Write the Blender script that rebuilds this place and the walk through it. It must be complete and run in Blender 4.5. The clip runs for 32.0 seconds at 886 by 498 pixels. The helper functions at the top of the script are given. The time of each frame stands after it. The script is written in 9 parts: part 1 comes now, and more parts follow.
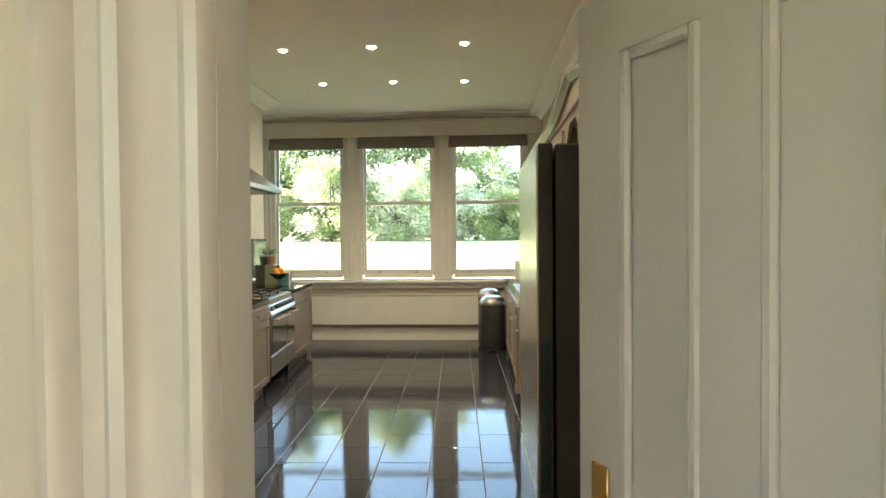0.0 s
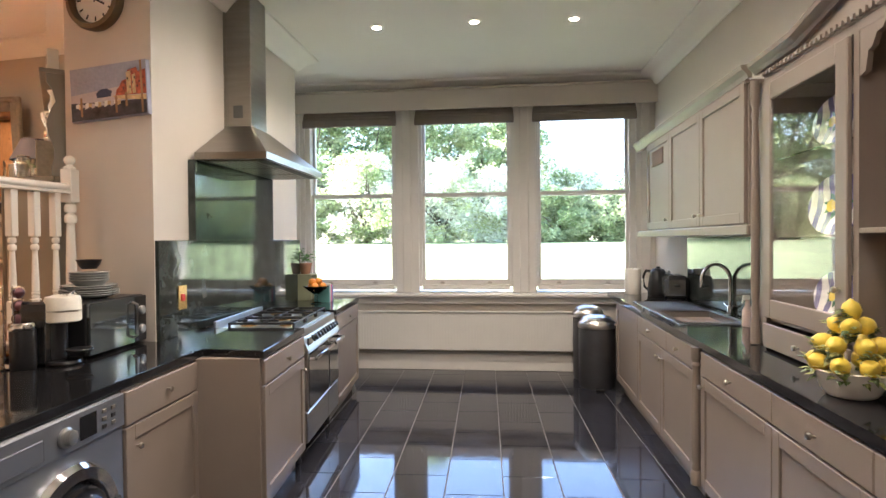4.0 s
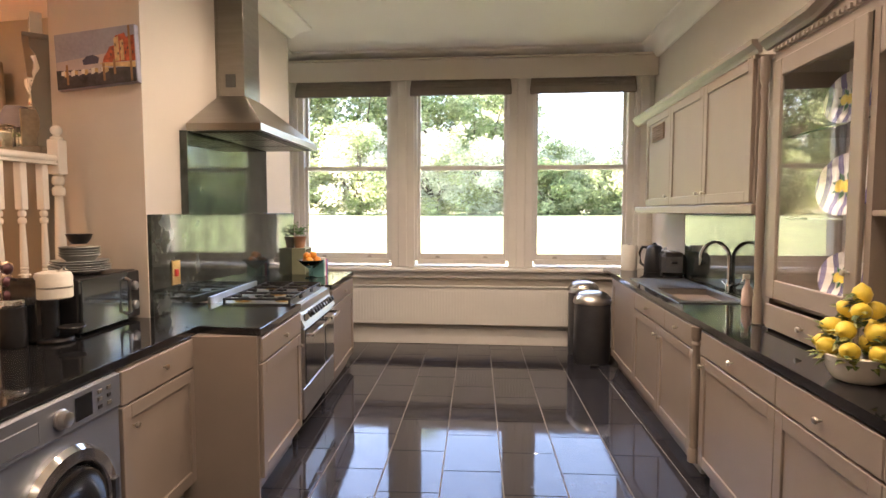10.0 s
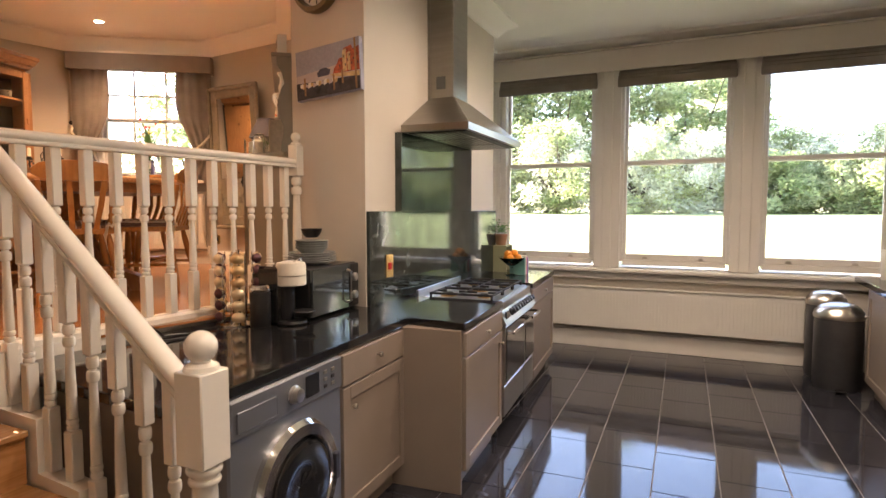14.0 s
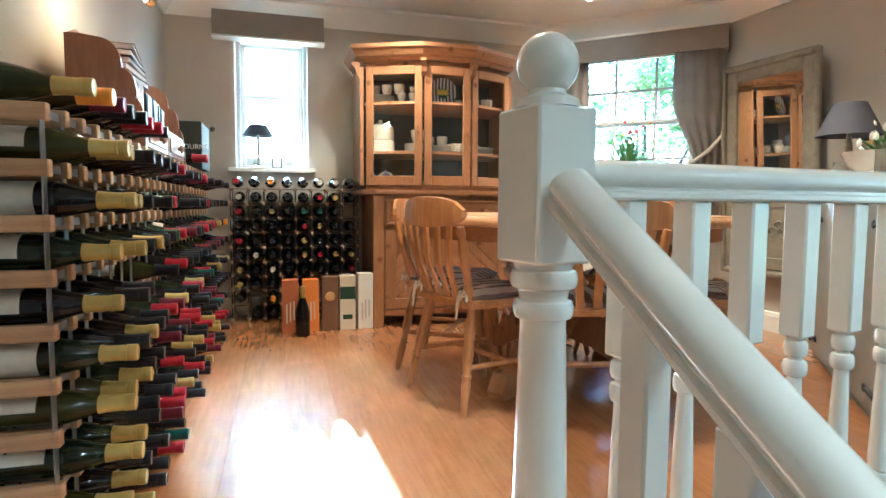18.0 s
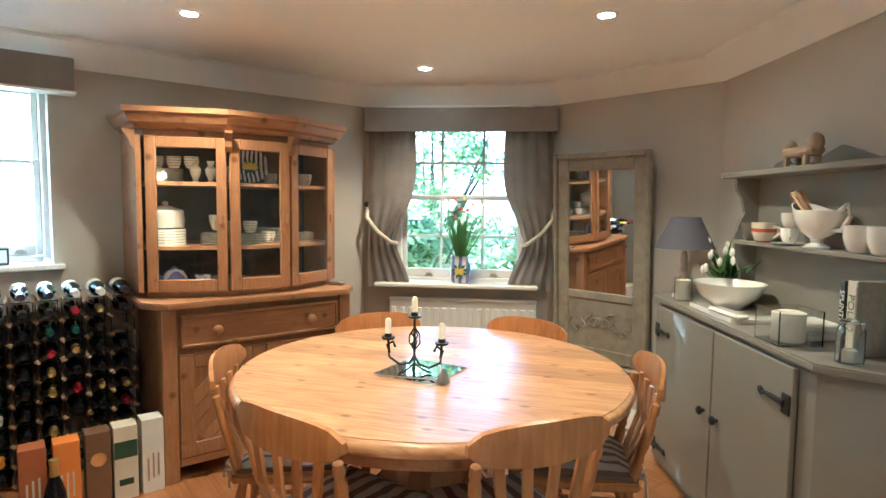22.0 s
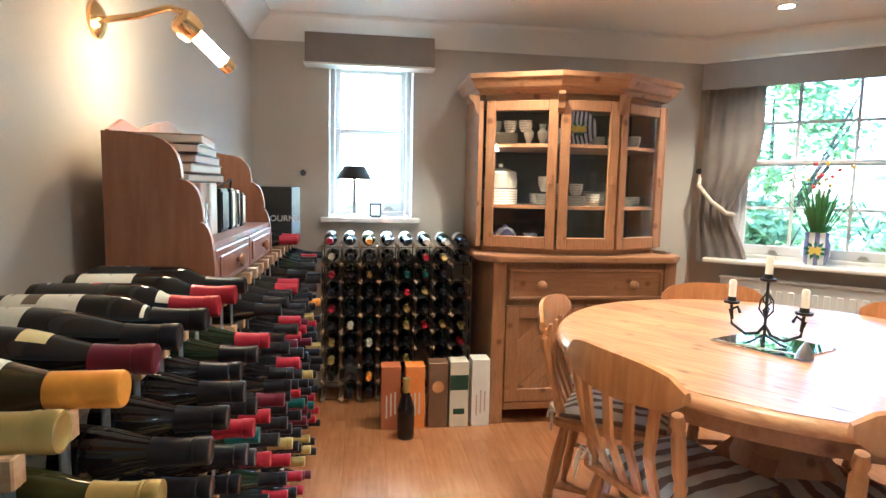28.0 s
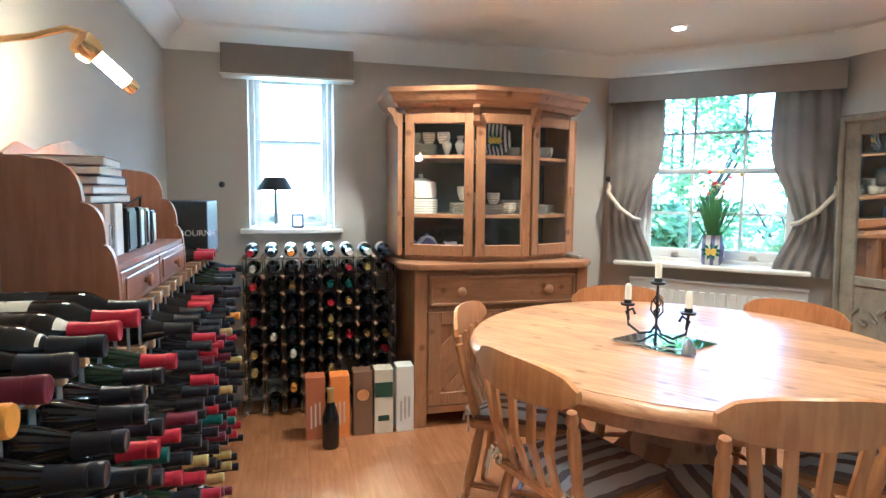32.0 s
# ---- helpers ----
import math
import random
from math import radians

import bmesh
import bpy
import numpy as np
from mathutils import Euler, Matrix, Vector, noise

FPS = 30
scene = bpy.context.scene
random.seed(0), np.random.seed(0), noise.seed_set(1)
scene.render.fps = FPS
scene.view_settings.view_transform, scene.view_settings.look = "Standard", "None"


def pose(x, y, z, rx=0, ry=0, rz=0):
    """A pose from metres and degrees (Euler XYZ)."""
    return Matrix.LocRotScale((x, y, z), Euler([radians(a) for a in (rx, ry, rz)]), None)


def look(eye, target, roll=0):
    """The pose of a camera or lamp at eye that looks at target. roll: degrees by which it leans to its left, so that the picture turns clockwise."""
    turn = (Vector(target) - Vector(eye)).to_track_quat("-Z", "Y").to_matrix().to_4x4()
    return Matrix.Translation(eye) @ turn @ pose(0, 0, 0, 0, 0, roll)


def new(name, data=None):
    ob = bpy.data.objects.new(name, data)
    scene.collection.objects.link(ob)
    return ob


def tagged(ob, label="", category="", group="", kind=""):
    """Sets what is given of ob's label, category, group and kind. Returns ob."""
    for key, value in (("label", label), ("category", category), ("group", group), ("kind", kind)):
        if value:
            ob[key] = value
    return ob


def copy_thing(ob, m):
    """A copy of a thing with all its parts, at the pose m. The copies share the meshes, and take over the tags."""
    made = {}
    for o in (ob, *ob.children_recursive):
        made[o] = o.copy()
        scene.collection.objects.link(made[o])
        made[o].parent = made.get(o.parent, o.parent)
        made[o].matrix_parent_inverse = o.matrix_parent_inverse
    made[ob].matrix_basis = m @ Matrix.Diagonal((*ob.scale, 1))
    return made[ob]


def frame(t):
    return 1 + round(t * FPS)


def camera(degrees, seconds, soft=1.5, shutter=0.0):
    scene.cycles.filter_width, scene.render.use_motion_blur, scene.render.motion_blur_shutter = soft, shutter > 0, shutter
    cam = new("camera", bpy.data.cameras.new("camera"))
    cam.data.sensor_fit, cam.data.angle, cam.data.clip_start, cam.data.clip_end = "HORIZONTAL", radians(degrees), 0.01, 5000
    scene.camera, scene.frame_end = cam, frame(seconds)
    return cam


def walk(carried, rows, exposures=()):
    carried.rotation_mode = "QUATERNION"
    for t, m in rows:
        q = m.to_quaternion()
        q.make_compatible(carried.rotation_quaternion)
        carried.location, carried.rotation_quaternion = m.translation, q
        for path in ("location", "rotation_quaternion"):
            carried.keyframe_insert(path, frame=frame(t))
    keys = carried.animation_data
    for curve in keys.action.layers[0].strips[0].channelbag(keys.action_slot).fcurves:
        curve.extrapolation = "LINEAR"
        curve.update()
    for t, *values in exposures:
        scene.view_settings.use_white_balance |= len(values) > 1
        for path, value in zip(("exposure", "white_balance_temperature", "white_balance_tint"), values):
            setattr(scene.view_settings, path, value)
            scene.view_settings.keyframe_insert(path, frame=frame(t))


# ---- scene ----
# camera and walk
cam = camera(75.0, 32.0)
PATH = [
    (0, (0.071, 0.066, 1.499), (-0.047, 2.062, 1.459), -0.5),
    (0.5, (0.119, 0.335, 1.487), (-0.047, 2.328, 1.469), -0.6),
    (1, (0.098, 0.63, 1.534), (-0.219, 2.604, 1.501), -0.1),
    (1.5, (-0.02, 0.891, 1.506), (-0.491, 2.834, 1.458), -0.1),
    (2, (-0.116, 1.209, 1.535), (-0.727, 3.113, 1.483), -0.2),
    (2.5, (-0.238, 1.457, 1.521), (-0.904, 3.343, 1.496), -0.3),
    (3, (-0.445, 1.624, 1.511), (-1.079, 3.521, 1.495), -0.3),
    (3.5, (-0.567, 1.745, 1.475), (-1.048, 3.686, 1.465), -0.6),
    (4, (-0.619, 1.871, 1.49), (-0.838, 3.859, 1.458), -0.5),
    (4.5, (-0.66, 1.902, 1.504), (-0.65, 3.901, 1.446), -0.4),
    (6.5, (-0.633, 1.857, 1.535), (-0.152, 3.796, 1.441), -0.6),
    (7, (-0.615, 1.848, 1.537), (-0.16, 3.793, 1.44), -0.4),
    (7.5, (-0.638, 1.875, 1.531), (-0.241, 3.833, 1.434), -0.4),
    (8, (-0.657, 1.902, 1.527), (-0.371, 3.879, 1.432), -0.3),
    (8.5, (-0.655, 1.887, 1.536), (-0.489, 3.878, 1.436), -0.1),
    (9, (-0.674, 1.909, 1.535), (-0.631, 3.906, 1.435), 0.1),
    (9.5, (-0.661, 1.901, 1.523), (-0.729, 3.897, 1.415), 0.1),
    (10, (-0.68, 1.926, 1.519), (-0.866, 3.913, 1.388), 0.0),
    (10.5, (-0.695, 1.94, 1.51), (-0.969, 3.916, 1.369), -0.0),
    (11, (-0.703, 1.958, 1.504), (-1.064, 3.92, 1.361), -0.1),
    (11.5, (-0.71, 1.973, 1.496), (-1.148, 3.92, 1.354), -0.0),
    (12, (-0.744, 1.995, 1.508), (-1.269, 3.919, 1.36), 0.0),
    (12.5, (-0.746, 2.007, 1.489), (-1.365, 3.903, 1.352), -0.0),
    (13, (-0.75, 2.014, 1.495), (-1.474, 3.874, 1.356), 0.0),
    (13.5, (-0.747, 2.007, 1.5), (-1.545, 3.835, 1.363), 0.0),
    (15.5, (-0.892, 2.052, 1.547), (-1.963, 3.735, 1.405), 0.2),
    (16, (-1.167, 2.313, 1.561), (-2.454, 3.837, 1.399), 0.5),
    (16.5, (-1.447, 2.455, 1.582), (-2.924, 3.789, 1.39), 0.6),
    (17, (-1.83, 2.646, 1.595), (-3.48, 3.759, 1.398), 0.3),
    (17.5, (-2.228, 2.733, 1.599), (-3.963, 3.716, 1.445), 0.7),
    (18, (-2.585, 2.736, 1.757), (-4.35, 3.665, 1.609), 0.4),
    (18.5, (-2.781, 2.705, 1.866), (-4.546, 3.636, 1.723), 0.1),
    (19, (-2.947, 2.683, 2.007), (-4.703, 3.626, 1.842), -0.1),
    (19.5, (-3.163, 2.694, 2.089), (-4.906, 3.652, 1.877), 0.6),
    (20, (-3.274, 2.738, 2.24), (-4.99, 3.734, 1.989), 0.5),
    (20.5, (-3.372, 2.824, 2.284), (-5.016, 3.935, 2.034), 0.3),
    (21, (-3.363, 2.933, 2.335), (-4.912, 4.183, 2.135), 0.3),
    (21.5, (-3.35, 2.933, 2.362), (-4.768, 4.333, 2.19), 0.6),
    (22, (-3.311, 2.849, 2.353), (-4.593, 4.376, 2.2), 0.7),
    (22.5, (-3.314, 2.812, 2.354), (-4.492, 4.422, 2.22), 0.6),
    (23, (-3.285, 2.829, 2.33), (-4.404, 4.483, 2.223), 0.5),
    (23.5, (-3.251, 2.84, 2.338), (-4.349, 4.51, 2.27), 0.7),
    (24, (-3.248, 2.838, 2.318), (-4.347, 4.508, 2.282), 0.7),
    (24.5, (-3.272, 2.844, 2.325), (-4.367, 4.518, 2.313), 0.8),
    (25, (-3.33, 2.841, 2.329), (-4.468, 4.486, 2.315), 0.8),
    (25.5, (-3.35, 2.842, 2.319), (-4.631, 4.377, 2.276), 0.5),
    (26, (-3.344, 2.878, 2.282), (-4.83, 4.213, 2.194), 0.4),
    (26.5, (-3.334, 2.881, 2.259), (-4.973, 4.018, 2.118), 0.6),
    (28.5, (-3.43, 2.788, 2.193), (-5.338, 3.342, 1.969), 1.1),
    (29, (-3.448, 2.801, 2.191), (-5.388, 3.221, 1.945), 0.7),
    (29.5, (-3.449, 2.794, 2.192), (-5.409, 3.096, 1.936), 0.6),
    (30, (-3.483, 2.795, 2.197), (-5.454, 3.009, 1.936), 0.6),
    (30.5, (-3.448, 2.805, 2.198), (-5.423, 2.991, 1.942), 0.1),
    (31, (-3.454, 2.845, 2.211), (-5.415, 3.155, 1.967), 0.6),
    (31.5, (-3.373, 2.84, 2.219), (-5.269, 3.438, 2.0), 0.3),
    (32, (-3.307, 2.839, 2.24), (-5.086, 3.733, 2.049), 0.6),
]
EXPOSURES = [(0.0, 3.45, 6700, 1), (1.0, 3.7, 7000, 13), (3.0, 3.62, 5700, 16), (4.0, 3.65, 5700, 17), (7.0, 3.8, 6200, 20), (8.0, 3.68, 6250, 19), (10.0, 3.62, 6700, 25), (15.0, 3.4, 6600, 21), (17.0, 3.75, 5000, 3), (18.1, 3.75, 3950, -9), (19.0, 3.6, 3450, -10), (20.0, 3.45, 3650, -10), (22.0, 3.4, 4050, -10), (24.3, 3.55, 4150, -6), (26.3, 3.45, 3750, -8), (29.0, 3.8, 4200, -3), (30.0, 3.88, 4200, -3), (31.0, 3.8, 4150, -3), (32.0, 3.6, 3700, -7)]
walk(cam, [(t, look(eye, target, roll)) for t, eye, target, roll in PATH], EXPOSURES)

# world and sun
world = bpy.data.worlds.new("sky")
scene.world = world
world.use_nodes = True
wn = world.node_tree.nodes
sky = wn.new("ShaderNodeTexSky")
sky.sky_type, sky.sun_disc = "NISHITA", False
SUN_EL, SUN_AZ = 25.5, 279.0
sky.sun_elevation, sky.sun_rotation = radians(SUN_EL), radians(SUN_AZ)
wn["Background"].inputs["Strength"].default_value = 0.15
world.node_tree.links.new(sky.outputs[0], wn["Background"].inputs["Color"])
sun = new("sun", bpy.data.lights.new("sun", "SUN"))
sun.data.energy, sun.data.angle, sun.data.color = 5.0, radians(0.55), (1.0, 0.94, 0.84)
sun_way = Vector((math.sin(radians(SUN_AZ)) * math.cos(radians(SUN_EL)), math.cos(radians(SUN_AZ)) * math.cos(radians(SUN_EL)), math.sin(radians(SUN_EL))))
sun.matrix_world = look((0, 0, 30), Vector((0, 0, 30)) - sun_way)


# ---- materials ----
def mat(name, color, rough=0.5, metal=0.0, var=0.12, scale=6.0, bump=0.0, bscale=60.0, coat=0.0, stretch=(1, 1, 1), spec=0.5, rvar=0.0, island=0.0):
    """A surface with variation at two scales; stretch draws the grain out."""
    m = bpy.data.materials.new(name)
    m.use_nodes = True
    n, l = m.node_tree.nodes, m.node_tree.links
    b = n["Principled BSDF"]
    b.inputs["Roughness"].default_value, b.inputs["Metallic"].default_value = rough, metal
    b.inputs["Coat Weight"].default_value, b.inputs["Specular IOR Level"].default_value = coat, spec
    b.inputs["Coat Roughness"].default_value = 0.12
    tc, mp = n.new("ShaderNodeTexCoord"), n.new("ShaderNodeMapping")
    mp.inputs["Scale"].default_value = stretch
    l.new(tc.outputs["Object"], mp.inputs["Vector"])
    big, fine = n.new("ShaderNodeTexNoise"), n.new("ShaderNodeTexNoise")
    big.inputs["Scale"].default_value, big.inputs["Detail"].default_value = scale, 5
    fine.inputs["Scale"].default_value, fine.inputs["Detail"].default_value = bscale, 4
    for t in (big, fine):
        l.new(mp.outputs[0], t.inputs["Vector"])
    mix = n.new("ShaderNodeMath")
    mix.operation = "MULTIPLY_ADD"
    mix.inputs[1].default_value = 0.35
    l.new(fine.outputs["Fac"], mix.inputs[0])
    l.new(big.outputs["Fac"], mix.inputs[2])
    ramp = n.new("ShaderNodeValToRGB")
    ramp.color_ramp.elements[0].position, ramp.color_ramp.elements[1].position = 0.42, 0.92
    ramp.color_ramp.elements[0].color = (*[max(0, c * (1 - var)) for c in color], 1)
    ramp.color_ramp.elements[1].color = (*[min(1, c * (1 + var)) for c in color], 1)
    l.new(mix.outputs[0], ramp.inputs[0])
    out = ramp.outputs[0]
    if island:
        info = n.new("ShaderNodeObjectInfo")
        rr = n.new("ShaderNodeMapRange")
        rr.inputs[3].default_value, rr.inputs[4].default_value = 1 - island, 1 + island
        l.new(info.outputs["Random"], rr.inputs[0])
        hs = n.new("ShaderNodeHueSaturation")
        l.new(rr.outputs[0], hs.inputs["Value"])
        l.new(out, hs.inputs["Color"])
        out = hs.outputs[0]
    l.new(out, b.inputs["Base Color"])
    if bump:
        bp = n.new("ShaderNodeBump")
        bp.inputs["Strength"].default_value, bp.inputs["Distance"].default_value = bump, 0.004
        l.new(fine.outputs["Fac"], bp.inputs["Height"])
        l.new(bp.outputs[0], b.inputs["Normal"])
    if rvar:
        mr = n.new("ShaderNodeMapRange")
        mr.inputs[3].default_value, mr.inputs[4].default_value = max(0, rough - rvar), rough + rvar
        l.new(big.outputs["Fac"], mr.inputs[0])
        l.new(mr.outputs[0], b.inputs["Roughness"])
    return m


def wood(name, light, dark, rough=0.4, ring=9.0, stretch=(1, 9, 9), coat=0.15, island=0.1, knots=False):
    """Timber with grain along the local x of the stretch and, if asked, knots."""
    m = mat(name, light, rough, coat=coat, island=island)
    n, l = m.node_tree.nodes, m.node_tree.links
    b = n["Principled BSDF"]
    old = b.inputs["Base Color"].links[0].from_socket
    tc, mp, nz = n.new("ShaderNodeTexCoord"), n.new("ShaderNodeMapping"), n.new("ShaderNodeTexNoise")
    mp.inputs["Scale"].default_value = stretch
    nz.inputs["Scale"].default_value, nz.inputs["Detail"].default_value, nz.inputs["Distortion"].default_value = ring, 6, 0.6
    l.new(tc.outputs["Object"], mp.inputs[0])
    l.new(mp.outputs[0], nz.inputs["Vector"])
    rp = n.new("ShaderNodeValToRGB")
    rp.color_ramp.elements[0].position, rp.color_ramp.elements[1].position = 0.35, 0.65
    rp.color_ramp.elements[0].color, rp.color_ramp.elements[1].color = (*[d / max(c, 0.01) for d, c in zip(dark, light)], 1), (1, 1, 1, 1)
    l.new(nz.outputs["Fac"], rp.inputs[0])
    mx = n.new("ShaderNodeMix")
    mx.data_type, mx.blend_type = "RGBA", "MULTIPLY"
    mx.inputs[0].default_value = 1.0
    l.new(old, mx.inputs[6])
    l.new(rp.outputs[0], mx.inputs[7])
    res = mx.outputs[2]
    if knots:
        vo = n.new("ShaderNodeTexVoronoi")
        vo.inputs["Scale"].default_value = 8.0
        km = n.new("ShaderNodeMapping")
        l.new(tc.outputs["Object"], km.inputs[0])
        l.new(km.outputs[0], vo.inputs["Vector"])
        kr = n.new("ShaderNodeValToRGB")
        kr.color_ramp.elements[0].position, kr.color_ramp.elements[1].position = 0.08, 0.19
        if knots == "top":
            vo.voronoi_dimensions = "2D"
            vo.inputs["Scale"].default_value = 6.5
            km.inputs["Scale"].default_value = (0.55, 1.0, 1.0)
            kr.color_ramp.elements[0].position, kr.color_ramp.elements[1].position = 0.035, 0.085
        kr.color_ramp.elements[0].color, kr.color_ramp.elements[1].color = (0.3, 0.2, 0.12, 1), (1, 1, 1, 1)
        l.new(vo.outputs["Distance"], kr.inputs[0])
        m2 = n.new("ShaderNodeMix")
        m2.data_type, m2.blend_type = "RGBA", "MULTIPLY"
        m2.inputs[0].default_value = 0.75
        l.new(res, m2.inputs[6])
        l.new(kr.outputs[0], m2.inputs[7])
        res = m2.outputs[2]
    l.new(res, b.inputs["Base Color"])
    return m


def glow(name, color, strength):
    m = bpy.data.materials.new(name)
    m.use_nodes = True
    b = m.node_tree.nodes["Principled BSDF"]
    b.inputs["Base Color"].default_value = (*color, 1)
    b.inputs["Emission Color"].default_value, b.inputs["Emission Strength"].default_value = (*color, 1), strength
    return m


def glass(name, color=(1, 1, 1), rough=0.0, ior=1.45):
    m = bpy.data.materials.new(name)
    m.use_nodes = True
    b = m.node_tree.nodes["Principled BSDF"]
    b.inputs["Base Color"].default_value = (*color, 1)
    b.inputs["Transmission Weight"].default_value, b.inputs["Roughness"].default_value, b.inputs["IOR"].default_value = 1.0, rough, ior
    return m


def stripes(name, base, bands, period, axis=0, width=0.45, rough=0.25, coat=0.4):
    """A painted or woven stripe along one local axis."""
    m = mat(name, base, rough, coat=coat, var=0.05)
    n, l = m.node_tree.nodes, m.node_tree.links
    b = n["Principled BSDF"]
    tc, sp = n.new("ShaderNodeTexCoord"), n.new("ShaderNodeSeparateXYZ")
    l.new(tc.outputs["Object"], sp.inputs[0])
    nz = n.new("ShaderNodeTexNoise")
    nz.inputs["Scale"].default_value = 14.0
    l.new(tc.outputs["Object"], nz.inputs["Vector"])
    sc = n.new("ShaderNodeMath")
    sc.operation = "MULTIPLY_ADD"
    sc.inputs[1].default_value = 1 / period
    l.new(sp.outputs[axis], sc.inputs[0])
    jit = n.new("ShaderNodeMath")
    jit.operation = "MULTIPLY"
    jit.inputs[1].default_value = 0.25
    l.new(nz.outputs["Fac"], jit.inputs[0])
    l.new(jit.outputs[0], sc.inputs[2])
    fr = n.new("ShaderNodeMath")
    fr.operation = "FRACT"
    l.new(sc.outputs[0], fr.inputs[0])
    lt = n.new("ShaderNodeMath")
    lt.operation = "LESS_THAN"
    lt.inputs[1].default_value = width
    l.new(fr.outputs[0], lt.inputs[0])
    mx = n.new("ShaderNodeMix")
    mx.data_type = "RGBA"
    mx.inputs[6].default_value, mx.inputs[7].default_value = (*base, 1), (*bands, 1)
    l.new(lt.outputs[0], mx.inputs[0])
    l.new(mx.outputs[2], b.inputs["Base Color"])
    return m


WALL = mat("wall_paint_stone", (0.62, 0.57, 0.50), 0.75, var=0.03, scale=1.5, bump=0.06, bscale=180)
WALL_D = mat("wall_paint_taupe", (0.50, 0.455, 0.385), 0.78, var=0.03, scale=1.5, bump=0.06, bscale=180)
CEIL = mat("ceiling_paint", (0.88, 0.86, 0.81), 0.8, var=0.02, scale=1.0, bump=0.04, bscale=150)
WHITE = mat("gloss_white_paint", (0.84, 0.81, 0.74), 0.25, var=0.03, scale=4, coat=0.3, bump=0.03, bscale=40)
FRAME = mat("window_paint", (0.72, 0.69, 0.64), 0.35, var=0.04, scale=5, bump=0.04, bscale=50)
CAB = mat("cabinet_paint_taupe", (0.245, 0.20, 0.165), 0.42, var=0.04, scale=5, bump=0.05, bscale=90)
DOOR = mat("door_paint", (0.60, 0.56, 0.52), 0.35, var=0.03, scale=4, bump=0.04, bscale=60)
GRANITE = mat("black_granite", (0.012, 0.012, 0.013), 0.06, var=0.9, scale=120, bscale=300, coat=0.1, rvar=0.02)
TILE = mat("black_slate_tile", (0.030, 0.031, 0.040), 0.065, var=0.5, scale=7, bump=0.03, bscale=14, rvar=0.04, island=0.25, spec=0.6)
GROUT = mat("grey_grout", (0.24, 0.225, 0.21), 0.85, var=0.2, scale=12)
STEEL = mat("brushed_steel", (0.62, 0.60, 0.57), 0.28, 1.0, var=0.08, scale=5, bump=0.05, bscale=120, stretch=(1, 1, 14))
CHROME = mat("chrome", (0.75, 0.74, 0.72), 0.09, 1.0, var=0.04)
BRASS = mat("polished_brass", (0.78, 0.53, 0.22), 0.2, 1.0, var=0.08)
NICKEL = mat("aged_nickel", (0.50, 0.46, 0.40), 0.3, 1.0, var=0.1)
BLACK = mat("black_plastic", (0.015, 0.015, 0.016), 0.3, var=0.2)
IRON = mat("black_iron", (0.012, 0.012, 0.012), 0.45, var=0.3, bump=0.1, bscale=80)
DARKGLASS = mat("dark_glass", (0.01, 0.011, 0.012), 0.04, var=0.1, coat=1.0)
FRIDGE = mat("dark_steel_side", (0.12, 0.125, 0.12), 0.33, 0.75, var=0.15, scale=3)
FRIDGEF = mat("fridge_front_steel", (0.60, 0.58, 0.57), 0.27, 1.0, var=0.08, scale=3, stretch=(1, 1, 10), bump=0.02, bscale=90)
PINE = wood("waxed_pine", (0.37, 0.185, 0.075), (0.30, 0.145, 0.055), 0.42, stretch=(9, 9, 0.9), knots=True)
PINEH = wood("waxed_pine_across", (0.37, 0.185, 0.075), (0.30, 0.145, 0.055), 0.42, stretch=(9, 0.9, 9), knots=True)
TABLE = wood("pine_tabletop", (0.54, 0.31, 0.14), (0.37, 0.18, 0.07), 0.36, ring=7, stretch=(0.8, 9, 9), coat=0.1, knots="top", island=0.2)
BEECH = wood("lacquered_beech", (0.52, 0.25, 0.075), (0.40, 0.175, 0.05), 0.3, ring=6, stretch=(7, 7, 0.8), coat=0.35)
RED = wood("red_pine", (0.34, 0.155, 0.075), (0.27, 0.115, 0.055), 0.4, ring=6, stretch=(6, 6, 0.8))
OAK = wood("oak_laminate", (0.37, 0.165, 0.058), (0.31, 0.132, 0.044), 0.22, ring=5, stretch=(0.7, 9, 9), coat=0.3, island=0.07)
RACKW = wood("rack_softwood", (0.55, 0.36, 0.19), (0.42, 0.25, 0.12), 0.55, ring=6, stretch=(9, 0.8, 9), coat=0)
RACKD = wood("rack_dark_softwood", (0.46, 0.33, 0.20), (0.34, 0.23, 0.13), 0.6, ring=6, stretch=(9, 0.8, 9), coat=0)
HOOD = mat("hood_steel", (0.30, 0.28, 0.245), 0.30, 1.0, var=0.08, scale=4, bump=0.03, bscale=120, stretch=(1, 1, 12))
GALV = mat("galvanised_strip", (0.34, 0.35, 0.36), 0.42, 0.85, var=0.15, scale=12)
CURTAIN = mat("taupe_curtain", (0.36, 0.31, 0.265), 0.92, var=0.12, scale=8, bump=0.25, bscale=220, spec=0.2)
PELMET = mat("taupe_pelmet_cloth", (0.25, 0.22, 0.19), 0.92, var=0.08, scale=8, bump=0.2, bscale=220, spec=0.2)
ROPE = mat("cream_rope", (0.62, 0.55, 0.44), 0.9, var=0.2, scale=60, bump=0.4, bscale=150)
GREYC = mat("cabinet_paint_grey", (0.235, 0.215, 0.175), 0.5, var=0.05, scale=5, bump=0.06, bscale=90)
PORC = mat("white_porcelain", (0.82, 0.80, 0.75), 0.15, var=0.03, coat=0.6)
WAX = mat("candle_wax", (0.80, 0.74, 0.62), 0.5, var=0.05)
PANE = glass("window_pane")
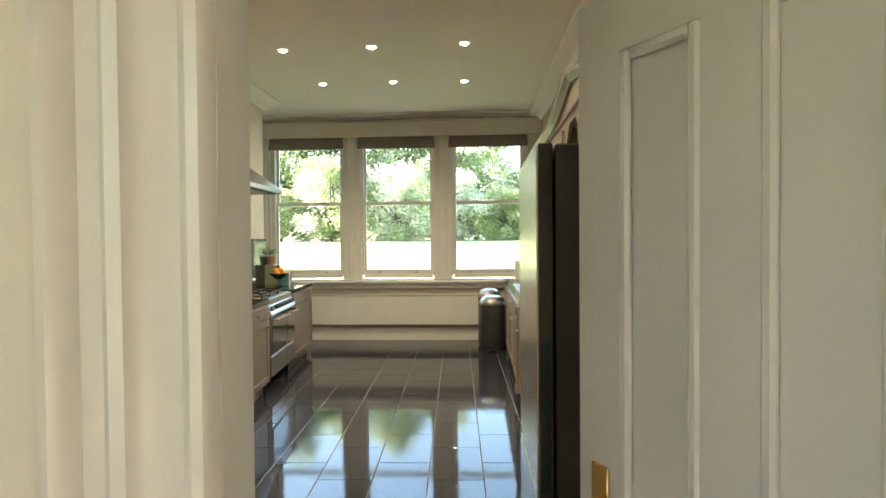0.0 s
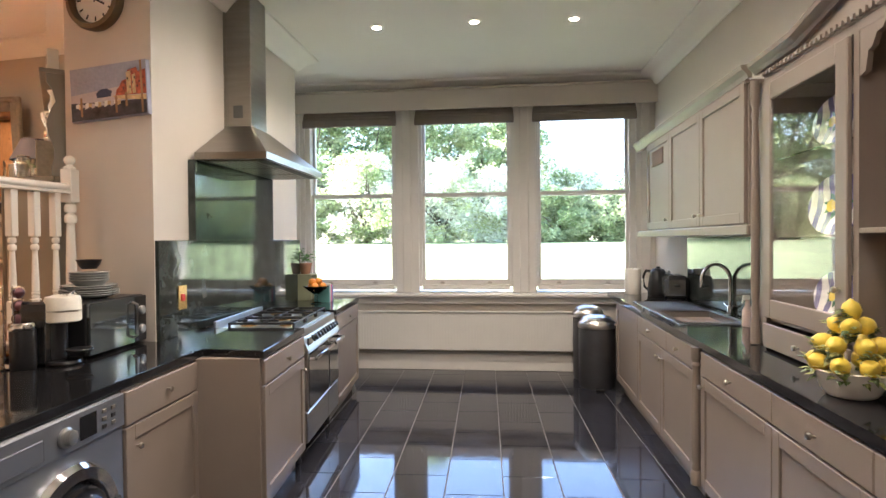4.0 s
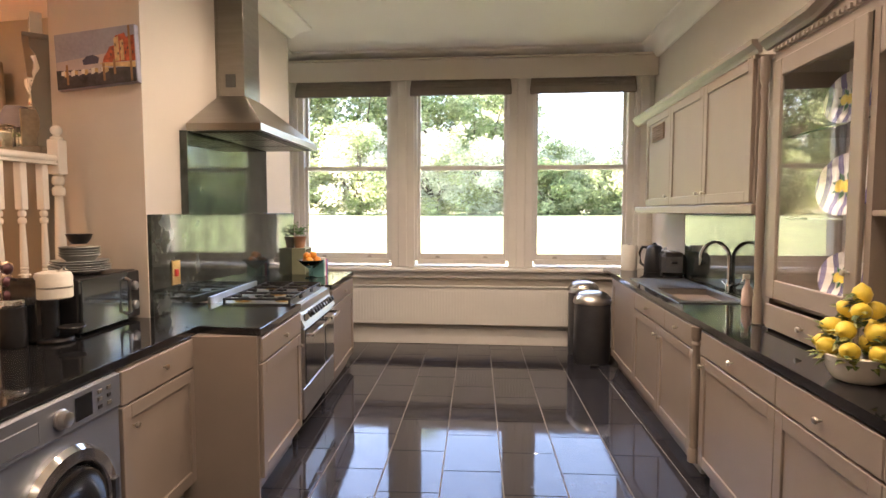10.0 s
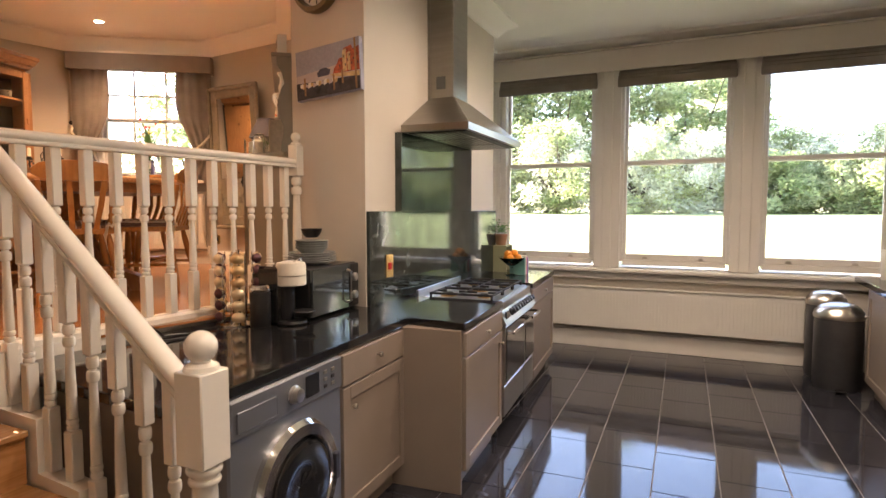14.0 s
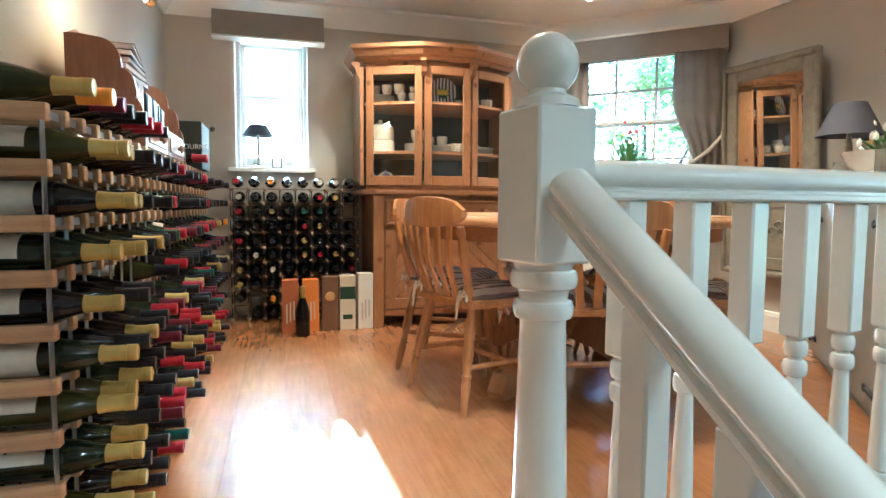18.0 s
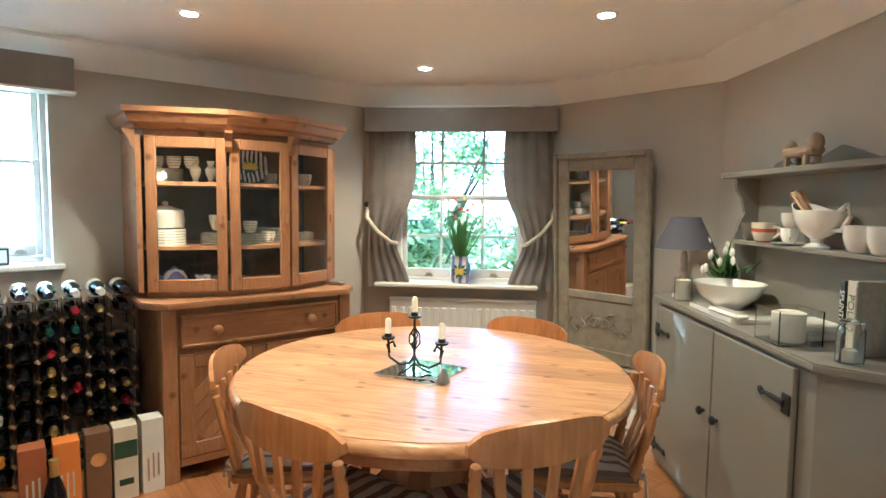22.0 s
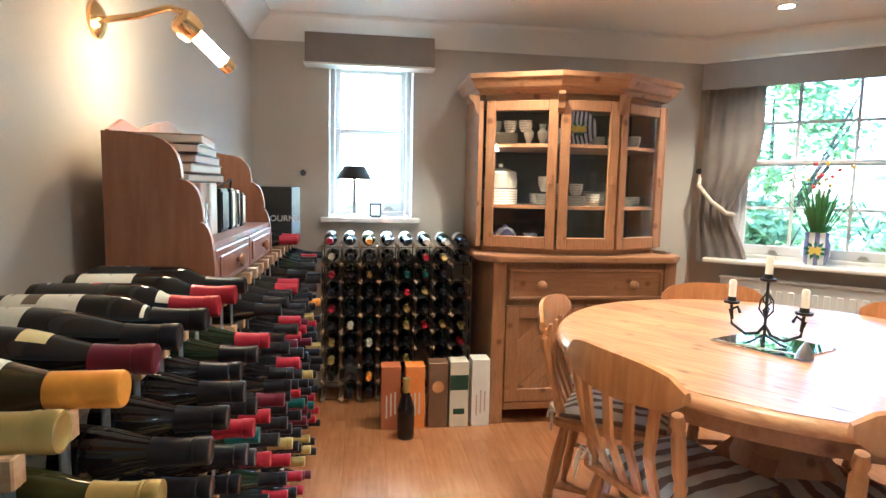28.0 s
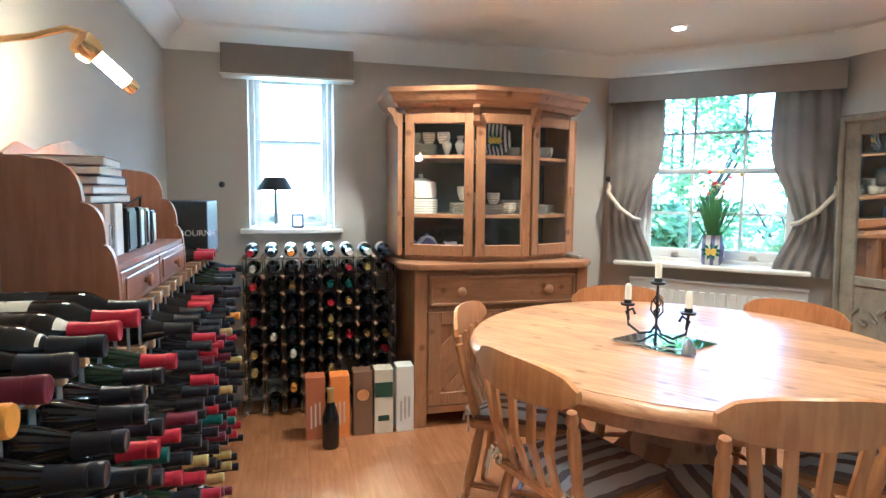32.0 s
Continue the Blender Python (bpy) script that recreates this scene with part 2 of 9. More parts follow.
CLEAR = glass("clear_glass", (0.95, 0.97, 0.96))
MIRROR = mat("mirror_silver", (0.86, 0.87, 0.86), 0.02, 1.0, var=0.0)
LIMED = mat("limed_carved_frame", (0.25, 0.215, 0.155), 0.65, var=0.25, scale=14, bump=0.3, bscale=50)
RAD = mat("radiator_enamel", (0.74, 0.72, 0.67), 0.3, var=0.02, coat=0.2)
PAPER = mat("paper_white", (0.78, 0.75, 0.68), 0.7, var=0.05)
CARD_O = mat("orange_card", (0.75, 0.24, 0.02), 0.45, var=0.08)
CARD_R = mat("rust_card", (0.42, 0.13, 0.04), 0.5, var=0.1)
CARD_B = mat("bronze_card", (0.17, 0.09, 0.045), 0.45, var=0.1)
CARD_C = mat("cream_card", (0.68, 0.61, 0.47), 0.5, var=0.05)
CARD_G = mat("dark_green_card", (0.02, 0.06, 0.035), 0.45, var=0.1)
LEMON = mat("lemon_yellow", (0.80, 0.60, 0.07), 0.42, var=0.12, scale=20, bump=0.2, bscale=160)
LEAF = mat("leaf_green", (0.07, 0.15, 0.03), 0.5, var=0.35, scale=30)
LEAF2 = mat("glazed_leaf_green", (0.02, 0.14, 0.07), 0.5, var=0.2)
STRIPE = stripes("blue_striped_glaze", (0.80, 0.79, 0.77), (0.20, 0.19, 0.38), 0.052)
STRIPE_S = stripes("fine_striped_glaze", (0.78, 0.77, 0.74), (0.05, 0.05, 0.11), 0.024)

# ---- building helpers ----
ZD = 0.96
D = pose(-7.13, 2.94, ZD, 0, 0, -12)   # dining room: local x east along the rack wall, y north
K = pose(-1.9, 4.74, 0, 0, 0, 4.5)     # range run: local y along the worktop, x towards the room
I4 = Matrix.Identity(4)


def shape():
    return bmesh.new()


def part(name, bm, material, parent=None, label="", m=None, smooth=False):
    """Links a bmesh as one mesh object under a thing or a part."""
    if isinstance(bm, bpy.types.Mesh):
        me = bm
    else:
        me = bpy.data.meshes.new(name)
        bmesh.ops.recalc_face_normals(bm, faces=bm.faces)
        bm.to_mesh(me)
        bm.free()
        for one in (material if isinstance(material, (list, tuple)) else [material]):
            me.materials.append(one)
        if smooth:
            for p in me.polygons:
                p.use_smooth = True
            me.set_sharp_from_angle(angle=radians(40))
    ob = new(name, me)
    if parent is not None:
        ob.parent = parent
    if m is not None:
        ob.matrix_basis = m
    if label:
        ob["label"] = label
    return ob


def thing(name, m, label, category, group="", kind=""):
    ob = new(name)
    ob.empty_display_size = 0.1
    ob.matrix_basis = m
    return tagged(ob, label, category, group, kind)


def box(bm, x0, x1, y0, y1, z0, z1, bevel=0.0, m=None, mi=0):
    xs, ys, zs = sorted((x0, x1)), sorted((y0, y1)), sorted((z0, z1))
    vs = [bm.verts.new((x, y, z)) for x in xs for y in ys for z in zs]
    fs = [bm.faces.new([vs[i] for i in q]) for q in ((0, 1, 3, 2), (4, 6, 7, 5), (0, 4, 5, 1), (2, 3, 7, 6), (0, 2, 6, 4), (1, 5, 7, 3))]
    for f in fs:
        f.material_index = mi
    if bevel:
        es = list({e for f in fs for e in f.edges})
        out = bmesh.ops.bevel(bm, geom=es, offset=bevel, segments=1, affect="EDGES", profile=0.5)
        vs = list({v for f in out["faces"] for v in f.verts} | {v for v in vs if v.is_valid})
        for f in out["faces"]:
            f.material_index = mi
    if m is not None:
        bmesh.ops.transform(bm, matrix=m, verts=[v for v in vs if v.is_valid])
    return bm


def lathe(bm, prof, seg=16, m=None, axis="z", mi=0, cap=True, a0=0.0, a1=2 * math.pi):
    """Turned shape from (radius, height) pairs."""
    full = a1 - a0 > 6.28
    n = seg if full else seg + 1
    rings = []
    for r, h in prof:
        ring = []
        for i in range(n):
            a = a0 + (a1 - a0) * i / seg
            co = Vector((r * math.cos(a), r * math.sin(a), h))
            if axis == "y":
                co = Vector((co.x, co.z, co.y))
            elif axis == "x":
                co = Vector((co.z, co.x, co.y))
            ring.append(bm.verts.new(m @ co if m is not None else co))
        rings.append(ring)
    for a, b in zip(rings, rings[1:]):
        for i in range(seg):
            j = (i + 1) % n
            bm.faces.new((a[i], a[j], b[j], b[i])).material_index = mi
    if cap and full:
        for r in (rings[0], rings[-1]):
            bm.faces.new(r).material_index = mi
    return bm


def prism(bm, pts, z0, z1, m=None, mi=0):
    """An upright block over a plan polygon."""
    lo = [bm.verts.new((x, y, z0)) for x, y in pts]
    hi = [bm.verts.new((x, y, z1)) for x, y in pts]
    fs = [bm.faces.new(lo[::-1]), bm.faces.new(hi)]
    for i in range(len(pts)):
        j = (i + 1) % len(pts)
        fs.append(bm.faces.new((lo[i], lo[j], hi[j], hi[i])))
    for f in fs:
        f.material_index = mi
    if m is not None:
        bmesh.ops.transform(bm, matrix=m, verts=lo + hi)
    return bm


def sweep(bm, path, prof, closed=False, mi=0):
    """A profile of (out, up) pairs carried along a plan path of (x, y, z); out is to the right of the way."""
    P = [Vector(p) for p in path]
    rings = []
    n = len(P)
    for i in range(n):
        a = (P[i] - P[i - 1]) if (i or closed) else (P[1] - P[0])
        b = (P[(i + 1) % n] - P[i]) if (i < n - 1 or closed) else a
        a, b = Vector((a.x, a.y, 0)).normalized(), Vector((b.x, b.y, 0)).normalized()
        na, nb = Vector((a.y, -a.x, 0)), Vector((b.y, -b.x, 0))
        q = (na + nb).normalized()
        q = q / max(0.3, q.dot(na))
        rings.append([bm.verts.new(P[i] + q * o + Vector((0, 0, u))) for o, u in prof])
    for i in range(n if closed else n - 1):
        a, b = rings[i], rings[(i + 1) % n]
        for k in range(len(prof)):
            j = (k + 1) % len(prof)
            bm.faces.new((a[k], a[j], b[j], b[k])).material_index = mi
    if not closed:
        bm.faces.new(rings[0]), bm.faces.new(rings[-1][::-1])
    return bm


def tube(bm, pts, r, seg=8, mi=0, r2=None):
    """A round bar through points, thinning to r2."""
    P = [Vector(p) for p in pts]
    rings = []
    for i, p in enumerate(P):
        t = ((P[min(i + 1, len(P) - 1)]) - P[max(i - 1, 0)]).normalized()
        q = t.to_track_quat("Z", "Y")
        rr = r if r2 is None else r + (r2 - r) * i / (len(P) - 1)
        rings.append([bm.verts.new(p + q @ Vector((rr * math.cos(2 * math.pi * k / seg), rr * math.sin(2 * math.pi * k / seg), 0))) for k in range(seg)])
    for a, b in zip(rings, rings[1:]):
        for k in range(seg):
            j = (k + 1) % seg
            bm.faces.new((a[k], a[j], b[j], b[k])).material_index = mi
    bm.faces.new(rings[0][::-1]), bm.faces.new(rings[-1])
    return bm


def ball(bm, c, r, sub=2, sc=(1, 1, 1), mi=0):
    out = bmesh.ops.create_icosphere(bm, subdivisions=sub, radius=r, matrix=Matrix.Translation(c) @ Matrix.Diagonal((*sc, 1)))
    for f in {f for v in out["verts"] for f in v.link_faces}:
        f.material_index = mi
    return bm


def wall(name, p0, p1, z0, z1, thick, material, holes=(), label="", m=I4):
    """A wall from p0 to p1, its room side on the left of that way; holes are (along, along, low, high)."""
    a, b = Vector((*p0, 0)), Vector((*p1, 0))
    ln = (b - a).length
    ang = math.atan2(b.y - a.y, b.x - a.x)
    ss = sorted({0, ln, *[h[0] for h in holes], *[h[1] for h in holes]})
    bm = shape()
    for s0, s1 in zip(ss, ss[1:]):
        zs = [(z0, z1)]
        for h in holes:
            if h[0] < (s0 + s1) / 2 < h[1]:
                zs = [(z0, h[2]), (h[3], z1)]
        for u, v in zs:
            if v - u > 0.01:
                box(bm, s0, s1, -thick, 0, u, v)
    bmesh.ops.remove_doubles(bm, verts=bm.verts, dist=1e-5)
    ob = part(name, bm, material, m=m @ Matrix.Translation(a) @ Matrix.Rotation(ang, 4, "Z"))
    return tagged(ob, label, "wall", kind="structure")


# ---- the shell ----
KC, DC = 3.28, 3.17
wall("wall_window", (1.07, 8.45), (-3.13, 8.45), 0, KC, 0.4, WALL, [(0.257, 1.412, 0.885, 3.105), (1.57, 2.735, 0.885, 3.105), (2.905, 4.05, 0.885, 3.105)], "stone painted kitchen wall with three tall sash windows")
wall("wall_east", (1.09, 0.2), (1.0, 8.45), 0, KC, 0.3, WALL, label="cream stone painted plaster wall behind the kitchen dresser")
wall("wall_doorway", (-0.95, 0.64), (1.07, 0.64), 0, KC, 0.065, WALL, [(0.765, 1.605, 0, 1.99)], "plain painted wall with the kitchen doorway")
wall("wall_lobby", (-0.95, 1.84), (-0.95, 0.50), 0, KC, 0.15, WALL, label="plain painted return wall beside the doorway")
wall("wall_stair_side", (-2.04, 1.86), (-1.1, 1.84), 0, KC, 0.2, WALL_D, label="plain painted wall at the foot of the steps")
wall("wall_south", (0.12, 0), (5.22, 0), -ZD, KC - ZD, 0.2, WALL_D, label="taupe painted dining room wall behind the wine rack", m=D)
wall("wall_west", (0.12, 2.82), (0.12, 0), -ZD, DC - ZD, 0.35, WALL_D, [(1.87, 2.37, 1.055, 2.05)], "taupe painted dining room wall with a small window", m=D)
wall("wall_bay", (1.03, 3.77), (0.12, 2.82), -ZD, DC - ZD, 0.3, WALL_D, [(0.11, 1.13, 0.82, 2.04)], "taupe painted angled wall with a curtained sash window", m=D)
wall("wall_north", (2.177, 3.864), (1.03, 3.77), -ZD, DC - ZD, 0.25, WALL_D, label="taupe painted dining room wall with the mirror", m=D)
wall("wall_dresser", (3.378, 2.944), (2.177, 3.864), -ZD, DC - ZD, 0.12, WALL_D, label="taupe painted angled wall behind the grey dresser", m=D)
bm = prism(shape(), [(-2.625, 4.975), (-2.64, 7.28), (-3.16, 7.28), (-3.36, 5.28), (-3.214, 5.117), (-3.22, 5.05)], 0, KC)
tagged(part("wall_pier", bm, WALL), "stone painted chimney breast between kitchen and dining room", "wall", kind="structure")
wall("wall_recess", (-3.13, 8.45), (-3.13, 7.28), 0, KC, 0.2, WALL, label="painted return wall beside the kitchen window")
bm = prism(shape(), [(-2.72, 4.98), (-2.95, 5.01), (-2.6, 1.98), (-2.35, 1.93)], 3.14, KC + 0.02)
tagged(part("beam", bm, WALL), "painted ceiling beam between kitchen and dining room", "beam", kind="structure")

bm = prism(shape(), [(-2.62, 1.5), (-2.62, 4.9), (-3.5, 8.9), (1.5, 8.9), (1.5, -0.2), (-1.5, -0.2)], KC, KC + 0.15)
tagged(part("ceiling_kitchen", bm, CEIL), "smooth white painted kitchen ceiling", "ceiling", kind="structure")
bm = prism(shape(), [(-0.3, -0.3), (-0.3, 3.0), (0.9, 4.1), (2.3, 4.1), (3.5, 3.1), (4.15, 2.9), (4.75, 0.1), (4.75, -0.3)], DC - ZD, DC - ZD + 0.15, m=D)
tagged(part("ceiling_dining", bm, CEIL), "smooth white painted dining room ceiling", "ceiling", kind="structure")
COVE = [(0, 0), (-0.0, -0.13), (-0.02, -0.135), (-0.04, -0.105), (-0.075, -0.06), (-0.12, -0.032), (-0.135, -0.02), (-0.135, 0)]
COVE = [(-o, u) for o, u in COVE]
bm = sweep(shape(), [(x, y, KC - 0.001) for x, y in ((1.085, 0.64), (1.0, 8.45), (-3.13, 8.45), (-3.13, 7.28), (-2.64, 7.28), (-2.625, 4.975), (-2.95, 5.02))], [(-o * 1.35, u * 1.1) for o, u in COVE])
tagged(part("cornice_kitchen", bm, CEIL, smooth=True), "white coved plaster cornice round the kitchen", "cornice", kind="structure")
bm = sweep(shape(), [(x, y, DC - ZD - 0.001) for x, y in ((4.6, 0), (0.12, 0), (0.12, 2.82), (1.03, 3.77), (2.177, 3.864), (3.378, 2.944), (3.6, 2.75))], [(o, u) for o, u in COVE])
tagged(part("cornice_dining", bm, CEIL, m=D, smooth=True), "white coved plaster cornice round the dining room", "cornice", kind="structure")
bm = prism(shape(), [(-3.6, 1.2), (-3.6, 9.0), (1.5, 9.0), (1.5, -4.2), (-1.6, -4.2)], -0.12, -0.004)
tagged(part("floor", bm, GROUT), "pale grout bed under the black kitchen floor tiles", "floor", kind="structure")
bm = prism(shape(), [(-0.3, -0.3), (-0.3, 3.0), (0.9, 4.1), (2.3, 4.1), (3.45, 2.95), (3.52, 2.76), (3.76, 1.02), (3.98, 1.02), (4.16, -0.1), (4.16, -0.3)], -0.3, -0.012, m=D)
floor_dining = tagged(part("floor_dining", bm, OAK), "raised oak laminate dining room floor", "floor", kind="structure")
# the hall behind the camera, unseen; its west opening is added to let daylight in
for nm, p0, p1 in (("wall_hall_west", (-1.0, 0.574), (-1.0, -3.6)), ("wall_hall_back", (-1.0, -3.6), (1.2, -3.6)), ("wall_hall_east", (1.2, -3.6), (1.2, 0.574))):
    wall(nm, p0, p1, 0, 2.7, 0.15, WALL, [(1.094, 2.054, 0.9, 2.2)] if nm == "wall_hall_west" else [], label="plain painted hall wall behind the doorway")
# area lamp added in that opening to brighten the door and jamb
hall_light = new("hall_fill_light", bpy.data.lights.new("hall_fill_light", "AREA"))
hall_light.data.shape, hall_light.data.size, hall_light.data.size_y = "RECTANGLE", 0.94, 1.28
hall_light.data.energy, hall_light.data.color = 0.26, (0.86, 0.93, 1.0)
hall_light.matrix_world = look((-1.06, -1.0, 1.55), (1.0, -1.0, 1.55))
bm = prism(shape(), [(-1.1, 0.574), (1.3, 0.574), (1.3, -3.7), (-1.1, -3.7)], 2.7, 2.8)
tagged(part("ceiling_hall", bm, CEIL), "plain white hall ceiling", "ceiling", kind="structure")

# ---- kitchen windows ----
def sash(name, m, w, h, mid, label, bars=(), rail=0.05, deep=0.05, cat="window"):
    """A vertical sliding sash: x across, z up from the sill, y outward."""
    t = tagged(thing(name, m, label, cat), kind="structure")
    f = shape()
    j = 0.075
    box(f, -w / 2 - j, -w / 2, -0.02, 0.16, -0.02, h + j, 0.006)
    box(f, w / 2, w / 2 + j, -0.02, 0.16, -0.02, h + j, 0.006)
    box(f, -w / 2, w / 2, -0.02, 0.16, h, h + j, 0.006)
    box(f, -w / 2, w / 2, 0.0, 0.16, -0.06, 0, 0.006)
    part("window_frame", f, FRAME, t)
    for nm, z0, z1, y in (("lower_sash", 0, mid + rail / 2, 0.02), ("upper_sash", mid - rail / 2, h, 0.02 + deep)):
        s = shape()
        r2 = 0.032
        box(s, -w / 2, -w / 2 + r2, y, y + deep - 0.006, z0, z1, 0.004)
        box(s, w / 2 - r2, w / 2, y, y + deep - 0.006, z0, z1, 0.004)
        box(s, -w / 2 + r2, w / 2 - r2, y, y + deep - 0.006, z0, z0 + (0.06 if z0 == 0 else rail * 0.7), 0.004)
        box(s, -w / 2 + r2, w / 2 - r2, y, y + deep - 0.006, z1 - (rail * 0.7), z1, 0.004)
        sh = part(nm, s, FRAME, t)
        for i, b in enumerate(bars):
            g = shape()
            if b[0] == "v":
                box(g, b[1] - 0.009, b[1] + 0.009, y + 0.008, y + deep - 0.014, z0 + 0.03, z1 - 0.03)
            else:
                zz = z0 + (z1 - z0) * b[1]
                box(g, -w / 2 + r2, w / 2 - r2, y + 0.006, y + deep - 0.012, zz - 0.009, zz + 0.009)
            part("glazing_bar", g, FRAME, sh)
        p = shape()
        box(p, -w / 2 + 0.02, w / 2 - 0.02, y + 0.02, y + 0.024, z0 + 0.02, z1 - 0.02)
        pn = part("pane", p, PANE, sh)
        pn.visible_shadow = False
    for x in (-w * 0.27, w * 0.27):
        g = shape()
        box(g, x - 0.028, x + 0.028, -0.005, 0.02, 0.012, 0.024, 0.004)
        box(g, x - 0.02, x + 0.02, -0.012, 0.002, 0.02, 0.036, 0.004)
        part("sash_lift", g, NICKEL, t)
    return t


for i, (x0, x1) in enumerate(((-2.90, -1.915), (-1.585, -0.58), (-0.262, 0.733))):
    sash(f"window_{i + 1}", pose((x0 + x1) / 2, 8.47, 0.975, 0, 0, 0), x1 - x0, 2.05, 1.03, "tall painted timber sash window onto a sunny garden")
# mullion casings, sill and apron
for x in (-3.06, -1.75, -0.42, 0.90):
    f = shape()
    w = 0.155 if -3 < x < 0.8 else 0.12
    box(f, x - w + 0.02, x + w - 0.02, 8.415, 8.449, 0.885, 3.0, 0.006)
    box(f, x - 0.05, x + 0.05, 8.395, 8.416, 0.885, 3.0, 0.008)
    tagged(part("window_casing", f, FRAME, smooth=False), "painted timber casing between the sash windows", "trim", kind="structure")
f = shape()
box(f, -3.125, 1.065, 8.33, 8.62, 0.84, 0.882, 0.012)
box(f, -3.12, 1.06, 8.395, 8.44, 0.76, 0.839, 0.008)
tagged(part("window_sill", f, FRAME), "long painted timber window sill", "sill", kind="structure")
f = shape()
box(f, -3.125, 1.062, 8.425, 8.449, 0, 0.185, 0.004)
box(f, -3.125, 1.062, 8.432, 8.449, 0.186, 0.205, 0.004)
tagged(part("baseboard", f, FRAME), "tall painted skirting board under the radiator", "skirting", kind="structure")
t = thing("pelmet", pose(-1.03, 8.29, 2.945), "long stone painted box pelmet above the kitchen windows", "pelmet")
f = shape()
box(f, -2.03, 2.03, -0.012, 0.012, 0, 0.215, 0.004)
part("front_board", f, WALL, t)
f = shape()
box(f, -2.03, 2.03, -0.03, 0.159, 0.216, 0.236, 0.004)
part("top_board", f, WALL, t)
for i, (x0, x1) in enumerate(((-2.96, -1.86), (-1.65, -0.53), (-0.33, 0.80))):
    t = thing("roman_blind", pose((x0 + x1) / 2, 8.385, 2.79), "folded taupe fabric roman blind above the window", "blind", "kitchen blinds")
    w = x1 - x0
    for k in range(4):
        f = shape()
        box(f, -w / 2 + 0.004 * k, w / 2 - 0.004 * k, -0.035 + 0.008 * k, -0.005 + 0.008 * k, 0.012 * k, 0.09 + 0.035 * k, 0.010)
        part("fold", f, PELMET, t)


# ---- radiators ----
def radiator(m, w, h, d, cols, label, rib=0.0):
    t = thing("radiator", m, label, "radiator")
    f = shape()
    pitch = w / cols
    box(f, -w / 2, w / 2, 0.012, d, 0, h, 0.006)
    part("panel", f, RAD, t)
    f = shape()
    for i in range(cols):
        x = -w / 2 + pitch * (i + 0.5)
        box(f, x - pitch * 0.28, x + pitch * 0.28, rib, 0.0125, 0.05, h - 0.05, 0.004 if rib == 0 else 0.0015)
    part("ribs", f, RAD, t)
    f = shape()
    box(f, -w / 2 - 0.004, w / 2 + 0.004, -0.004, d + 0.01, h, h + 0.012, 0.003)
    for i in range(int(w / 0.06)):
        x = -w / 2 + 0.03 + i * 0.06
        box(f, x - 0.018, x + 0.018, 0.0, d, h + 0.0121, h + 0.014)
    part("top_grille", f, RAD, t)
    for sx in (-1, 1):
        f = shape()
        lathe(f, [(0.012, 0), (0.012, 0.06), (0.02, 0.061), (0.02, 0.11), (0.014, 0.115)], 10, m=Matrix.Translation((sx * (w / 2 + 0.035), d / 2, -0.09)))
        tube(f, [(sx * (w / 2 + 0.035), d / 2, -0.02), (sx * (w / 2 - 0.01), d / 2, 0.02)], 0.009)
        part("valve", f, WHITE, t, smooth=True)
        f = shape()
        box(f, sx * (w / 2 - 0.12) - 0.02, sx * (w / 2 - 0.12) + 0.02, d, d + 0.05, 0.05, h - 0.08)
        part("bracket", f, RAD, t)
    return t


radiator(pose(-1.12, 8.33, 0.24), 2.46, 0.43, 0.055, 74, "long white finely ribbed panel radiator below the kitchen windows", 0.0095)

# ---- dining windows ----
bay = D @ Matrix.Translation((0.12, 2.82, 0)) @ Matrix.Rotation(math.atan2(0.95, 0.91), 4, "Z")
sash("window_4", bay @ pose(0.70, 0.05, 0.87), 0.86, 1.09, 0.575, "white painted small-paned sash window onto green garden", bars=(("v", -0.15), ("v", 0.15), ("h", 0.5)), rail=0.036, deep=0.035)
f = shape()
box(f, 0.10, 1.24, -0.14, 0.12, 0.815, 0.845, 0.008)
tagged(part("window_sill_dining", f, WHITE, m=bay), "deep white painted dining room window sill", "sill", kind="structure")
west = D @ pose(0.12, 0, 0, 0, 0, 90)
sash("window_5", west @ pose(0.70, 0.19, 1.09), 0.44, 0.89, 0.50, "small white painted sash window full of glare", rail=0.034, deep=0.034)
f = shape()
box(f, 0.40, 1.0, -0.05, 0.19, 1.03, 1.06, 0.006)
tagged(part("window_sill_west", f, WHITE, m=west), "small white painted sill above the bottle rack", "sill", kind="structure")
radiator(bay @ pose(0.72, -0.10, 0.16), 1.03, 0.56, 0.06, 17, "white panel radiator below the dining room window")

# ---- garden ----
GRASS = mat("sunny_lawn", (0.30, 0.34, 0.14), 0.9, var=0.3, scale=0.6, bump=0.5, bscale=30)
FOL = [mat("foliage_dark", (0.11, 0.17, 0.065), 0.6, var=0.4, scale=3, bscale=20), mat("foliage_mid", (0.27, 0.33, 0.14), 0.6, var=0.4, scale=3, bscale=20),
       mat("foliage_light", (0.46, 0.50, 0.27), 0.6, var=0.35, scale=3, bscale=20), mat("blossom_pale", (0.72, 0.72, 0.58), 0.6, var=0.3, scale=4, bscale=20)]
for m_ in FOL:
    n_, l_ = m_.node_tree.nodes, m_.node_tree.links
    b_ = n_["Principled BSDF"]
    tr_, mx_ = n_.new("ShaderNodeBsdfTranslucent"), n_.new("ShaderNodeMixShader")
    mx_.inputs[0].default_value = 0.55
    l_.new(b_.inputs["Base Color"].links[0].from_socket, tr_.inputs["Color"])
    l_.new(b_.outputs[0], mx_.inputs[1])
    l_.new(tr_.outputs[0], mx_.inputs[2])
    l_.new(mx_.outputs[0], n_["Material Output"].inputs["Surface"])
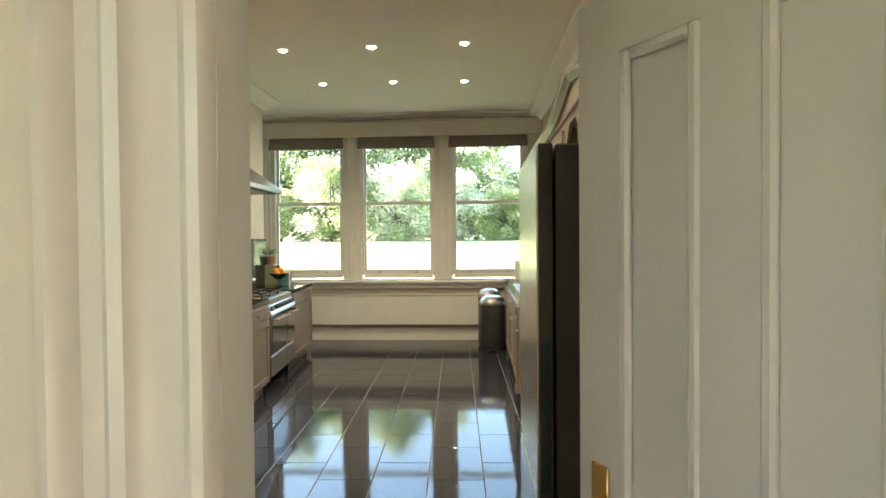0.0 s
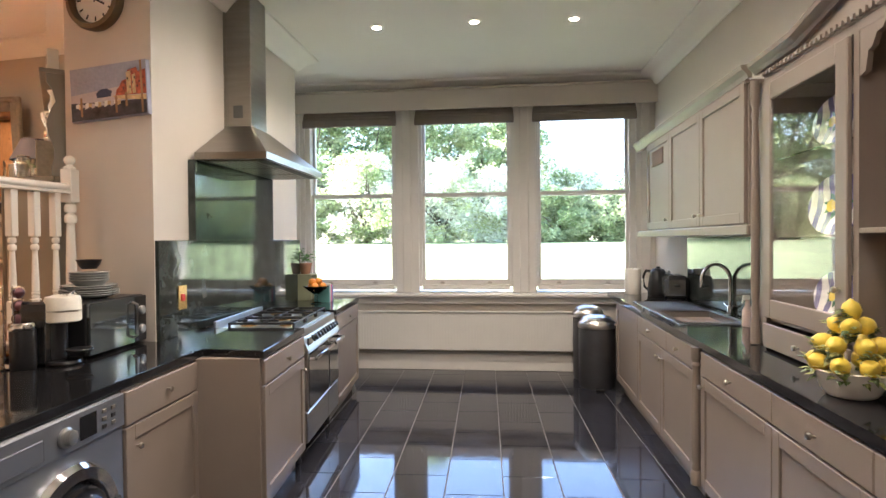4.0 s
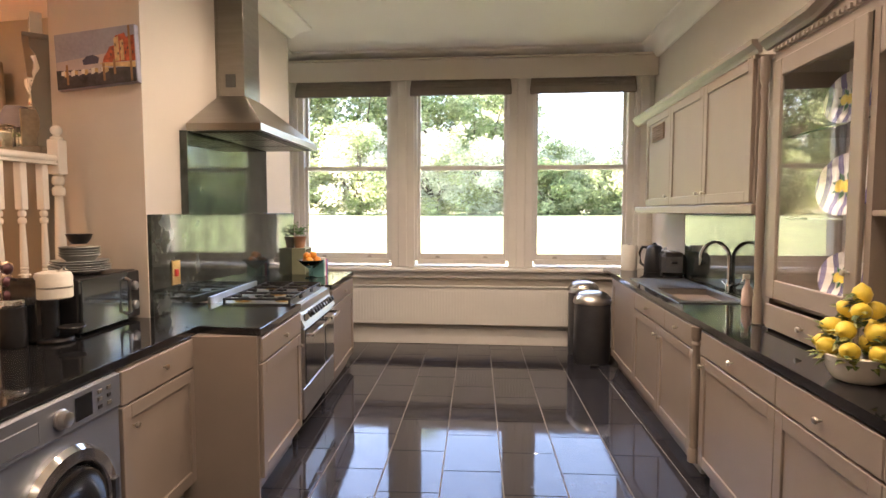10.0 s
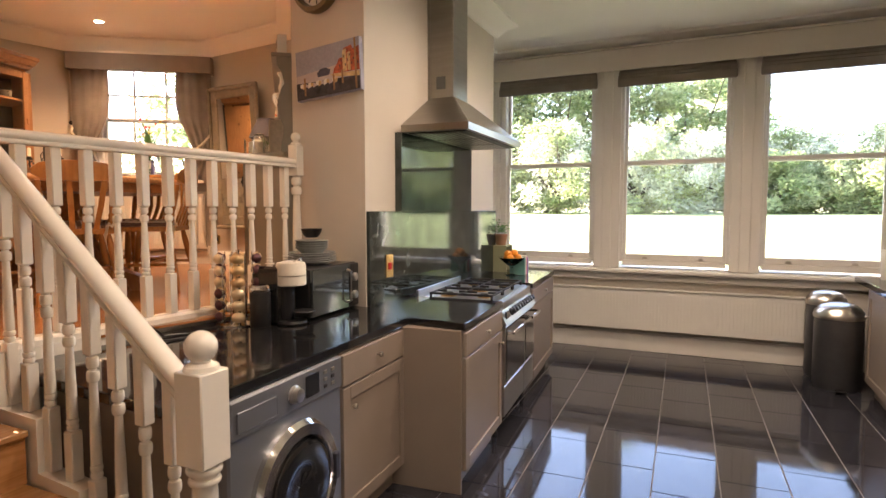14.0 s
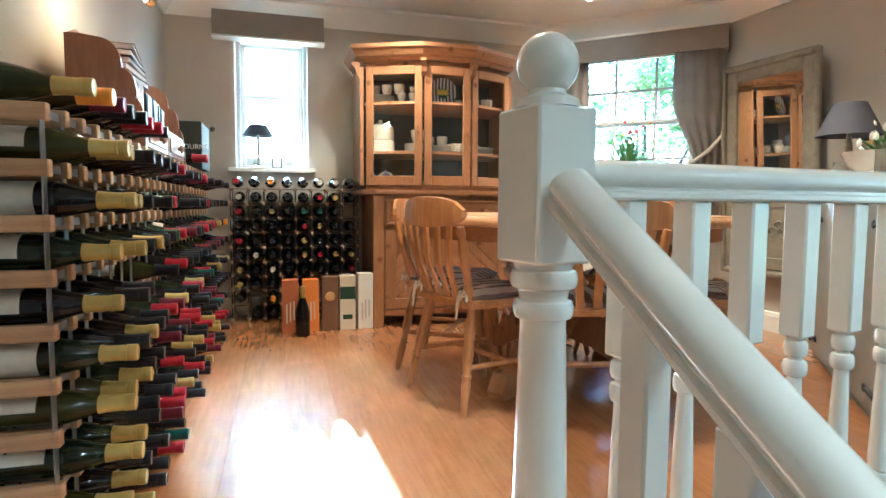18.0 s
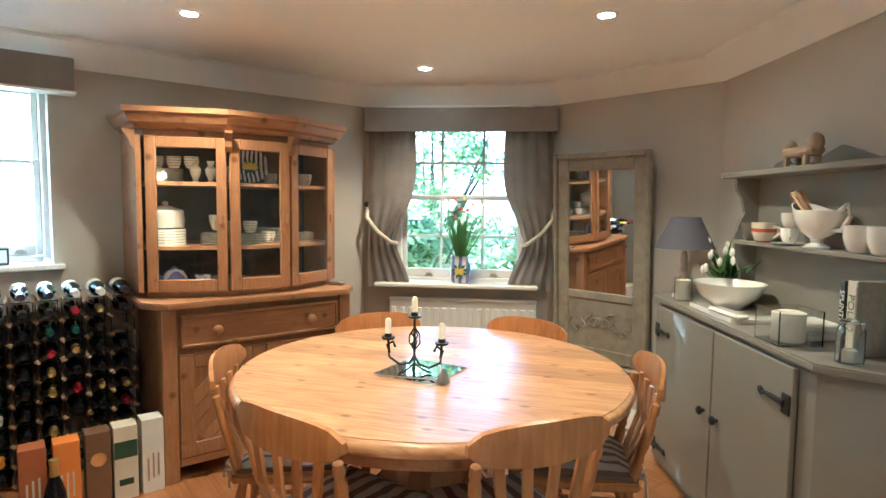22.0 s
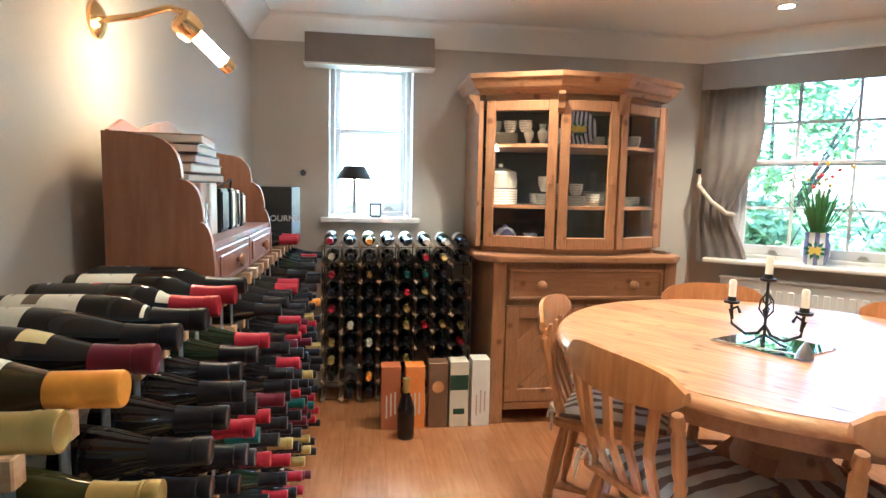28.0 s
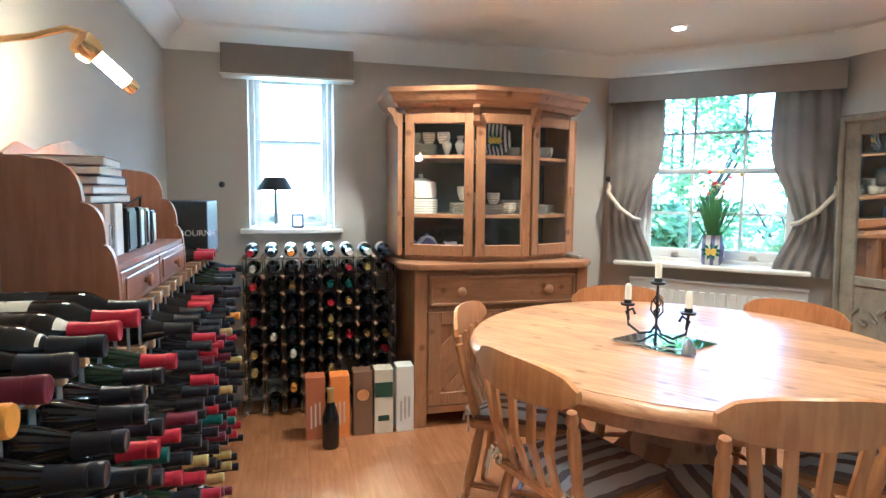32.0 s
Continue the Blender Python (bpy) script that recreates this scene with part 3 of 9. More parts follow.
BARK = mat("bark", (0.10, 0.075, 0.05), 0.9, var=0.4, scale=8, bump=0.6, bscale=30)
bm = shape()


def rise(y):
    q = min(1, max(0, (y - 9) / 17))
    return -0.25 + 1.6 * q * q * (3 - 2 * q)


ys = [-400, 9] + [9 + k for k in range(1, 18)] + [400]
cols = [[bm.verts.new((x, y, rise(y))) for y in ys] for x in (-400, 400)]
for k in range(len(ys) - 1):
    bm.faces.new((cols[0][k], cols[1][k], cols[1][k + 1], cols[0][k + 1]))
tagged(part("ground", bm, GRASS, smooth=True), "sunlit green lawn round the house", "lawn", kind="structure")


def leaves(bm, rng, c, r, n, size, flat=1.0):
    """Small folded leaves scattered through a rounded crown."""
    for _ in range(n):
        v = Vector((rng.gauss(0, 1), rng.gauss(0, 1), rng.gauss(0, 1)))
        v = v.normalized() * r * (rng.random() ** 0.4)
        p = Vector(c) + Vector((v.x, v.y, v.z * flat))
        a = Vector((rng.uniform(-1, 1), rng.uniform(-1, 1), rng.uniform(-0.6, 0.6))).normalized()
        b = a.cross(Vector((rng.uniform(-1, 1), rng.uniform(-1, 1), rng.uniform(-1, 1)))).normalized()
        s = size * rng.uniform(0.6, 1.4)
        q = [bm.verts.new(p + w) for w in (a * s, b * s * 0.45, -a * s, -b * s * 0.45)]
        bm.faces.new(q)


def bush(m, w, h, mats, seed, n=60, leaf=0.09, name="shrub", label="", cat="shrub", each=110):
    """A shrub or tree: trunk, limbs and a crown of many clumps of leaves."""
    rng = random.Random(seed)
    t = thing(name, m, label, cat)
    f = shape()
    tube(f, [(0, 0, -0.1), (0.05 * w, 0.02, h * 0.3), (0.0, 0.05 * w, h * 0.75)], 0.05 + 0.02 * h, 7, r2=0.02)
    for k in range(6):
        a = rng.uniform(0, 6.28)
        tube(f, [(0, 0, h * 0.2), (math.cos(a) * w * 0.2, math.sin(a) * w * 0.2, h * 0.45), (math.cos(a) * w * 0.38, math.sin(a) * w * 0.38, h * rng.uniform(0.5, 0.85))], 0.03 + 0.01 * h, 6, r2=0.01)
    part("trunk", f, BARK, t)
    fs = [shape() for _ in mats]
    for k in range(n):
        a, rr = rng.uniform(0, 6.28), rng.random() ** 0.5
        z = rng.uniform(0.06, 0.94)
        wid = math.sin(min(1, z * 1.15 + 0.12) * 2.8) ** 0.6 if z < 0.85 else 0.45
        c = (math.cos(a) * rr * w * 0.5 * wid, math.sin(a) * rr * w * 0.42 * wid, z * h)
        i = min(len(mats) - 1, int(rng.random() ** 1.3 * len(mats)))
        leaves(fs[i], rng, c, w * rng.uniform(0.09, 0.17), each, leaf, 0.8)
    for f, mt in zip(fs, mats):
        part("crown", f, mt, t)
    return t


LB = "leafy green garden shrub in full sun"
spots = ((-14, 31, 8, 9.5, 0), (-10.4, 30, 7.0, 9.0, 0), (-8.0, 32, 6.5, 8.4, 1), (-4.6, 32, 6.5, 9.2, 1), (-2.0, 33, 5.5, 8.2, 1), (-9.4, 27, 3.4, 2.6, 1), (-6.7, 26.5, 4.6, 3.9, 4), (-3.4, 27, 4.6, 3.6, 3), (-0.9, 27.4, 4.2, 3.3, 3),
         (0.0, 37, 6.0, 8.0, 2), (1.5, 27, 3.6, 2.2, 1), (4.2, 27.2, 3.8, 2.3, 1), (7.0, 27, 3.8, 2.2, 1), (2.8, 30, 5.0, 3.7, 2), (6.4, 31, 5.0, 3.9, 2), (9.8, 28, 5.0, 2.4, 1), (-18, 36, 9, 10, 0), (13, 38, 9, 7, 1))
for i, (x, y, w, h, kind_) in enumerate(spots):
    mats = ([FOL[1], FOL[2], FOL[0]], [FOL[1], FOL[2], FOL[2]], [FOL[2], FOL[3], FOL[1]], [FOL[3], FOL[3], FOL[2]], [FOL[3], FOL[2], FOL[1]])[kind_]
    tall = h > 5
    bush(pose(x, y, rise(y) - 0.05), w, h, mats, i, 110 if tall else 90, 0.105 if tall else 0.07, "tree" if tall else "shrub", "tall dark green garden tree beyond the lawn" if tall else "white flowering garden shrub beyond the lawn" if kind_ > 2 else "dense pale green garden shrub beyond the lawn", "tree" if tall else "shrub", 170 if tall else 190)
# the 8 m tree at (-12.6, 7.5) is added to keep sun off the bay window
for i, (x, y, w, h) in enumerate(((-9.6, 9.4, 2.4, 2.6), (-8.0, 11.2, 2.6, 3.2), (-6.6, 12.4, 2.8, 3.0), (-11.5, 12.0, 4, 5.5), (-8.6, 15.0, 4.5, 6.0), (-12.6, 7.5, 3.6, 8.0))):
    bush(pose(x, y, rise(y) - 0.05), w, h, [FOL[1], FOL[2], FOL[2]], 40 + i, 60 if h < 7 else 130, 0.08 if h < 7 else 0.11, "tree" if h > 5 else "shrub", "bright green tree outside the dining room window" if h > 5 else "bright green shrub outside the dining room window", "tree" if h > 5 else "shrub")


# ---- kitchen units ----
def beam_bar(bm, p0, p1, prof, mi=0):
    """A straight moulding from p0 to p1; prof holds (side, up) pairs, kept upright."""
    a, b = Vector(p0), Vector(p1)
    d = (b - a).normalized()
    s = Vector((d.y, -d.x, 0)).normalized()
    u = s.cross(d)
    r = [[bm.verts.new(p + s * x + u * z) for x, z in prof] for p in (a, b)]
    k = len(prof)
    for i in range(k):
        j = (i + 1) % k
        bm.faces.new((r[0][i], r[0][j], r[1][j], r[1][i])).material_index = mi
    bm.faces.new(r[0][::-1]).material_index = mi
    bm.faces.new(r[1]).material_index = mi
    return bm


def knob(parent, x, z, y=-0.022, r=0.014, material=NICKEL):
    f = lathe(shape(), [(0.005, 0), (0.005, -0.012), (r * 0.75, -0.014), (r, -0.021), (r * 0.8, -0.029), (0.002, -0.031)], 10, axis="y")
    return part("knob", f, material, parent, m=pose(x, y, z), smooth=True)


def front(parent, name, x0, x1, z0, z1, kn=None, material=CAB, panel=True, rail=0.062, y=0.0):
    """A shaker front whose face is at local -y; kn gives the knob's place."""
    g = 0.002
    x0, x1, z0, z1 = x0 + g, x1 - g, z0 + g, z1 - g
    f = shape()
    if panel and z1 - z0 > 0.2:
        r = min(rail, (x1 - x0) * 0.3)
        box(f, x0 + r - 0.004, x1 - r + 0.004, y - 0.011, y - 0.001, z0 + r - 0.004, z1 - r + 0.004)
        d = part(name, f, material, parent)
        for nm, a in (("stile", (x0, x0 + r, z0, z1)), ("stile", (x1 - r, x1, z0, z1)), ("rail", (x0 + r, x1 - r, z0, z0 + r)), ("rail", (x0 + r, x1 - r, z1 - r, z1))):
            f = shape()
            box(f, a[0], a[1], y - 0.021, y - 0.001, a[2], a[3], 0.0025)
            part(nm, f, material, d)
    else:
        box(f, x0, x1, y - 0.021, y - 0.001, z0, z1, 0.004)
        d = part(name, f, material, parent)
    if kn:
        knob(d, kn[0], kn[1], y - 0.021)
    return d


def base_unit(m, w, rows, label, depth=0.54, open_left=False):
    t = thing("base_cabinet", m, label, "cabinet", "kitchen base units")
    f = shape()
    box(f, 0, w, 0, depth, 0.105, 0.878)
    part("body", f, CAB, t)
    f = shape()
    box(f, 0, w, 0.05, 0.07, 0, 0.104)
    part("plinth", f, CAB, t)
    for r in rows:
        front(t, *r)
    return t


def rr(y):
    return pose(0.455, y, 0, 0, 0, -90)


base_unit(rr(7.60), 0.9, [("door", 0.0, 0.9, 0.12, 0.87, (0.06, 0.66))], "taupe painted base cabinet with one tall panelled door")
base_unit(rr(6.70), 1.4, [("drawer", 0.0, 0.85, 0.735, 0.868, (0.42, 0.80)), ("drawer", 0.85, 1.4, 0.735, 0.868, (1.12, 0.80)), ("door", 0.0, 0.7, 0.12, 0.73, (0.65, 0.66)), ("door", 0.7, 1.4, 0.12, 0.73, (0.75, 0.66))], "taupe painted sink cabinet with two panelled doors and drawers")
base_unit(rr(5.165), 0.855, [("drawer", 0.0, 0.855, 0.735, 0.868, (0.43, 0.80)), ("door", 0.0, 0.855, 0.12, 0.73, (0.05, 0.68))], "taupe painted base cabinet with a drawer over one door")
base_unit(rr(4.31), 0.65, [("drawer", 0.0, 0.65, 0.735, 0.868, (0.33, 0.80)), ("door", 0.0, 0.65, 0.12, 0.73, (0.59, 0.62))], "taupe painted base cabinet with a drawer over one door")
base_unit(rr(3.66), 0.74, [("drawer", 0.0, 0.74, 0.735, 0.868, (0.37, 0.80)), ("door", 0.0, 0.74, 0.12, 0.73, (0.06, 0.62))], "taupe painted base cabinet next to the fridge")
TURN = [(0.030, 0), (0.030, 0.06), (0.022, 0.07), (0.026, 0.085), (0.02, 0.10), (0.026, 0.13), (0.028, 0.3), (0.024, 0.48), (0.018, 0.56), (0.026, 0.575), (0.018, 0.59), (0.030, 0.605), (0.030, 0.66)]
t = thing("pilaster", pose(0.43, 5.225, 0.105), "turned taupe pilaster post between the base cabinets", "post")
part("shaft", lathe(shape(), [(r, h * 1.17) for r, h in TURN], 14), CAB, t, smooth=True)
f = shape()
box(f, 0.035, 0.5, -0.04, 0.04, 0, 0.772)
part("backing", f, CAB, t)
# open end shelf
t = thing("end_shelf", pose(0.455, 7.61, 0), "open taupe end shelf unit with turned corner post", "shelf unit")
for i, z in enumerate((0.10, 0.36, 0.62)):
    f = prism(shape(), [(0.02, 0), (0.58, 0), (0.58, 0.42), (0.34, 0.42), (0.08, 0.26)], z, z + 0.022)
    part("shelf", f, CAB, t)
f = shape()
box(f, 0.56, 0.585, 0.001, 0.43, 0.123, 0.878)
part("back_panel", f, CAB, t)
part("post", lathe(shape(), [(r * 0.8, 0.1 + h * 1.175) for r, h in TURN], 12, m=Matrix.Translation((0.05, 0.05, 0))), CAB, t, smooth=True)
for i, (y, z, c) in enumerate(((0.12, 0.385, (0.05, 0.08, 0.12)), (0.24, 0.385, (0.5, 0.45, 0.35)), (0.16, 0.645, (0.07, 0.1, 0.16)), (0.16, 0.125, (0.3, 0.3, 0.28)))):
    f = lathe(shape(), [(0.035, 0), (0.05, 0.02), (0.055, 0.09), (0.045, 0.13), (0.03, 0.14)], 14)
    tagged(part("storage_jar", f, mat("jar_glaze", c, 0.3, coat=0.4), m=pose(0.72, 7.61 + y, z), smooth=True), "small glazed jar on the open end shelf", "jar")

# worktops
BX0, BX1, BY0, BY1 = 0.55, 0.93, 5.86, 6.5
f = shape()
for a in ((0.43, 1.066, 3.0, BY0), (0.43, 1.066, BY1, 8.08), (0.43, BX0, BY0, BY1), (BX1, 1.066, BY0, BY1)):
    box(f, a[0], a[1], a[2], a[3], 0.88, 0.92)
bmesh.ops.remove_doubles(f, verts=f.verts, dist=1e-4)
tagged(part("worktop", f, GRANITE), "polished black granite worktop along the sink side", "worktop")


def kp(x, y):
    v = K @ Vector((x, y, 0))
    return (v.x, v.y)


f = prism(shape(), [(-2.165, 3.19), (-2.24, 4.79), (-1.882, 4.748), kp(0.02, 0.795), (-2.632, 5.50), (-2.632, 4.968), (-3.1, 5.012), (-3.15, 3.26)], 0.88, 0.92)
bmesh.ops.bevel(f, geom=[e for e in f.edges], offset=0.004, segments=1, affect="EDGES")
tagged(part("worktop", f, GRANITE), "polished black granite worktop over the washing machine", "worktop")
f = prism(shape(), [kp(0.02, 1.765), kp(0.02, 2.8), (-2.64, 7.50), (-2.64, 7.285), (-2.635, 6.50)], 0.88, 0.92)
tagged(part("worktop", f, GRANITE), "short polished black granite worktop beside the range", "worktop")

# left run
KU = K @ pose(0, 0, 0, 0, 0, 90)
unit = base_unit(KU @ pose(0.02, 0, 0), 0.765, [("drawer", 0.0, 0.765, 0.735, 0.868, (0.38, 0.80)), ("door", 0.0, 0.765, 0.12, 0.73, (0.70, 0.66))], "taupe painted base cabinet at the end of the range run", depth=0.6)
base_unit(KU @ pose(1.775, 0, 0), 0.99, [("drawer", 0.0, 0.99, 0.735, 0.868, (0.5, 0.80)), ("door", 0.0, 0.99, 0.12, 0.73, (0.06, 0.66))], "taupe painted base cabinet between range and window", depth=0.6)
f = shape()
box(f, -0.6, 0.0, -0.002, 0.017, 0.0, 0.879, 0.002)
part("end_panel", f, CAB, unit, m=(KU @ pose(0.02, 0, 0)).inverted() @ K)
K2 = pose(-2.25, 4.775, 0, 0, 0, 2.7)
KV = K2 @ pose(0, 0, 0, 0, 0, 90)
unit = base_unit(KV @ pose(-0.675, 0, 0), 0.635, [("drawer", 0.0, 0.635, 0.72, 0.868, (0.32, 0.80)), ("door", 0.0, 0.635, 0.12, 0.715, (0.07, 0.62))], "taupe painted base cabinet beside the washing machine", depth=0.6)
f = shape()
box(f, -0.82, -0.055, -1.42, -1.40, 0, 0.878, 0.002)
part("end_panel", f, CAB, unit, m=(KV @ pose(-0.675, 0, 0)).inverted() @ K2)

# washing machine
t = thing("washing_machine", KV @ pose(-1.375, 0, 0), "silver grey front-loading washing machine under the worktop", "washing machine")
WM = mat("silver_enamel", (0.18, 0.19, 0.215), 0.32, 0.45, var=0.03)
f = shape()
box(f, 0.0, 0.695, -0.012, 0.56, 0.02, 0.872, 0.008)
part("body", f, WM, t)
f = shape()
box(f, 0.005, 0.69, -0.022, -0.0121, 0.735, 0.868, 0.004)
panel = part("control_panel", f, WM, t)
f = shape()
box(f, 0.03, 0.24, -0.028, -0.0225, 0.755, 0.83, 0.004)
part("detergent_drawer", f, WM, panel)
f = lathe(shape(), [(0.036, 0), (0.036, -0.008), (0.028, -0.012), (0.026, -0.032), (0.02, -0.034)], 20, axis="y")
part("dial", f, STEEL, panel, m=pose(0.345, -0.0225, 0.80), smooth=True)
f = shape()
box(f, 0.42, 0.51, -0.0265, -0.0225, 0.762, 0.848)
part("display", f, DARKGLASS, panel)
for i in range(6):
    f = shape()
    box(f, 0.545 + (i % 2) * 0.055, 0.57 + (i % 2) * 0.055, -0.0265, -0.0225, 0.765 + (i // 2) * 0.03, 0.781 + (i // 2) * 0.03, 0.002)
    part("button", f, BLACK if i % 3 == 0 else NICKEL, panel)
f = lathe(shape(), [(0.262, 0), (0.262, -0.02), (0.245, -0.04), (0.205, -0.045), (0.19, -0.025), (0.19, 0)], 40, axis="y", cap=False)
door = part("door_ring", f, CHROME, t, "bright chrome door ring", m=pose(0.355, -0.0125, 0.43), smooth=True)
f = lathe(shape(), [(0.19, -0.02), (0.18, -0.045), (0.15, -0.055), (0.05, -0.03), (0.002, -0.02)], 32, axis="y", cap=False)
part("door_glass", f, DARKGLASS, door, "dark convex door glass", smooth=True)
f = shape()
box(f, 0.205, 0.24, -0.055, -0.03, -0.06, 0.06, 0.006)
part("door_handle", f, BLACK, door)
f = shape()
box(f, 0.03, 0.66, -0.018, -0.0125, 0.03, 0.10, 0.002)
part("kickplate", f, WM, t)

# range cooker
RW = 0.96
t = thing("range_cooker", KU @ pose(0.802, 0, 0), "wide stainless steel range cooker with black oven doors", "cooker")
f = shape()
box(f, 0, RW, 0.0, 0.6, 0.13, 0.90, 0.003)
part("body", f, STEEL, t)
f = prism(shape(), [(-0.045, 0.76), (0.02, 0.885), (0.05, 0.885), (0.05, 0.76)], 0, RW, m=Matrix(((0, 0, 1, 0), (1, 0, 0, 0), (0, 1, 0, 0), (0, 0, 0, 1))))
cp = part("control_panel", f, STEEL, t)
for i in range(9):
    x = 0.22 + i * 0.08
    f = lathe(shape(), [(0.026, 0), (0.026, 0.01), (0.02, 0.014), (0.018, 0.038), (0.012, 0.04)], 14)
    part("control_knob", f, BLACK, cp, m=pose(x, -0.018, 0.812, 62, 0, 0), smooth=True)
f = shape()
box(f, 0.05, 0.15, -0.032, -0.02, 0.79, 0.84, 0.002, m=None)
part("clock_display", f, DARKGLASS, cp)
for a, b in ((0.012, 0.60), (0.606, RW - 0.012)):
    f = shape()
    box(f, a, b, -0.035, -0.001, 0.36, 0.75, 0.006)
    dr = part("oven_door", f, STEEL, t, "steel framed black glass oven door")
    f = shape()
    box(f, a + 0.014, b - 0.014, -0.0395, -0.0352, 0.372, 0.742, 0.002)
    part("oven_glass", f, DARKGLASS, dr)
    f = shape()
    box(f, a + 0.02, b - 0.02, -0.092, -0.078, 0.695, 0.722, 0.005)
    for x in (a + 0.024, b - 0.024):
        box(f, x - 0.004, x + 0.004, -0.0785, -0.0397, 0.698, 0.719, 0.002)
    part("oven_handle", f, CHROME, dr, smooth=True)
for a, b in ((0.01, 0.598), (0.604, RW - 0.01)):
    f = shape()
    box(f, a, b, -0.03, -0.001, 0.145, 0.35, 0.005)
    part("storage_drawer", f, STEEL, t)
for x in (0.06, RW - 0.06):
    for y in (0.05, 0.5):
        part("leg", lathe(shape(), [(0.018, 0), (0.022, 0.01), (0.016, 0.03), (0.016, 0.13)], 10, m=Matrix.Translation((x, y, 0))), IRON, t, smooth=True)
f = shape()
box(f, 0.01, RW - 0.01, 0.03, 0.57, 0.9005, 0.908, 0.002)
part("hob_plate", f, STEEL, t)
for i in range(3):
    x0 = 0.035 + i * 0.302
    f = shape()
    box(f, x0, x0 + 0.285, 0.06, 0.072, 0.935, 0.948, 0.002)
    g = part("pan_support", f, IRON, t)
    for k in (1.5, 3):
        f = shape()
        box(f, x0, x0 + 0.285, 0.06 + k * 0.145, 0.072 + k * 0.145, 0.935, 0.948, 0.002)
        part("bar", f, IRON, g)
    for k, y0, y1 in ((0, 0.0605, 0.5065), (3, 0.0605, 0.5065), (1.5, 0.0605, 0.13), (1.5, 0.21, 0.34), (1.5, 0.43, 0.5065)):
        xx = x0 + k * 0.0908
        f = shape()
        box(f, xx, xx + 0.0125, y0, y1, 0.934, 0.9485, 0.002)
        part("bar", f, IRON, g)
    for k in (0, 1):
        for q in (0, 1):
            f = shape()
            box(f, x0 + k * 0.27, x0 + k * 0.27 + 0.014, 0.061 + q * 0.43, 0.075 + q * 0.43, 0.908, 0.9352)
            part("foot", f, IRON, g)
for x, y, r in ((0.178, 0.16, 0.035), (0.178, 0.42, 0.045), (0.48, 0.29, 0.062), (0.782, 0.16, 0.045), (0.782, 0.42, 0.035)):
    f = lathe(shape(), [(r * 1.25, 0), (r * 1.25, 0.006), (r, 0.007), (r, 0.016), (r * 0.8, 0.02)], 18, m=Matrix.Translation((x, y, 0.9081)))
    part("burner", f, BRASS, t, smooth=True)
    f = lathe(shape(), [(r * 0.78, 0.0205), (r * 0.78, 0.026), (r * 0.3, 0.028), (0.001, 0.028)], 18, m=Matrix.Translation((x, y, 0.9081)))
    part("burner_cap", f, IRON, t, smooth=True)
f = shape()
box(f, 0.0, RW, 0.572, 0.59, 0.9005, 0.962, 0.003)
box(f, 0.0, RW, 0.5905, 0.655, 0.86, 0.905)
part("rear_upstand", f, STEEL, t)

# cooker hood
t = thing("cooker_hood", pose(-2.615, 5.985, 2.015, 0, 0, 2.0), "stainless steel chimney cooker hood with pyramid canopy", "cooker hood")
f = shape()
lo = [(0, -0.62), (0.47, -0.62), (0.47, 0.62), (0, 0.62)]
hi = [(0, -0.155), (0.19, -0.155), (0.19, 0.155), (0, 0.155)]
rings = [[f.verts.new((x, y, z)) for x, y in q] for q, z in ((lo, 0.0), (lo, 0.045), (hi, 0.30))]
for a, b in zip(rings, rings[1:]):
    for i in range(4):
        f.faces.new((a[i], a[(i + 1) % 4], b[(i + 1) % 4], b[i]))
f.faces.new(rings[0][::-1]), f.faces.new(rings[-1])
part("canopy", f, HOOD, t)
f = shape()
box(f, 0.001, 0.18, -0.145, 0.145, 0.3005, KC - 2.015 - 0.001, 0.003)
part("chimney", f, HOOD, t)
f = shape()
box(f, -0.03, 0.0, -0.145, 0.145, 0.06, KC - 2.015 - 0.001)
part("back_box", f, HOOD, t)
f = shape()
box(f, 0.04, 0.44, -0.58, 0.58, -0.006, -0.0005, 0.001)
part("filter_panel", f, IRON, t)
for i in range(3):
    f = shape()
    for k in range(8):
        y0 = -0.56 + i * 0.38
        box(f, 0.08 + k * 0.04, 0.10 + k * 0.04, y0, y0 + 0.35, -0.011, -0.0065)
    part("filter_grille", f, HOOD, t)
f = shape()
box(f, 0.05, 0.12, -0.150, -0.1455, 0.36, 0.45, 0.001)
part("vent_slot", f, FRIDGE, t)

# splashback
SPL = mat("polished_black_splash", (0.060, 0.072, 0.066), 0.07, 0.55, var=0.75, scale=9, bscale=60, rvar=0.03)
t = thing("splashback", pose(-2.63, 4.985, 0.92), "polished black granite splashback behind the range", "splashback")
for y0, y1, z0, z1 in ((0.0, 2.28, 0.002, 0.58), (0.36, 1.59, 0.5805, 1.094)):
    f = shape()
    box(f, 0.0, 0.026 if z0 < 0.1 else 0.05, y0, y1, z0, z1, 0.002)
    part("slab", f, SPL, t)
t = thing("cooker_switch", pose(-2.6035, 5.215, 1.15), "brass cooker switch plate with a red rocker", "switch")
f = shape()
box(f, 0, 0.008, -0.045, 0.045, -0.075, 0.075, 0.003)
part("plate", f, BRASS, t)
f = shape()
box(f, 0.0082, 0.016, -0.014, 0.014, -0.022, 0.022, 0.002)
part("rocker", f, mat("red_plastic", (0.5, 0.03, 0.02), 0.3), t)

# ---- dresser and wall units ----
def rw(y, x=0.72):
    return pose(x, y, 0, 0, 0, -90)


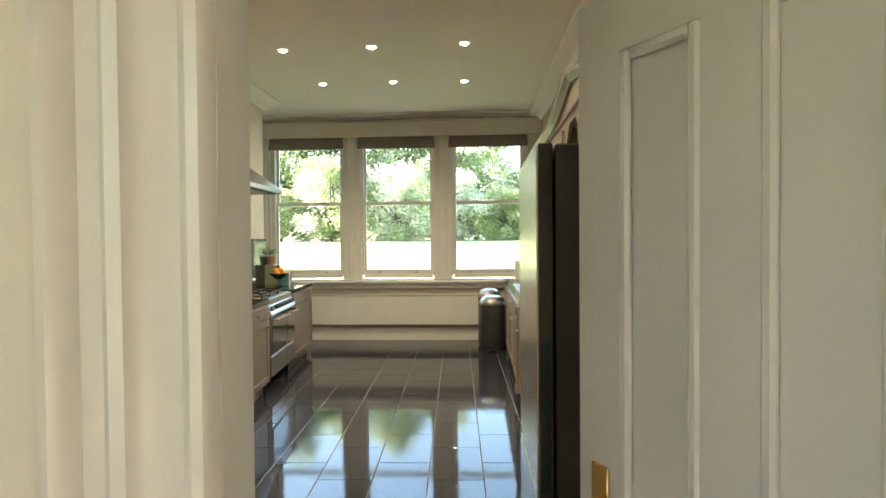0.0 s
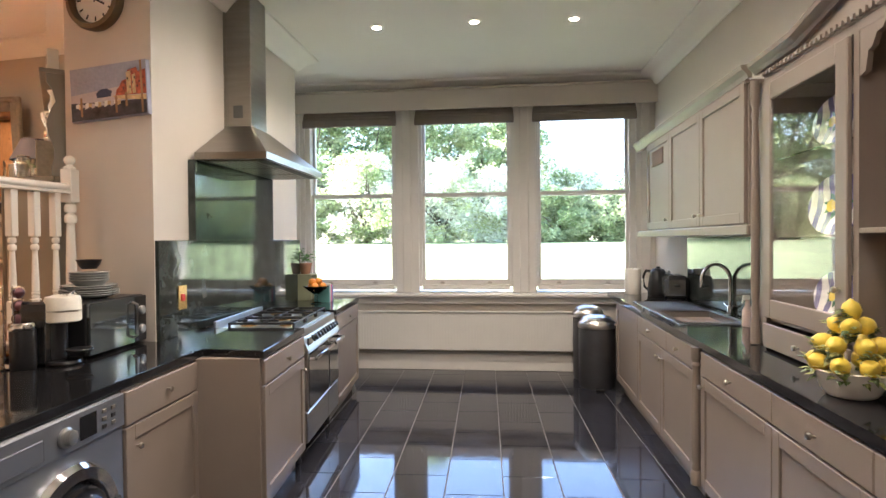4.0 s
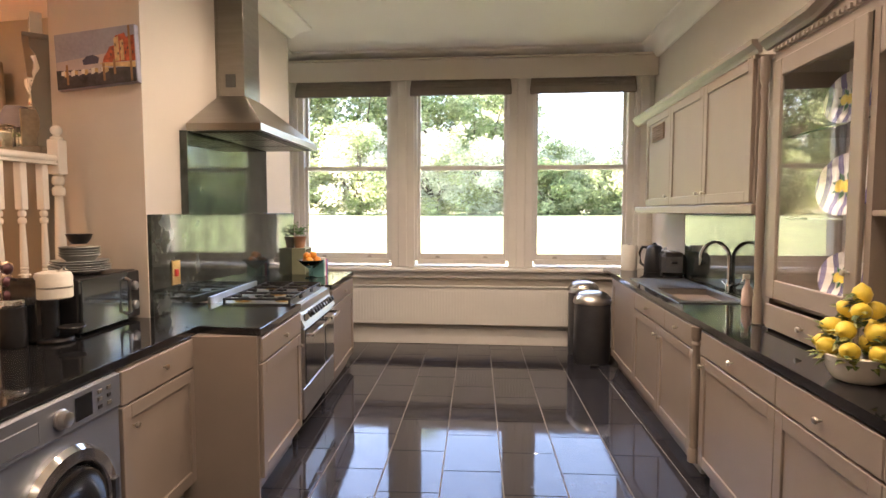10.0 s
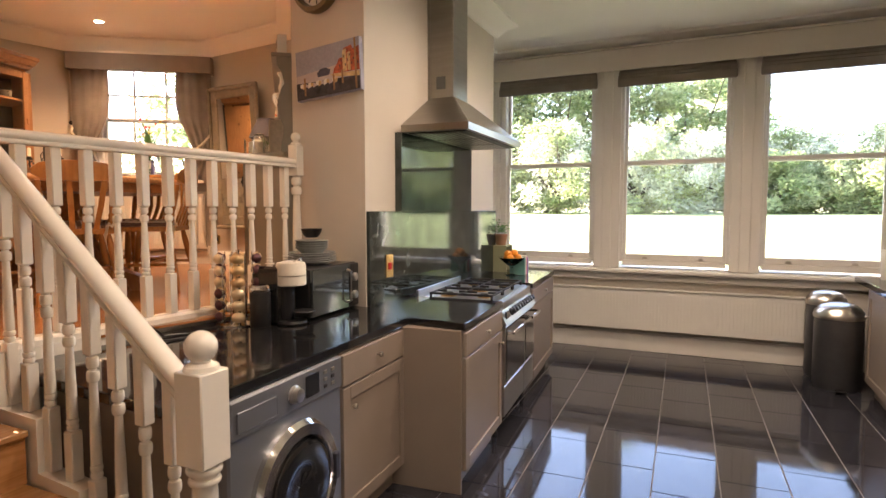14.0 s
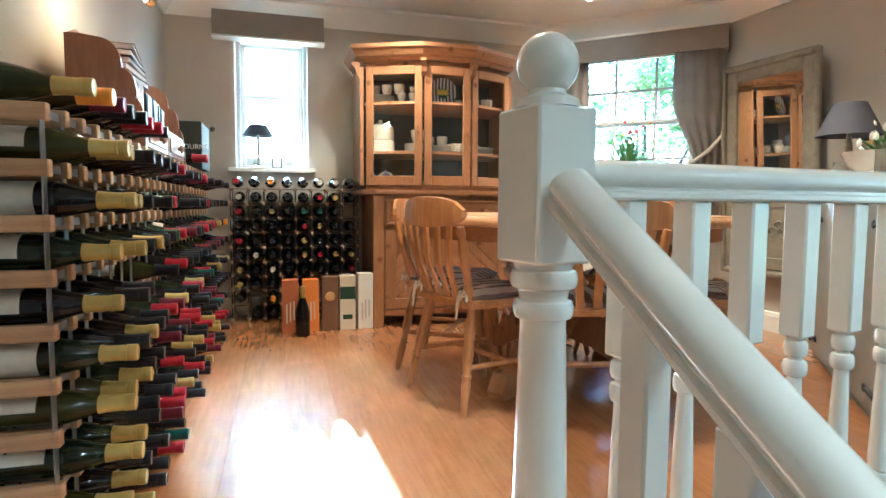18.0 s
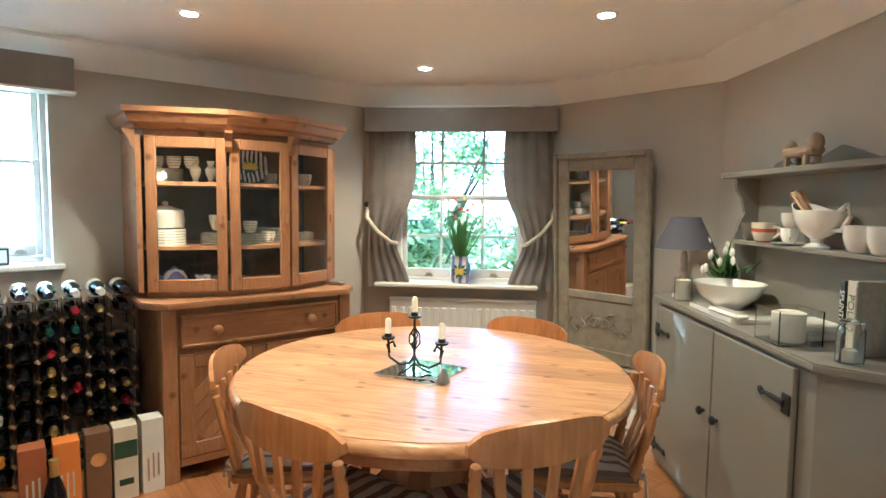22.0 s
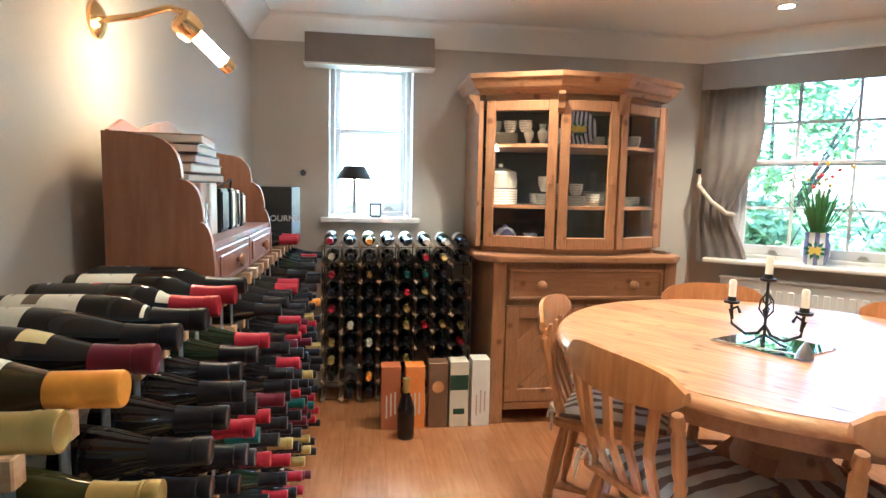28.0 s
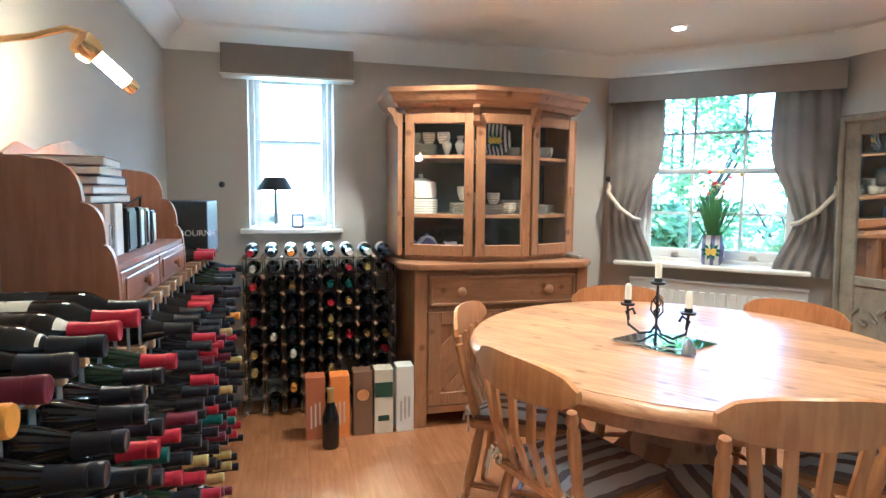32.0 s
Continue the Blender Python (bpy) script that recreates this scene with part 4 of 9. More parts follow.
t = thing("wall_cabinet", rw(7.50), "taupe painted wall cabinet with three panelled doors above the sink", "cabinet")
f = shape()
box(f, 0, 2.26, 0, 0.345, 1.56, 2.36)
part("body", f, CAB, t)
front(t, "door", 0.0, 0.745, 1.565, 2.355, (0.69, 1.64))
front(t, "door", 0.745, 1.49, 1.565, 2.355, (1.43, 1.64))
front(t, "door", 1.49, 2.24, 1.565, 2.355, (1.55, 1.64))
for k in range(7):
    f = shape()
    box(f, 0.2, 0.55, -0.026, -0.012, 2.13 + k * 0.02, 2.143 + k * 0.02, 0.001)
    part("vent_slat", f, mat("vent_cane", (0.20, 0.12, 0.07), 0.6) if k == 0 else bpy.data.materials["vent_cane"], t)
f = shape()
box(f, -0.36, 2.3, -0.03, 0.345, 1.50, 1.558, 0.006)
part("light_rail", f, CAB, t)
f = shape()
beam_bar(f, (-0.4, -0.001, 2.362), (2.3, -0.001, 2.362), [(0, 0), (0.02, 0), (0.03, 0.02), (0.055, 0.045), (0.06, 0.07), (0, 0.07)])
part("cornice", f, CAB, t)
f = shape()
box(f, 0, 0.02, -0.022, -0.001, 2.342, 2.361)
dent = part("dentil", f, CAB, t, m=pose(-0.38, 0, 0))
for k in range(1, 70):
    part("dentil", dent.data, None, t, m=pose(-0.38 + k * 0.038, 0, 0))
for z in (1.62, 1.86, 2.1):
    f = prism(shape(), [(-0.02, 0.34), (-0.02, 0.02), (-0.14, 0.04), (-0.28, 0.16), (-0.34, 0.34)], z, z + 0.02)
    part("end_shelf", f, CAB, t)
part("end_spindle", lathe(shape(), [(0.014, 1.56), (0.014, 1.66), (0.009, 1.68), (0.014, 1.95), (0.009, 2.24), (0.014, 2.26), (0.014, 2.36)], 10, m=Matrix.Translation((-0.16, 0.05, 0))), CAB, t, smooth=True)

t = thing("dresser", rw(5.17, 0.70), "tall taupe painted kitchen dresser with glazed doors and open niche", "dresser")
DW = 2.24
for nm, x0, x1 in (("side_panel", 0.16, 0.19), ("divider", 0.93, 0.965), ("divider", 1.54, 1.575), ("side_panel", DW - 0.03, DW)):
    f = shape()
    box(f, x0, x1, 0, 0.365, 0.922, 2.30)
    part(nm, f, CAB, t)
f = shape()
box(f, 0.16, DW, 0.35, 0.3695, 0.922, 2.30)
part("back_panel", f, CAB, t)
for z0, x0, x1, y0 in ((1.50, 0.966, 1.539, 0.0), (1.06, 0.19, 0.929, 0.02), (1.06, 0.966, 1.539, 0.0), (1.06, 1.576, DW - 0.03, 0.02)):
    f = shape()
    box(f, x0, x1, y0, 0.349, z0, z0 + 0.022, 0.003)
    part("shelf", f, CAB, t)
for x0, x1 in ((0.192, 0.928), (1.577, DW - 0.032)):
    for z in (1.48, 1.88):
        f = shape()
        box(f, x0, x1, 0.06, 0.348, z, z + 0.008)
        part("glass_shelf", f, CLEAR, t)
f = shape()
box(f, 0.191, DW - 0.031, 0.0, 0.349, 2.26, 2.299)
part("top_board", f, CAB, t)
for x0, x1, kn in ((0.19, 0.93, (0.88, 1.28)), (1.575, DW - 0.03, (1.62, 1.28))):
    f = shape()
    r = 0.085
    box(f, x0 + 0.003, x0 + r, -0.022, -0.001, 1.085, 2.255, 0.004)
    box(f, x1 - r, x1 - 0.003, -0.022, -0.001, 1.085, 2.255, 0.004)
    box(f, x0 + r, x1 - r, -0.022, -0.001, 1.085, 1.085 + r * 1.1, 0.004)
    box(f, x0 + r, x1 - r, -0.022, -0.001, 2.255 - r, 2.255, 0.004)
    d = part("glazed_door", f, CAB, t)
    f = shape()
    box(f, x0 + r - 0.005, x1 - r + 0.005, -0.013, -0.009, 1.085 + r, 2.255 - r + 0.005)
    part("pane", f, PANE, d).visible_shadow = False
    knob(d, kn[0], kn[1], -0.022)
for x0, x1 in ((0.19, 0.93), (0.966, 1.539), (1.575, DW - 0.03)):
    front(t, "drawer", x0, x1, 0.93, 1.055, ((x0 + x1) / 2, 0.99), panel=False)
# arched niche brackets
for sx, xx in ((1, 0.966), (-1, 1.539)):
    f = prism(shape(), [(xx, 2.26), (xx + sx * 0.16, 2.26), (xx + sx * 0.13, 2.225), (xx + sx * 0.10, 2.22), (xx + sx * 0.075, 2.18), (xx + sx * 0.05, 2.17), (xx + sx * 0.035, 2.10), (xx, 2.09)], 0.002, 0.022, m=Matrix(((1, 0, 0, 0), (0, 0, 1, 0), (0, 1, 0, 0), (0, 0, 0, 1))))
    part("arch_bracket", f, CAB, t)
PXZ = Matrix(((1, 0, 0, 0), (0, 0, 1, 0), (0, 1, 0, 0), (0, 0, 0, 1)))
f = prism(shape(), [(0.16, 2.301), (DW, 2.301), (DW, 2.34), (1.30, 2.50), (0.55, 2.345), (0.16, 2.34)], 0.0, 0.03, m=PXZ)
part("pediment_board", f, CAB, t)
f = shape()
for p0, p1 in (((0.10, -0.001, 2.335), (0.55, -0.001, 2.345)), ((0.55, -0.001, 2.345), (1.305, -0.001, 2.50)), ((1.295, -0.001, 2.50), (DW + 0.02, -0.001, 2.335))):
    beam_bar(f, p0, p1, [(0, 0), (0.02, 0.0), (0.03, 0.015), (0.055, 0.04), (0.06, 0.06), (-0.03, 0.06)])
part("pediment_moulding", f, CAB, t)
f = shape()
box(f, 0, 0.02, -0.02, -0.001, 2.308, 2.328)
dent = part("dentil", f, CAB, t, m=pose(0.18, 0, 0))
for k in range(1, 54):
    part("dentil", dent.data, None, t, m=pose(0.18 + k * 0.038, 0, 0))
for x in (0.08,):
    part("turned_post", lathe(shape(), [(r * 0.8, 0.925 + h * 2.1) for r, h in TURN], 12, m=Matrix.Translation((x, -0.01, 0))), CAB, t, smooth=True)
f = shape()
box(f, 0.03, 0.159, 0.02, 0.36, 0.925, 2.30)
part("filler_panel", f, CAB, t)
f = prism(shape(), [(1.026, 5.2), (1.033, 5.2), (1.0115, 7.3), (1.0045, 7.3)], 0.922, 1.49)
tagged(part("splashback", f, SPL), "polished dark splashback behind the sink", "splashback")

# fridge
t = thing("fridge_freezer", pose(0.265, 2.735, 0, 0, 0, -90), "tall brushed steel fridge freezer with dark sides", "fridge")
FW = 0.78
f = shape()
box(f, 0, FW, 0.06, 0.70, 0.02, 1.80, 0.006)
part("body", f, FRIDGE, t)
for z0, z1, h0, h1 in ((0.62, 1.805, 0.66, 1.15), (0.06, 0.612, 0.30, 0.58)):
    f = shape()
    box(f, 0.0, FW - 0.012, 0.0, 0.052, z0, z1, 0.012)
    d = part("door", f, FRIDGEF, t)
    f = shape()
    box(f, FW - 0.0115, FW - 0.001, 0.004, 0.052, z0 + 0.004, z1 - 0.004, 0.003)
    part("edge_trim", f, FRIDGE, d)
    f = shape()
    box(f, FW - 0.0008, FW + 0.003, 0.010, 0.040, h0, h1, 0.002)
    part("handle_recess", f, mat("blue_grey_trim", (0.05, 0.075, 0.10), 0.4, 0.3) if z0 > 0.5 else bpy.data.materials["blue_grey_trim"], d)
f = shape()
box(f, 0.01, FW - 0.01, 0.02, 0.06, 0.0, 0.058)
part("plinth_grille", f, BLACK, t)
f = shape()
box(f, 0.02, 0.12, 0.02, 0.09, 1.801, 1.818, 0.003)
part("hinge_cover", f, BLACK, t)

# ---- downlights ----
BULB = glow("warm_bulb", (1.0, 0.86, 0.62), 22.0)


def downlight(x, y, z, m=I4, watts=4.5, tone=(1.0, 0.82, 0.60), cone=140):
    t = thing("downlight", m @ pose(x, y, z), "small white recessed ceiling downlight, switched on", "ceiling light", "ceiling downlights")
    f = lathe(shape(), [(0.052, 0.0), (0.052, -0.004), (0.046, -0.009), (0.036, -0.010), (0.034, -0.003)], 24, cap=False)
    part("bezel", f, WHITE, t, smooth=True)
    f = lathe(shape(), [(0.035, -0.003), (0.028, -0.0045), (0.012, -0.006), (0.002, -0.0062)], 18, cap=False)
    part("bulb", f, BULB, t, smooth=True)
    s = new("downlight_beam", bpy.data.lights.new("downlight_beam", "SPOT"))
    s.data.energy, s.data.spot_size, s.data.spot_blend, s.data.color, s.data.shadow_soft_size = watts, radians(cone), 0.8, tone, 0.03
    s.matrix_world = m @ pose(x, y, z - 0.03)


# the last five, y below 4.3, are unseen lamps added to brighten the near kitchen
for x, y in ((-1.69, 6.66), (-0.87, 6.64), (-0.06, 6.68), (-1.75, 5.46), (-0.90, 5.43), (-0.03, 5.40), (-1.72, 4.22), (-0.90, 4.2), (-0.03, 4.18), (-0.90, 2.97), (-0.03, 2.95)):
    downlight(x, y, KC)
# the lamp at (2.6, 1.35) is unseen, added to fill out the grid
for x, y in ((0.9, 2.78), (2.19, 2.79), (1.05, 1.41), (2.6, 1.35)):
    downlight(x, y, DC - ZD, D, 11.0, (1.0, 0.62, 0.31), 116)

# ---- steps and balustrade ----
NOSE = (-2.10, -2.34, -2.58, -2.82)
steps = thing("steps", pose(-2.1, 2.5, 0), "four orange oak laminate steps up to the dining room", "steps", kind="structure")
OAKS = wood("oak_steps", (0.56, 0.29, 0.115), (0.42, 0.20, 0.07), 0.25, ring=5, stretch=(9, 0.7, 9), coat=0.3)
for i, x in enumerate(NOSE):
    z = 0.192 * (i + 1)
    f = shape()
    box(f, x - 0.02 + 2.1, -1.05, -0.78, 0.655, z - 0.192 + 0.0005, z - 0.026)
    part("riser", f, OAKS, steps)
    f = shape()
    box(f, x + 2.105, x - 0.27 + 2.1, -0.78, 0.655, z - 0.0255, z, 0.005)
    part("tread", f, OAKS, steps)
f = shape()
box(f, -3.055, -3.075, 1.85, 3.155, 0.77, 0.935)
box(f, -3.045, -3.12, 1.85, 3.155, 0.9355, 0.966, 0.006)
tagged(part("landing_nosing", f, OAKS), "oak laminate nosing at the top of the steps", "trim", kind="structure")
pts = [(-1.99, 0.0), (-1.99, 0.06)]
for i, x in enumerate(NOSE):
    z = 0.192 * (i + 1)
    pts += [(x + 0.03, z - 0.192 + 0.04), (x + 0.03, z + 0.035)]
pts += [(-3.03, 0.768 + 0.035), (-3.03, 0.998), (-3.27, 0.998), (-3.27, 0.0)]
f = shape()
a = [f.verts.new((x, 3.108 + 0.07 * (-2.0 - x), z)) for x, z in pts]
b = [f.verts.new((x, 3.178 + 0.07 * (-2.0 - x), z)) for x, z in pts]
f.faces.new(a), f.faces.new(b[::-1])
for i in range(len(pts)):
    j = (i + 1) % len(pts)
    f.faces.new((a[i], b[i], b[j], a[j]))
tagged(part("stair_string", f, WHITE), "white painted cut string at the side of the steps", "trim", kind="structure")

bal = thing("balustrade", pose(-3.264, 3.21, 0), "white painted turned timber balustrade beside the steps", "balustrade")


def inb(x, y, z):
    return (x + 3.264, y - 3.21, z)


def bead(q0, q1, neck, full):
    """Profile stations of one rounded bead between two heights."""
    return [(neck + (full - neck) * math.sin(math.pi * k / 6) ** 0.6, q0 + (q1 - q0) * 0.5 * (1 - math.cos(math.pi * k / 6))) for k in range(7)]


def turned(h, w, lo, hi, seg=12, post=False):
    """A square post with a turned middle between lo and hi."""
    f = shape()
    box(f, -w, w, -w, w, 0, lo, 0.004)
    box(f, -w, w, -w, w, hi, h, 0.004)
    n = hi - lo
    if post:
        pr = [(0.95, 0), (0.97, 0.02), (0.93, 0.06), (0.80, 0.11), (0.72, 0.145), (0.72, 0.155)] + bead(0.158, 0.195, 0.80, 0.98) + [(0.88, 0.20), (0.86, 0.30), (0.80, 0.50), (0.73, 0.70), (0.67, 0.875)] + bead(0.88, 0.92, 0.70, 0.88) + [(0.70, 0.925), (0.74, 0.94)] + bead(0.945, 0.985, 0.80, 0.98) + [(0.92, 1.0)]
    else:
        pr = [(0.9, 0)] + bead(0.005, 0.055, 0.66, 0.92) + bead(0.06, 0.115, 0.66, 0.95) + [(0.84, 0.12), (0.86, 0.20), (0.80, 0.38), (0.70, 0.58), (0.60, 0.77)] + bead(0.78, 0.875, 0.60, 0.97) + [(0.56, 0.885)] + bead(0.89, 0.985, 0.58, 0.93) + [(0.85, 1.0)]
    lathe(f, [(w * r, lo + n * q) for r, q in pr], seg)
    return f


def newel(x, y, z0, h, w, lo, hi):
    nw = part("newel_post", turned(h, w, lo, hi, 24, w > 0.04), WHITE, bal, m=pose(*inb(x, y, z0)), smooth=True)
    f = lathe(shape(), [(w * 0.98, 0.0), (w * 0.9, 0.012), (w * 0.55, 0.02), (w * 0.5, 0.03), (w * 0.62, 0.03)] + [(w * 0.88 * math.cos(a), 0.022 + w * 0.8 + w * 0.88 * math.sin(a)) for a in [radians(q) for q in range(-58, 91, 12)]], 24)
    part("ball_finial", f, WHITE, nw, m=pose(0, 0, h + 0.0005), smooth=True)


newel(-1.985, 3.132, 0, 1.078, 0.05, 0.34, 0.82)
newel(-3.252, 3.252, 0.70, 1.194, 0.05, 0.30, 0.978)
newel(-3.09, 4.915, 0.96, 0.95, 0.034, 0.22, 0.76)
RAILH = [(0.030, 0), (0.034, 0.004), (0.034, 0.012), (0.025, 0.016), (0.025, 0.021), (0.033, 0.026), (0.037, 0.034), (0.036, 0.044), (0.030, 0.053), (0.020, 0.060), (0.008, 0.064)]
RAILH = [(x * 0.9, z * 0.92) for x, z in RAILH]
RAILP = RAILH + [(-x, z) for x, z in reversed(RAILH)]
LOW, HIGH = Vector((-2.033, 3.14, 0.962)), Vector((-3.204, 3.244, 1.758))
f = beam_bar(shape(), inb(*LOW), inb(*HIGH), RAILP)
part("handrail", f, WHITE, bal, smooth=True)
R0, R1 = Vector((-3.247, 3.302, 1.768)), Vector((-3.092, 4.883, 1.768))
f = beam_bar(shape(), inb(*R0), inb(*R1), RAILP)
part("handrail", f, WHITE, bal, smooth=True)
f = beam_bar(shape(), inb(R0.x, R0.y, 0.962), inb(R1.x, R1.y, 0.962), [(-0.045, 0), (0.045, 0), (0.045, 0.022), (0.03, 0.034), (-0.03, 0.034), (-0.045, 0.022)])
part("base_rail", f, WHITE, bal)
f = beam_bar(shape(), inb(R0.x + 0.03, R0.y, 0.70), inb(R1.x + 0.03, R1.y, 0.70), [(-0.02, 0), (0.02, 0), (0.02, 0.2615), (-0.02, 0.2615)])
part("fascia_board", f, WHITE, bal)
mesh_level = None
for i in range(12):
    q = (i + 0.75) / 12.3
    p = R0.lerp(R1, q)
    if mesh_level is None:
        ob = part("baluster", turned(0.773, 0.0215, 0.20, 0.53), WHITE, bal, m=pose(*inb(p.x, p.y, 0.996)), smooth=True)
        mesh_level = ob.data
    else:
        part("baluster", mesh_level, None, bal, m=pose(*inb(p.x, p.y, 0.996)))
for i in range(8):
    x = -2.12 - i * 0.131
    k = max(0, min(3, int((-2.07 - x) / 0.24)))
    base = 0.192 * (k + 1) + 0.034
    top = LOW.z + (HIGH.z - LOW.z) * (x - LOW.x) / (HIGH.x - LOW.x) + 0.004
    h = top - base
    part("baluster", turned(h, 0.0205, 0.17 + 0.06 * (i % 2), h - 0.24), WHITE, bal, m=pose(*inb(x, LOW.y + (HIGH.y - LOW.y) * (x - LOW.x) / (HIGH.x - LOW.x), base)), smooth=True)

# ---- kitchen doorway and door ----
f = shape()
for x0, x1 in ((-0.185, -0.16), (0.63, 0.655)):
    box(f, x0, x1, 0.572, 0.645, 0, 1.965)
box(f, -0.185, 0.655, 0.572, 0.645, 1.9655, 1.99)
tagged(part("door_lining", f, DOOR), "painted timber door lining", "trim", kind="structure")
# hall side: three rounded beads with hollows between
ARCH = [(0.0, 0.0005), (0.0, 0.022), (0.005, 0.028), (0.016, 0.028), (0.0215, 0.019), (0.030, 0.012), (0.055, 0.014), (0.066, 0.022), (0.072, 0.032), (0.086, 0.032), (0.0926, 0.021), (0.102, 0.014), (0.120, 0.018), (0.128, 0.034), (0.136, 0.040), (0.146, 0.038), (0.152, 0.029), (0.154, 0.0005)]
for x, sx in ((-0.161, -1), (0.631, 1)):
    f = prism(shape(), [(x + sx * w, 0.5745 - d) for w, d in ARCH], 0, 2.12)
    tagged(part("architrave", f, DOOR, smooth=True), "moulded painted door architrave", "trim", kind="structure")
f = prism(shape(), [(1.966 + w, -0.5745 + d) for w, d in ARCH], -0.161, 0.631, m=Matrix(((0, 0, 1, 0), (0, -1, 0, 0), (1, 0, 0, 0), (0, 0, 0, 1))))
tagged(part("architrave", f, DOOR, smooth=True), "moulded painted architrave over the doorway", "trim", kind="structure")
for y0, s in ((0.64, 1),):
    for x, sx in ((-0.17, -1), (0.64, 1)):
        f = shape()
        for k, (w0, w1, d) in enumerate(((0.0, 0.022, 0.012), (0.022, 0.05, 0.022), (0.05, 0.085, 0.016), (0.085, 0.115, 0.03))):
            box(f, x + sx * w0, x + sx * w1, y0 + s * 0.0005, y0 + s * d, 0, 2.08, 0.003)
        tagged(part("architrave", f, DOOR), "moulded painted door architrave", "trim", kind="structure")
t = thing("door_1", pose(0.62, 0.655, 0, 0, 0, 120), "open stone painted four-panel door with a brass handle", "door", kind="structure")
f = shape()
DWD = 0.66
for x0, x1, z0, z1 in ((0, 0.11, 0, 1.94), (DWD - 0.11, DWD, 0, 1.94), (0.11, DWD - 0.11, 0, 0.22), (0.11, DWD - 0.11, 1.83, 1.94), (0.11, DWD - 0.11, 0.8, 1.0), (DWD / 2 - 0.05, DWD / 2 + 0.05, 0.22, 0.8), (DWD / 2 - 0.05, DWD / 2 + 0.05, 1.0, 1.83)):
    box(f, x0, x1, -0.021, 0.021, z0, z1)
part("door_frame", f, DOOR, t)
for x0, x1 in ((0.11, DWD / 2 - 0.05), (DWD / 2 + 0.05, DWD - 0.11)):
    for z0, z1 in ((0.22, 0.8), (1.0, 1.83)):
        f = shape()
        box(f, x0, x1, -0.008, 0.008, z0, z1)
        for s in (-1, 1):
            for a, b, c, d in ((x0, x0 + 0.022, z0, z1), (x1 - 0.022, x1, z0, z1), (x0 + 0.022, x1 - 0.022, z0, z0 + 0.022), (x0 + 0.022, x1 - 0.022, z1 - 0.022, z1)):
                box(f, a, b, s * 0.0082, s * 0.026, c, d, 0.006)
        part("door_panel", f, DOOR, t)
for s in (-1, 1):
    f = shape()
    box(f, DWD - 0.085, DWD - 0.04, s * 0.0215, s * 0.028, 0.93, 1.07, 0.002)
    tube(f, [(DWD - 0.062, s * 0.028, 1.0), (DWD - 0.062, s * 0.06, 1.0), (DWD - 0.075, s * 0.068, 1.0), (DWD - 0.18, s * 0.066, 1.0)], 0.008, 8)
    part("door_handle", f, BRASS, t, "polished brass lever handle", smooth=True)

# ---- things on the chimney breast and the worktop below ----
PF = Matrix.Translation((-3.22, 5.05, 0)) @ Matrix.Rotation(math.atan2(-0.075, 0.595), 4, "Z")
t = thing("wall_clock", PF @ pose(0.25, -0.001, 2.90) @ Matrix.Diagonal((1.22, 1.1, 1.22, 1)), "round aged bronze wall clock with a cream face", "clock")
f = lathe(shape(), [(0.148, 0), (0.152, -0.03), (0.145, -0.05), (0.125, -0.055), (0.115, -0.035), (0.112, -0.02)], 36, axis="y", cap=False)
part("case", f, mat("aged_bronze", (0.16, 0.12, 0.07), 0.4, 0.7, var=0.3), t, smooth=True)
f = lathe(shape(), [(0.114, -0.019), (0.05, -0.0195), (0.001, -0.0196)], 36, axis="y", cap=False)
part("dial", f, PAPER, t)
for k in range(12):
    f = shape()
    box(f, -0.004, 0.004, -0.0215, -0.0205, 0.082, 0.104, m=Matrix.Rotation(radians(30 * k), 4, "Y"))
    part("hour_mark", f, BLACK, t)
for a, ln, w in ((118, 0.06, 0.005), (100, 0.085, 0.0035)):
    f = shape()
    box(f, -w, w, -0.0245, -0.0235, -0.015, ln, m=Matrix.Rotation(radians(a if ln < 0.07 else 20), 4, "Y"))
    part("clock_hand", f, BLACK, t)

t = thing("canvas_print", PF @ pose(0.335, -0.001, 2.36, 0, -3, 0), "stretched canvas photograph of a quayside town under blue sky", "picture")
SKYB = mat("print_blue_sky", (0.34, 0.35, 0.44), 0.6, var=0.25, scale=4)
f = shape()
box(f, -0.262, 0.262, -0.03, 0.0, -0.155, 0.155, 0.002)
part("canvas", f, SKYB, t)


def flat(name, parent, pts, y, material, th=0.001):
    f = prism(shape(), pts, y - th, y, m=PXZ)
    return part(name, f, material, parent)


flat("print_glow", t, [(-0.258, -0.06), (0.258, -0.06), (0.258, 0.03), (-0.258, 0.0)], -0.0305, mat("print_dusk", (0.52, 0.46, 0.46), 0.6, var=0.2))
TERRA, BUFF = mat("print_terracotta", (0.42, 0.09, 0.04), 0.6, var=0.6, scale=30), mat("print_buff", (0.62, 0.44, 0.22), 0.6, var=0.3, scale=40)
PDARK, PWOOD = mat("print_dark_water", (0.045, 0.038, 0.045), 0.6, var=0.8, scale=18), mat("print_timber", (0.30, 0.17, 0.08), 0.6, var=0.4)
flat("print_town", t, [(0.05, -0.03), (0.06, 0.0), (0.08, 0.02), (0.10, 0.05), (0.13, 0.055), (0.14, 0.105), (0.20, 0.115), (0.21, 0.09), (0.258, 0.10), (0.258, -0.04)], -0.032, TERRA)
for x0, x1, z1 in ((0.13, 0.16, 0.10), (0.168, 0.19, 0.08)):
    flat("print_facade", t, [(x0, -0.03), (x1, -0.03), (x1, z1), (x0, z1 - 0.006)], -0.033, BUFF)
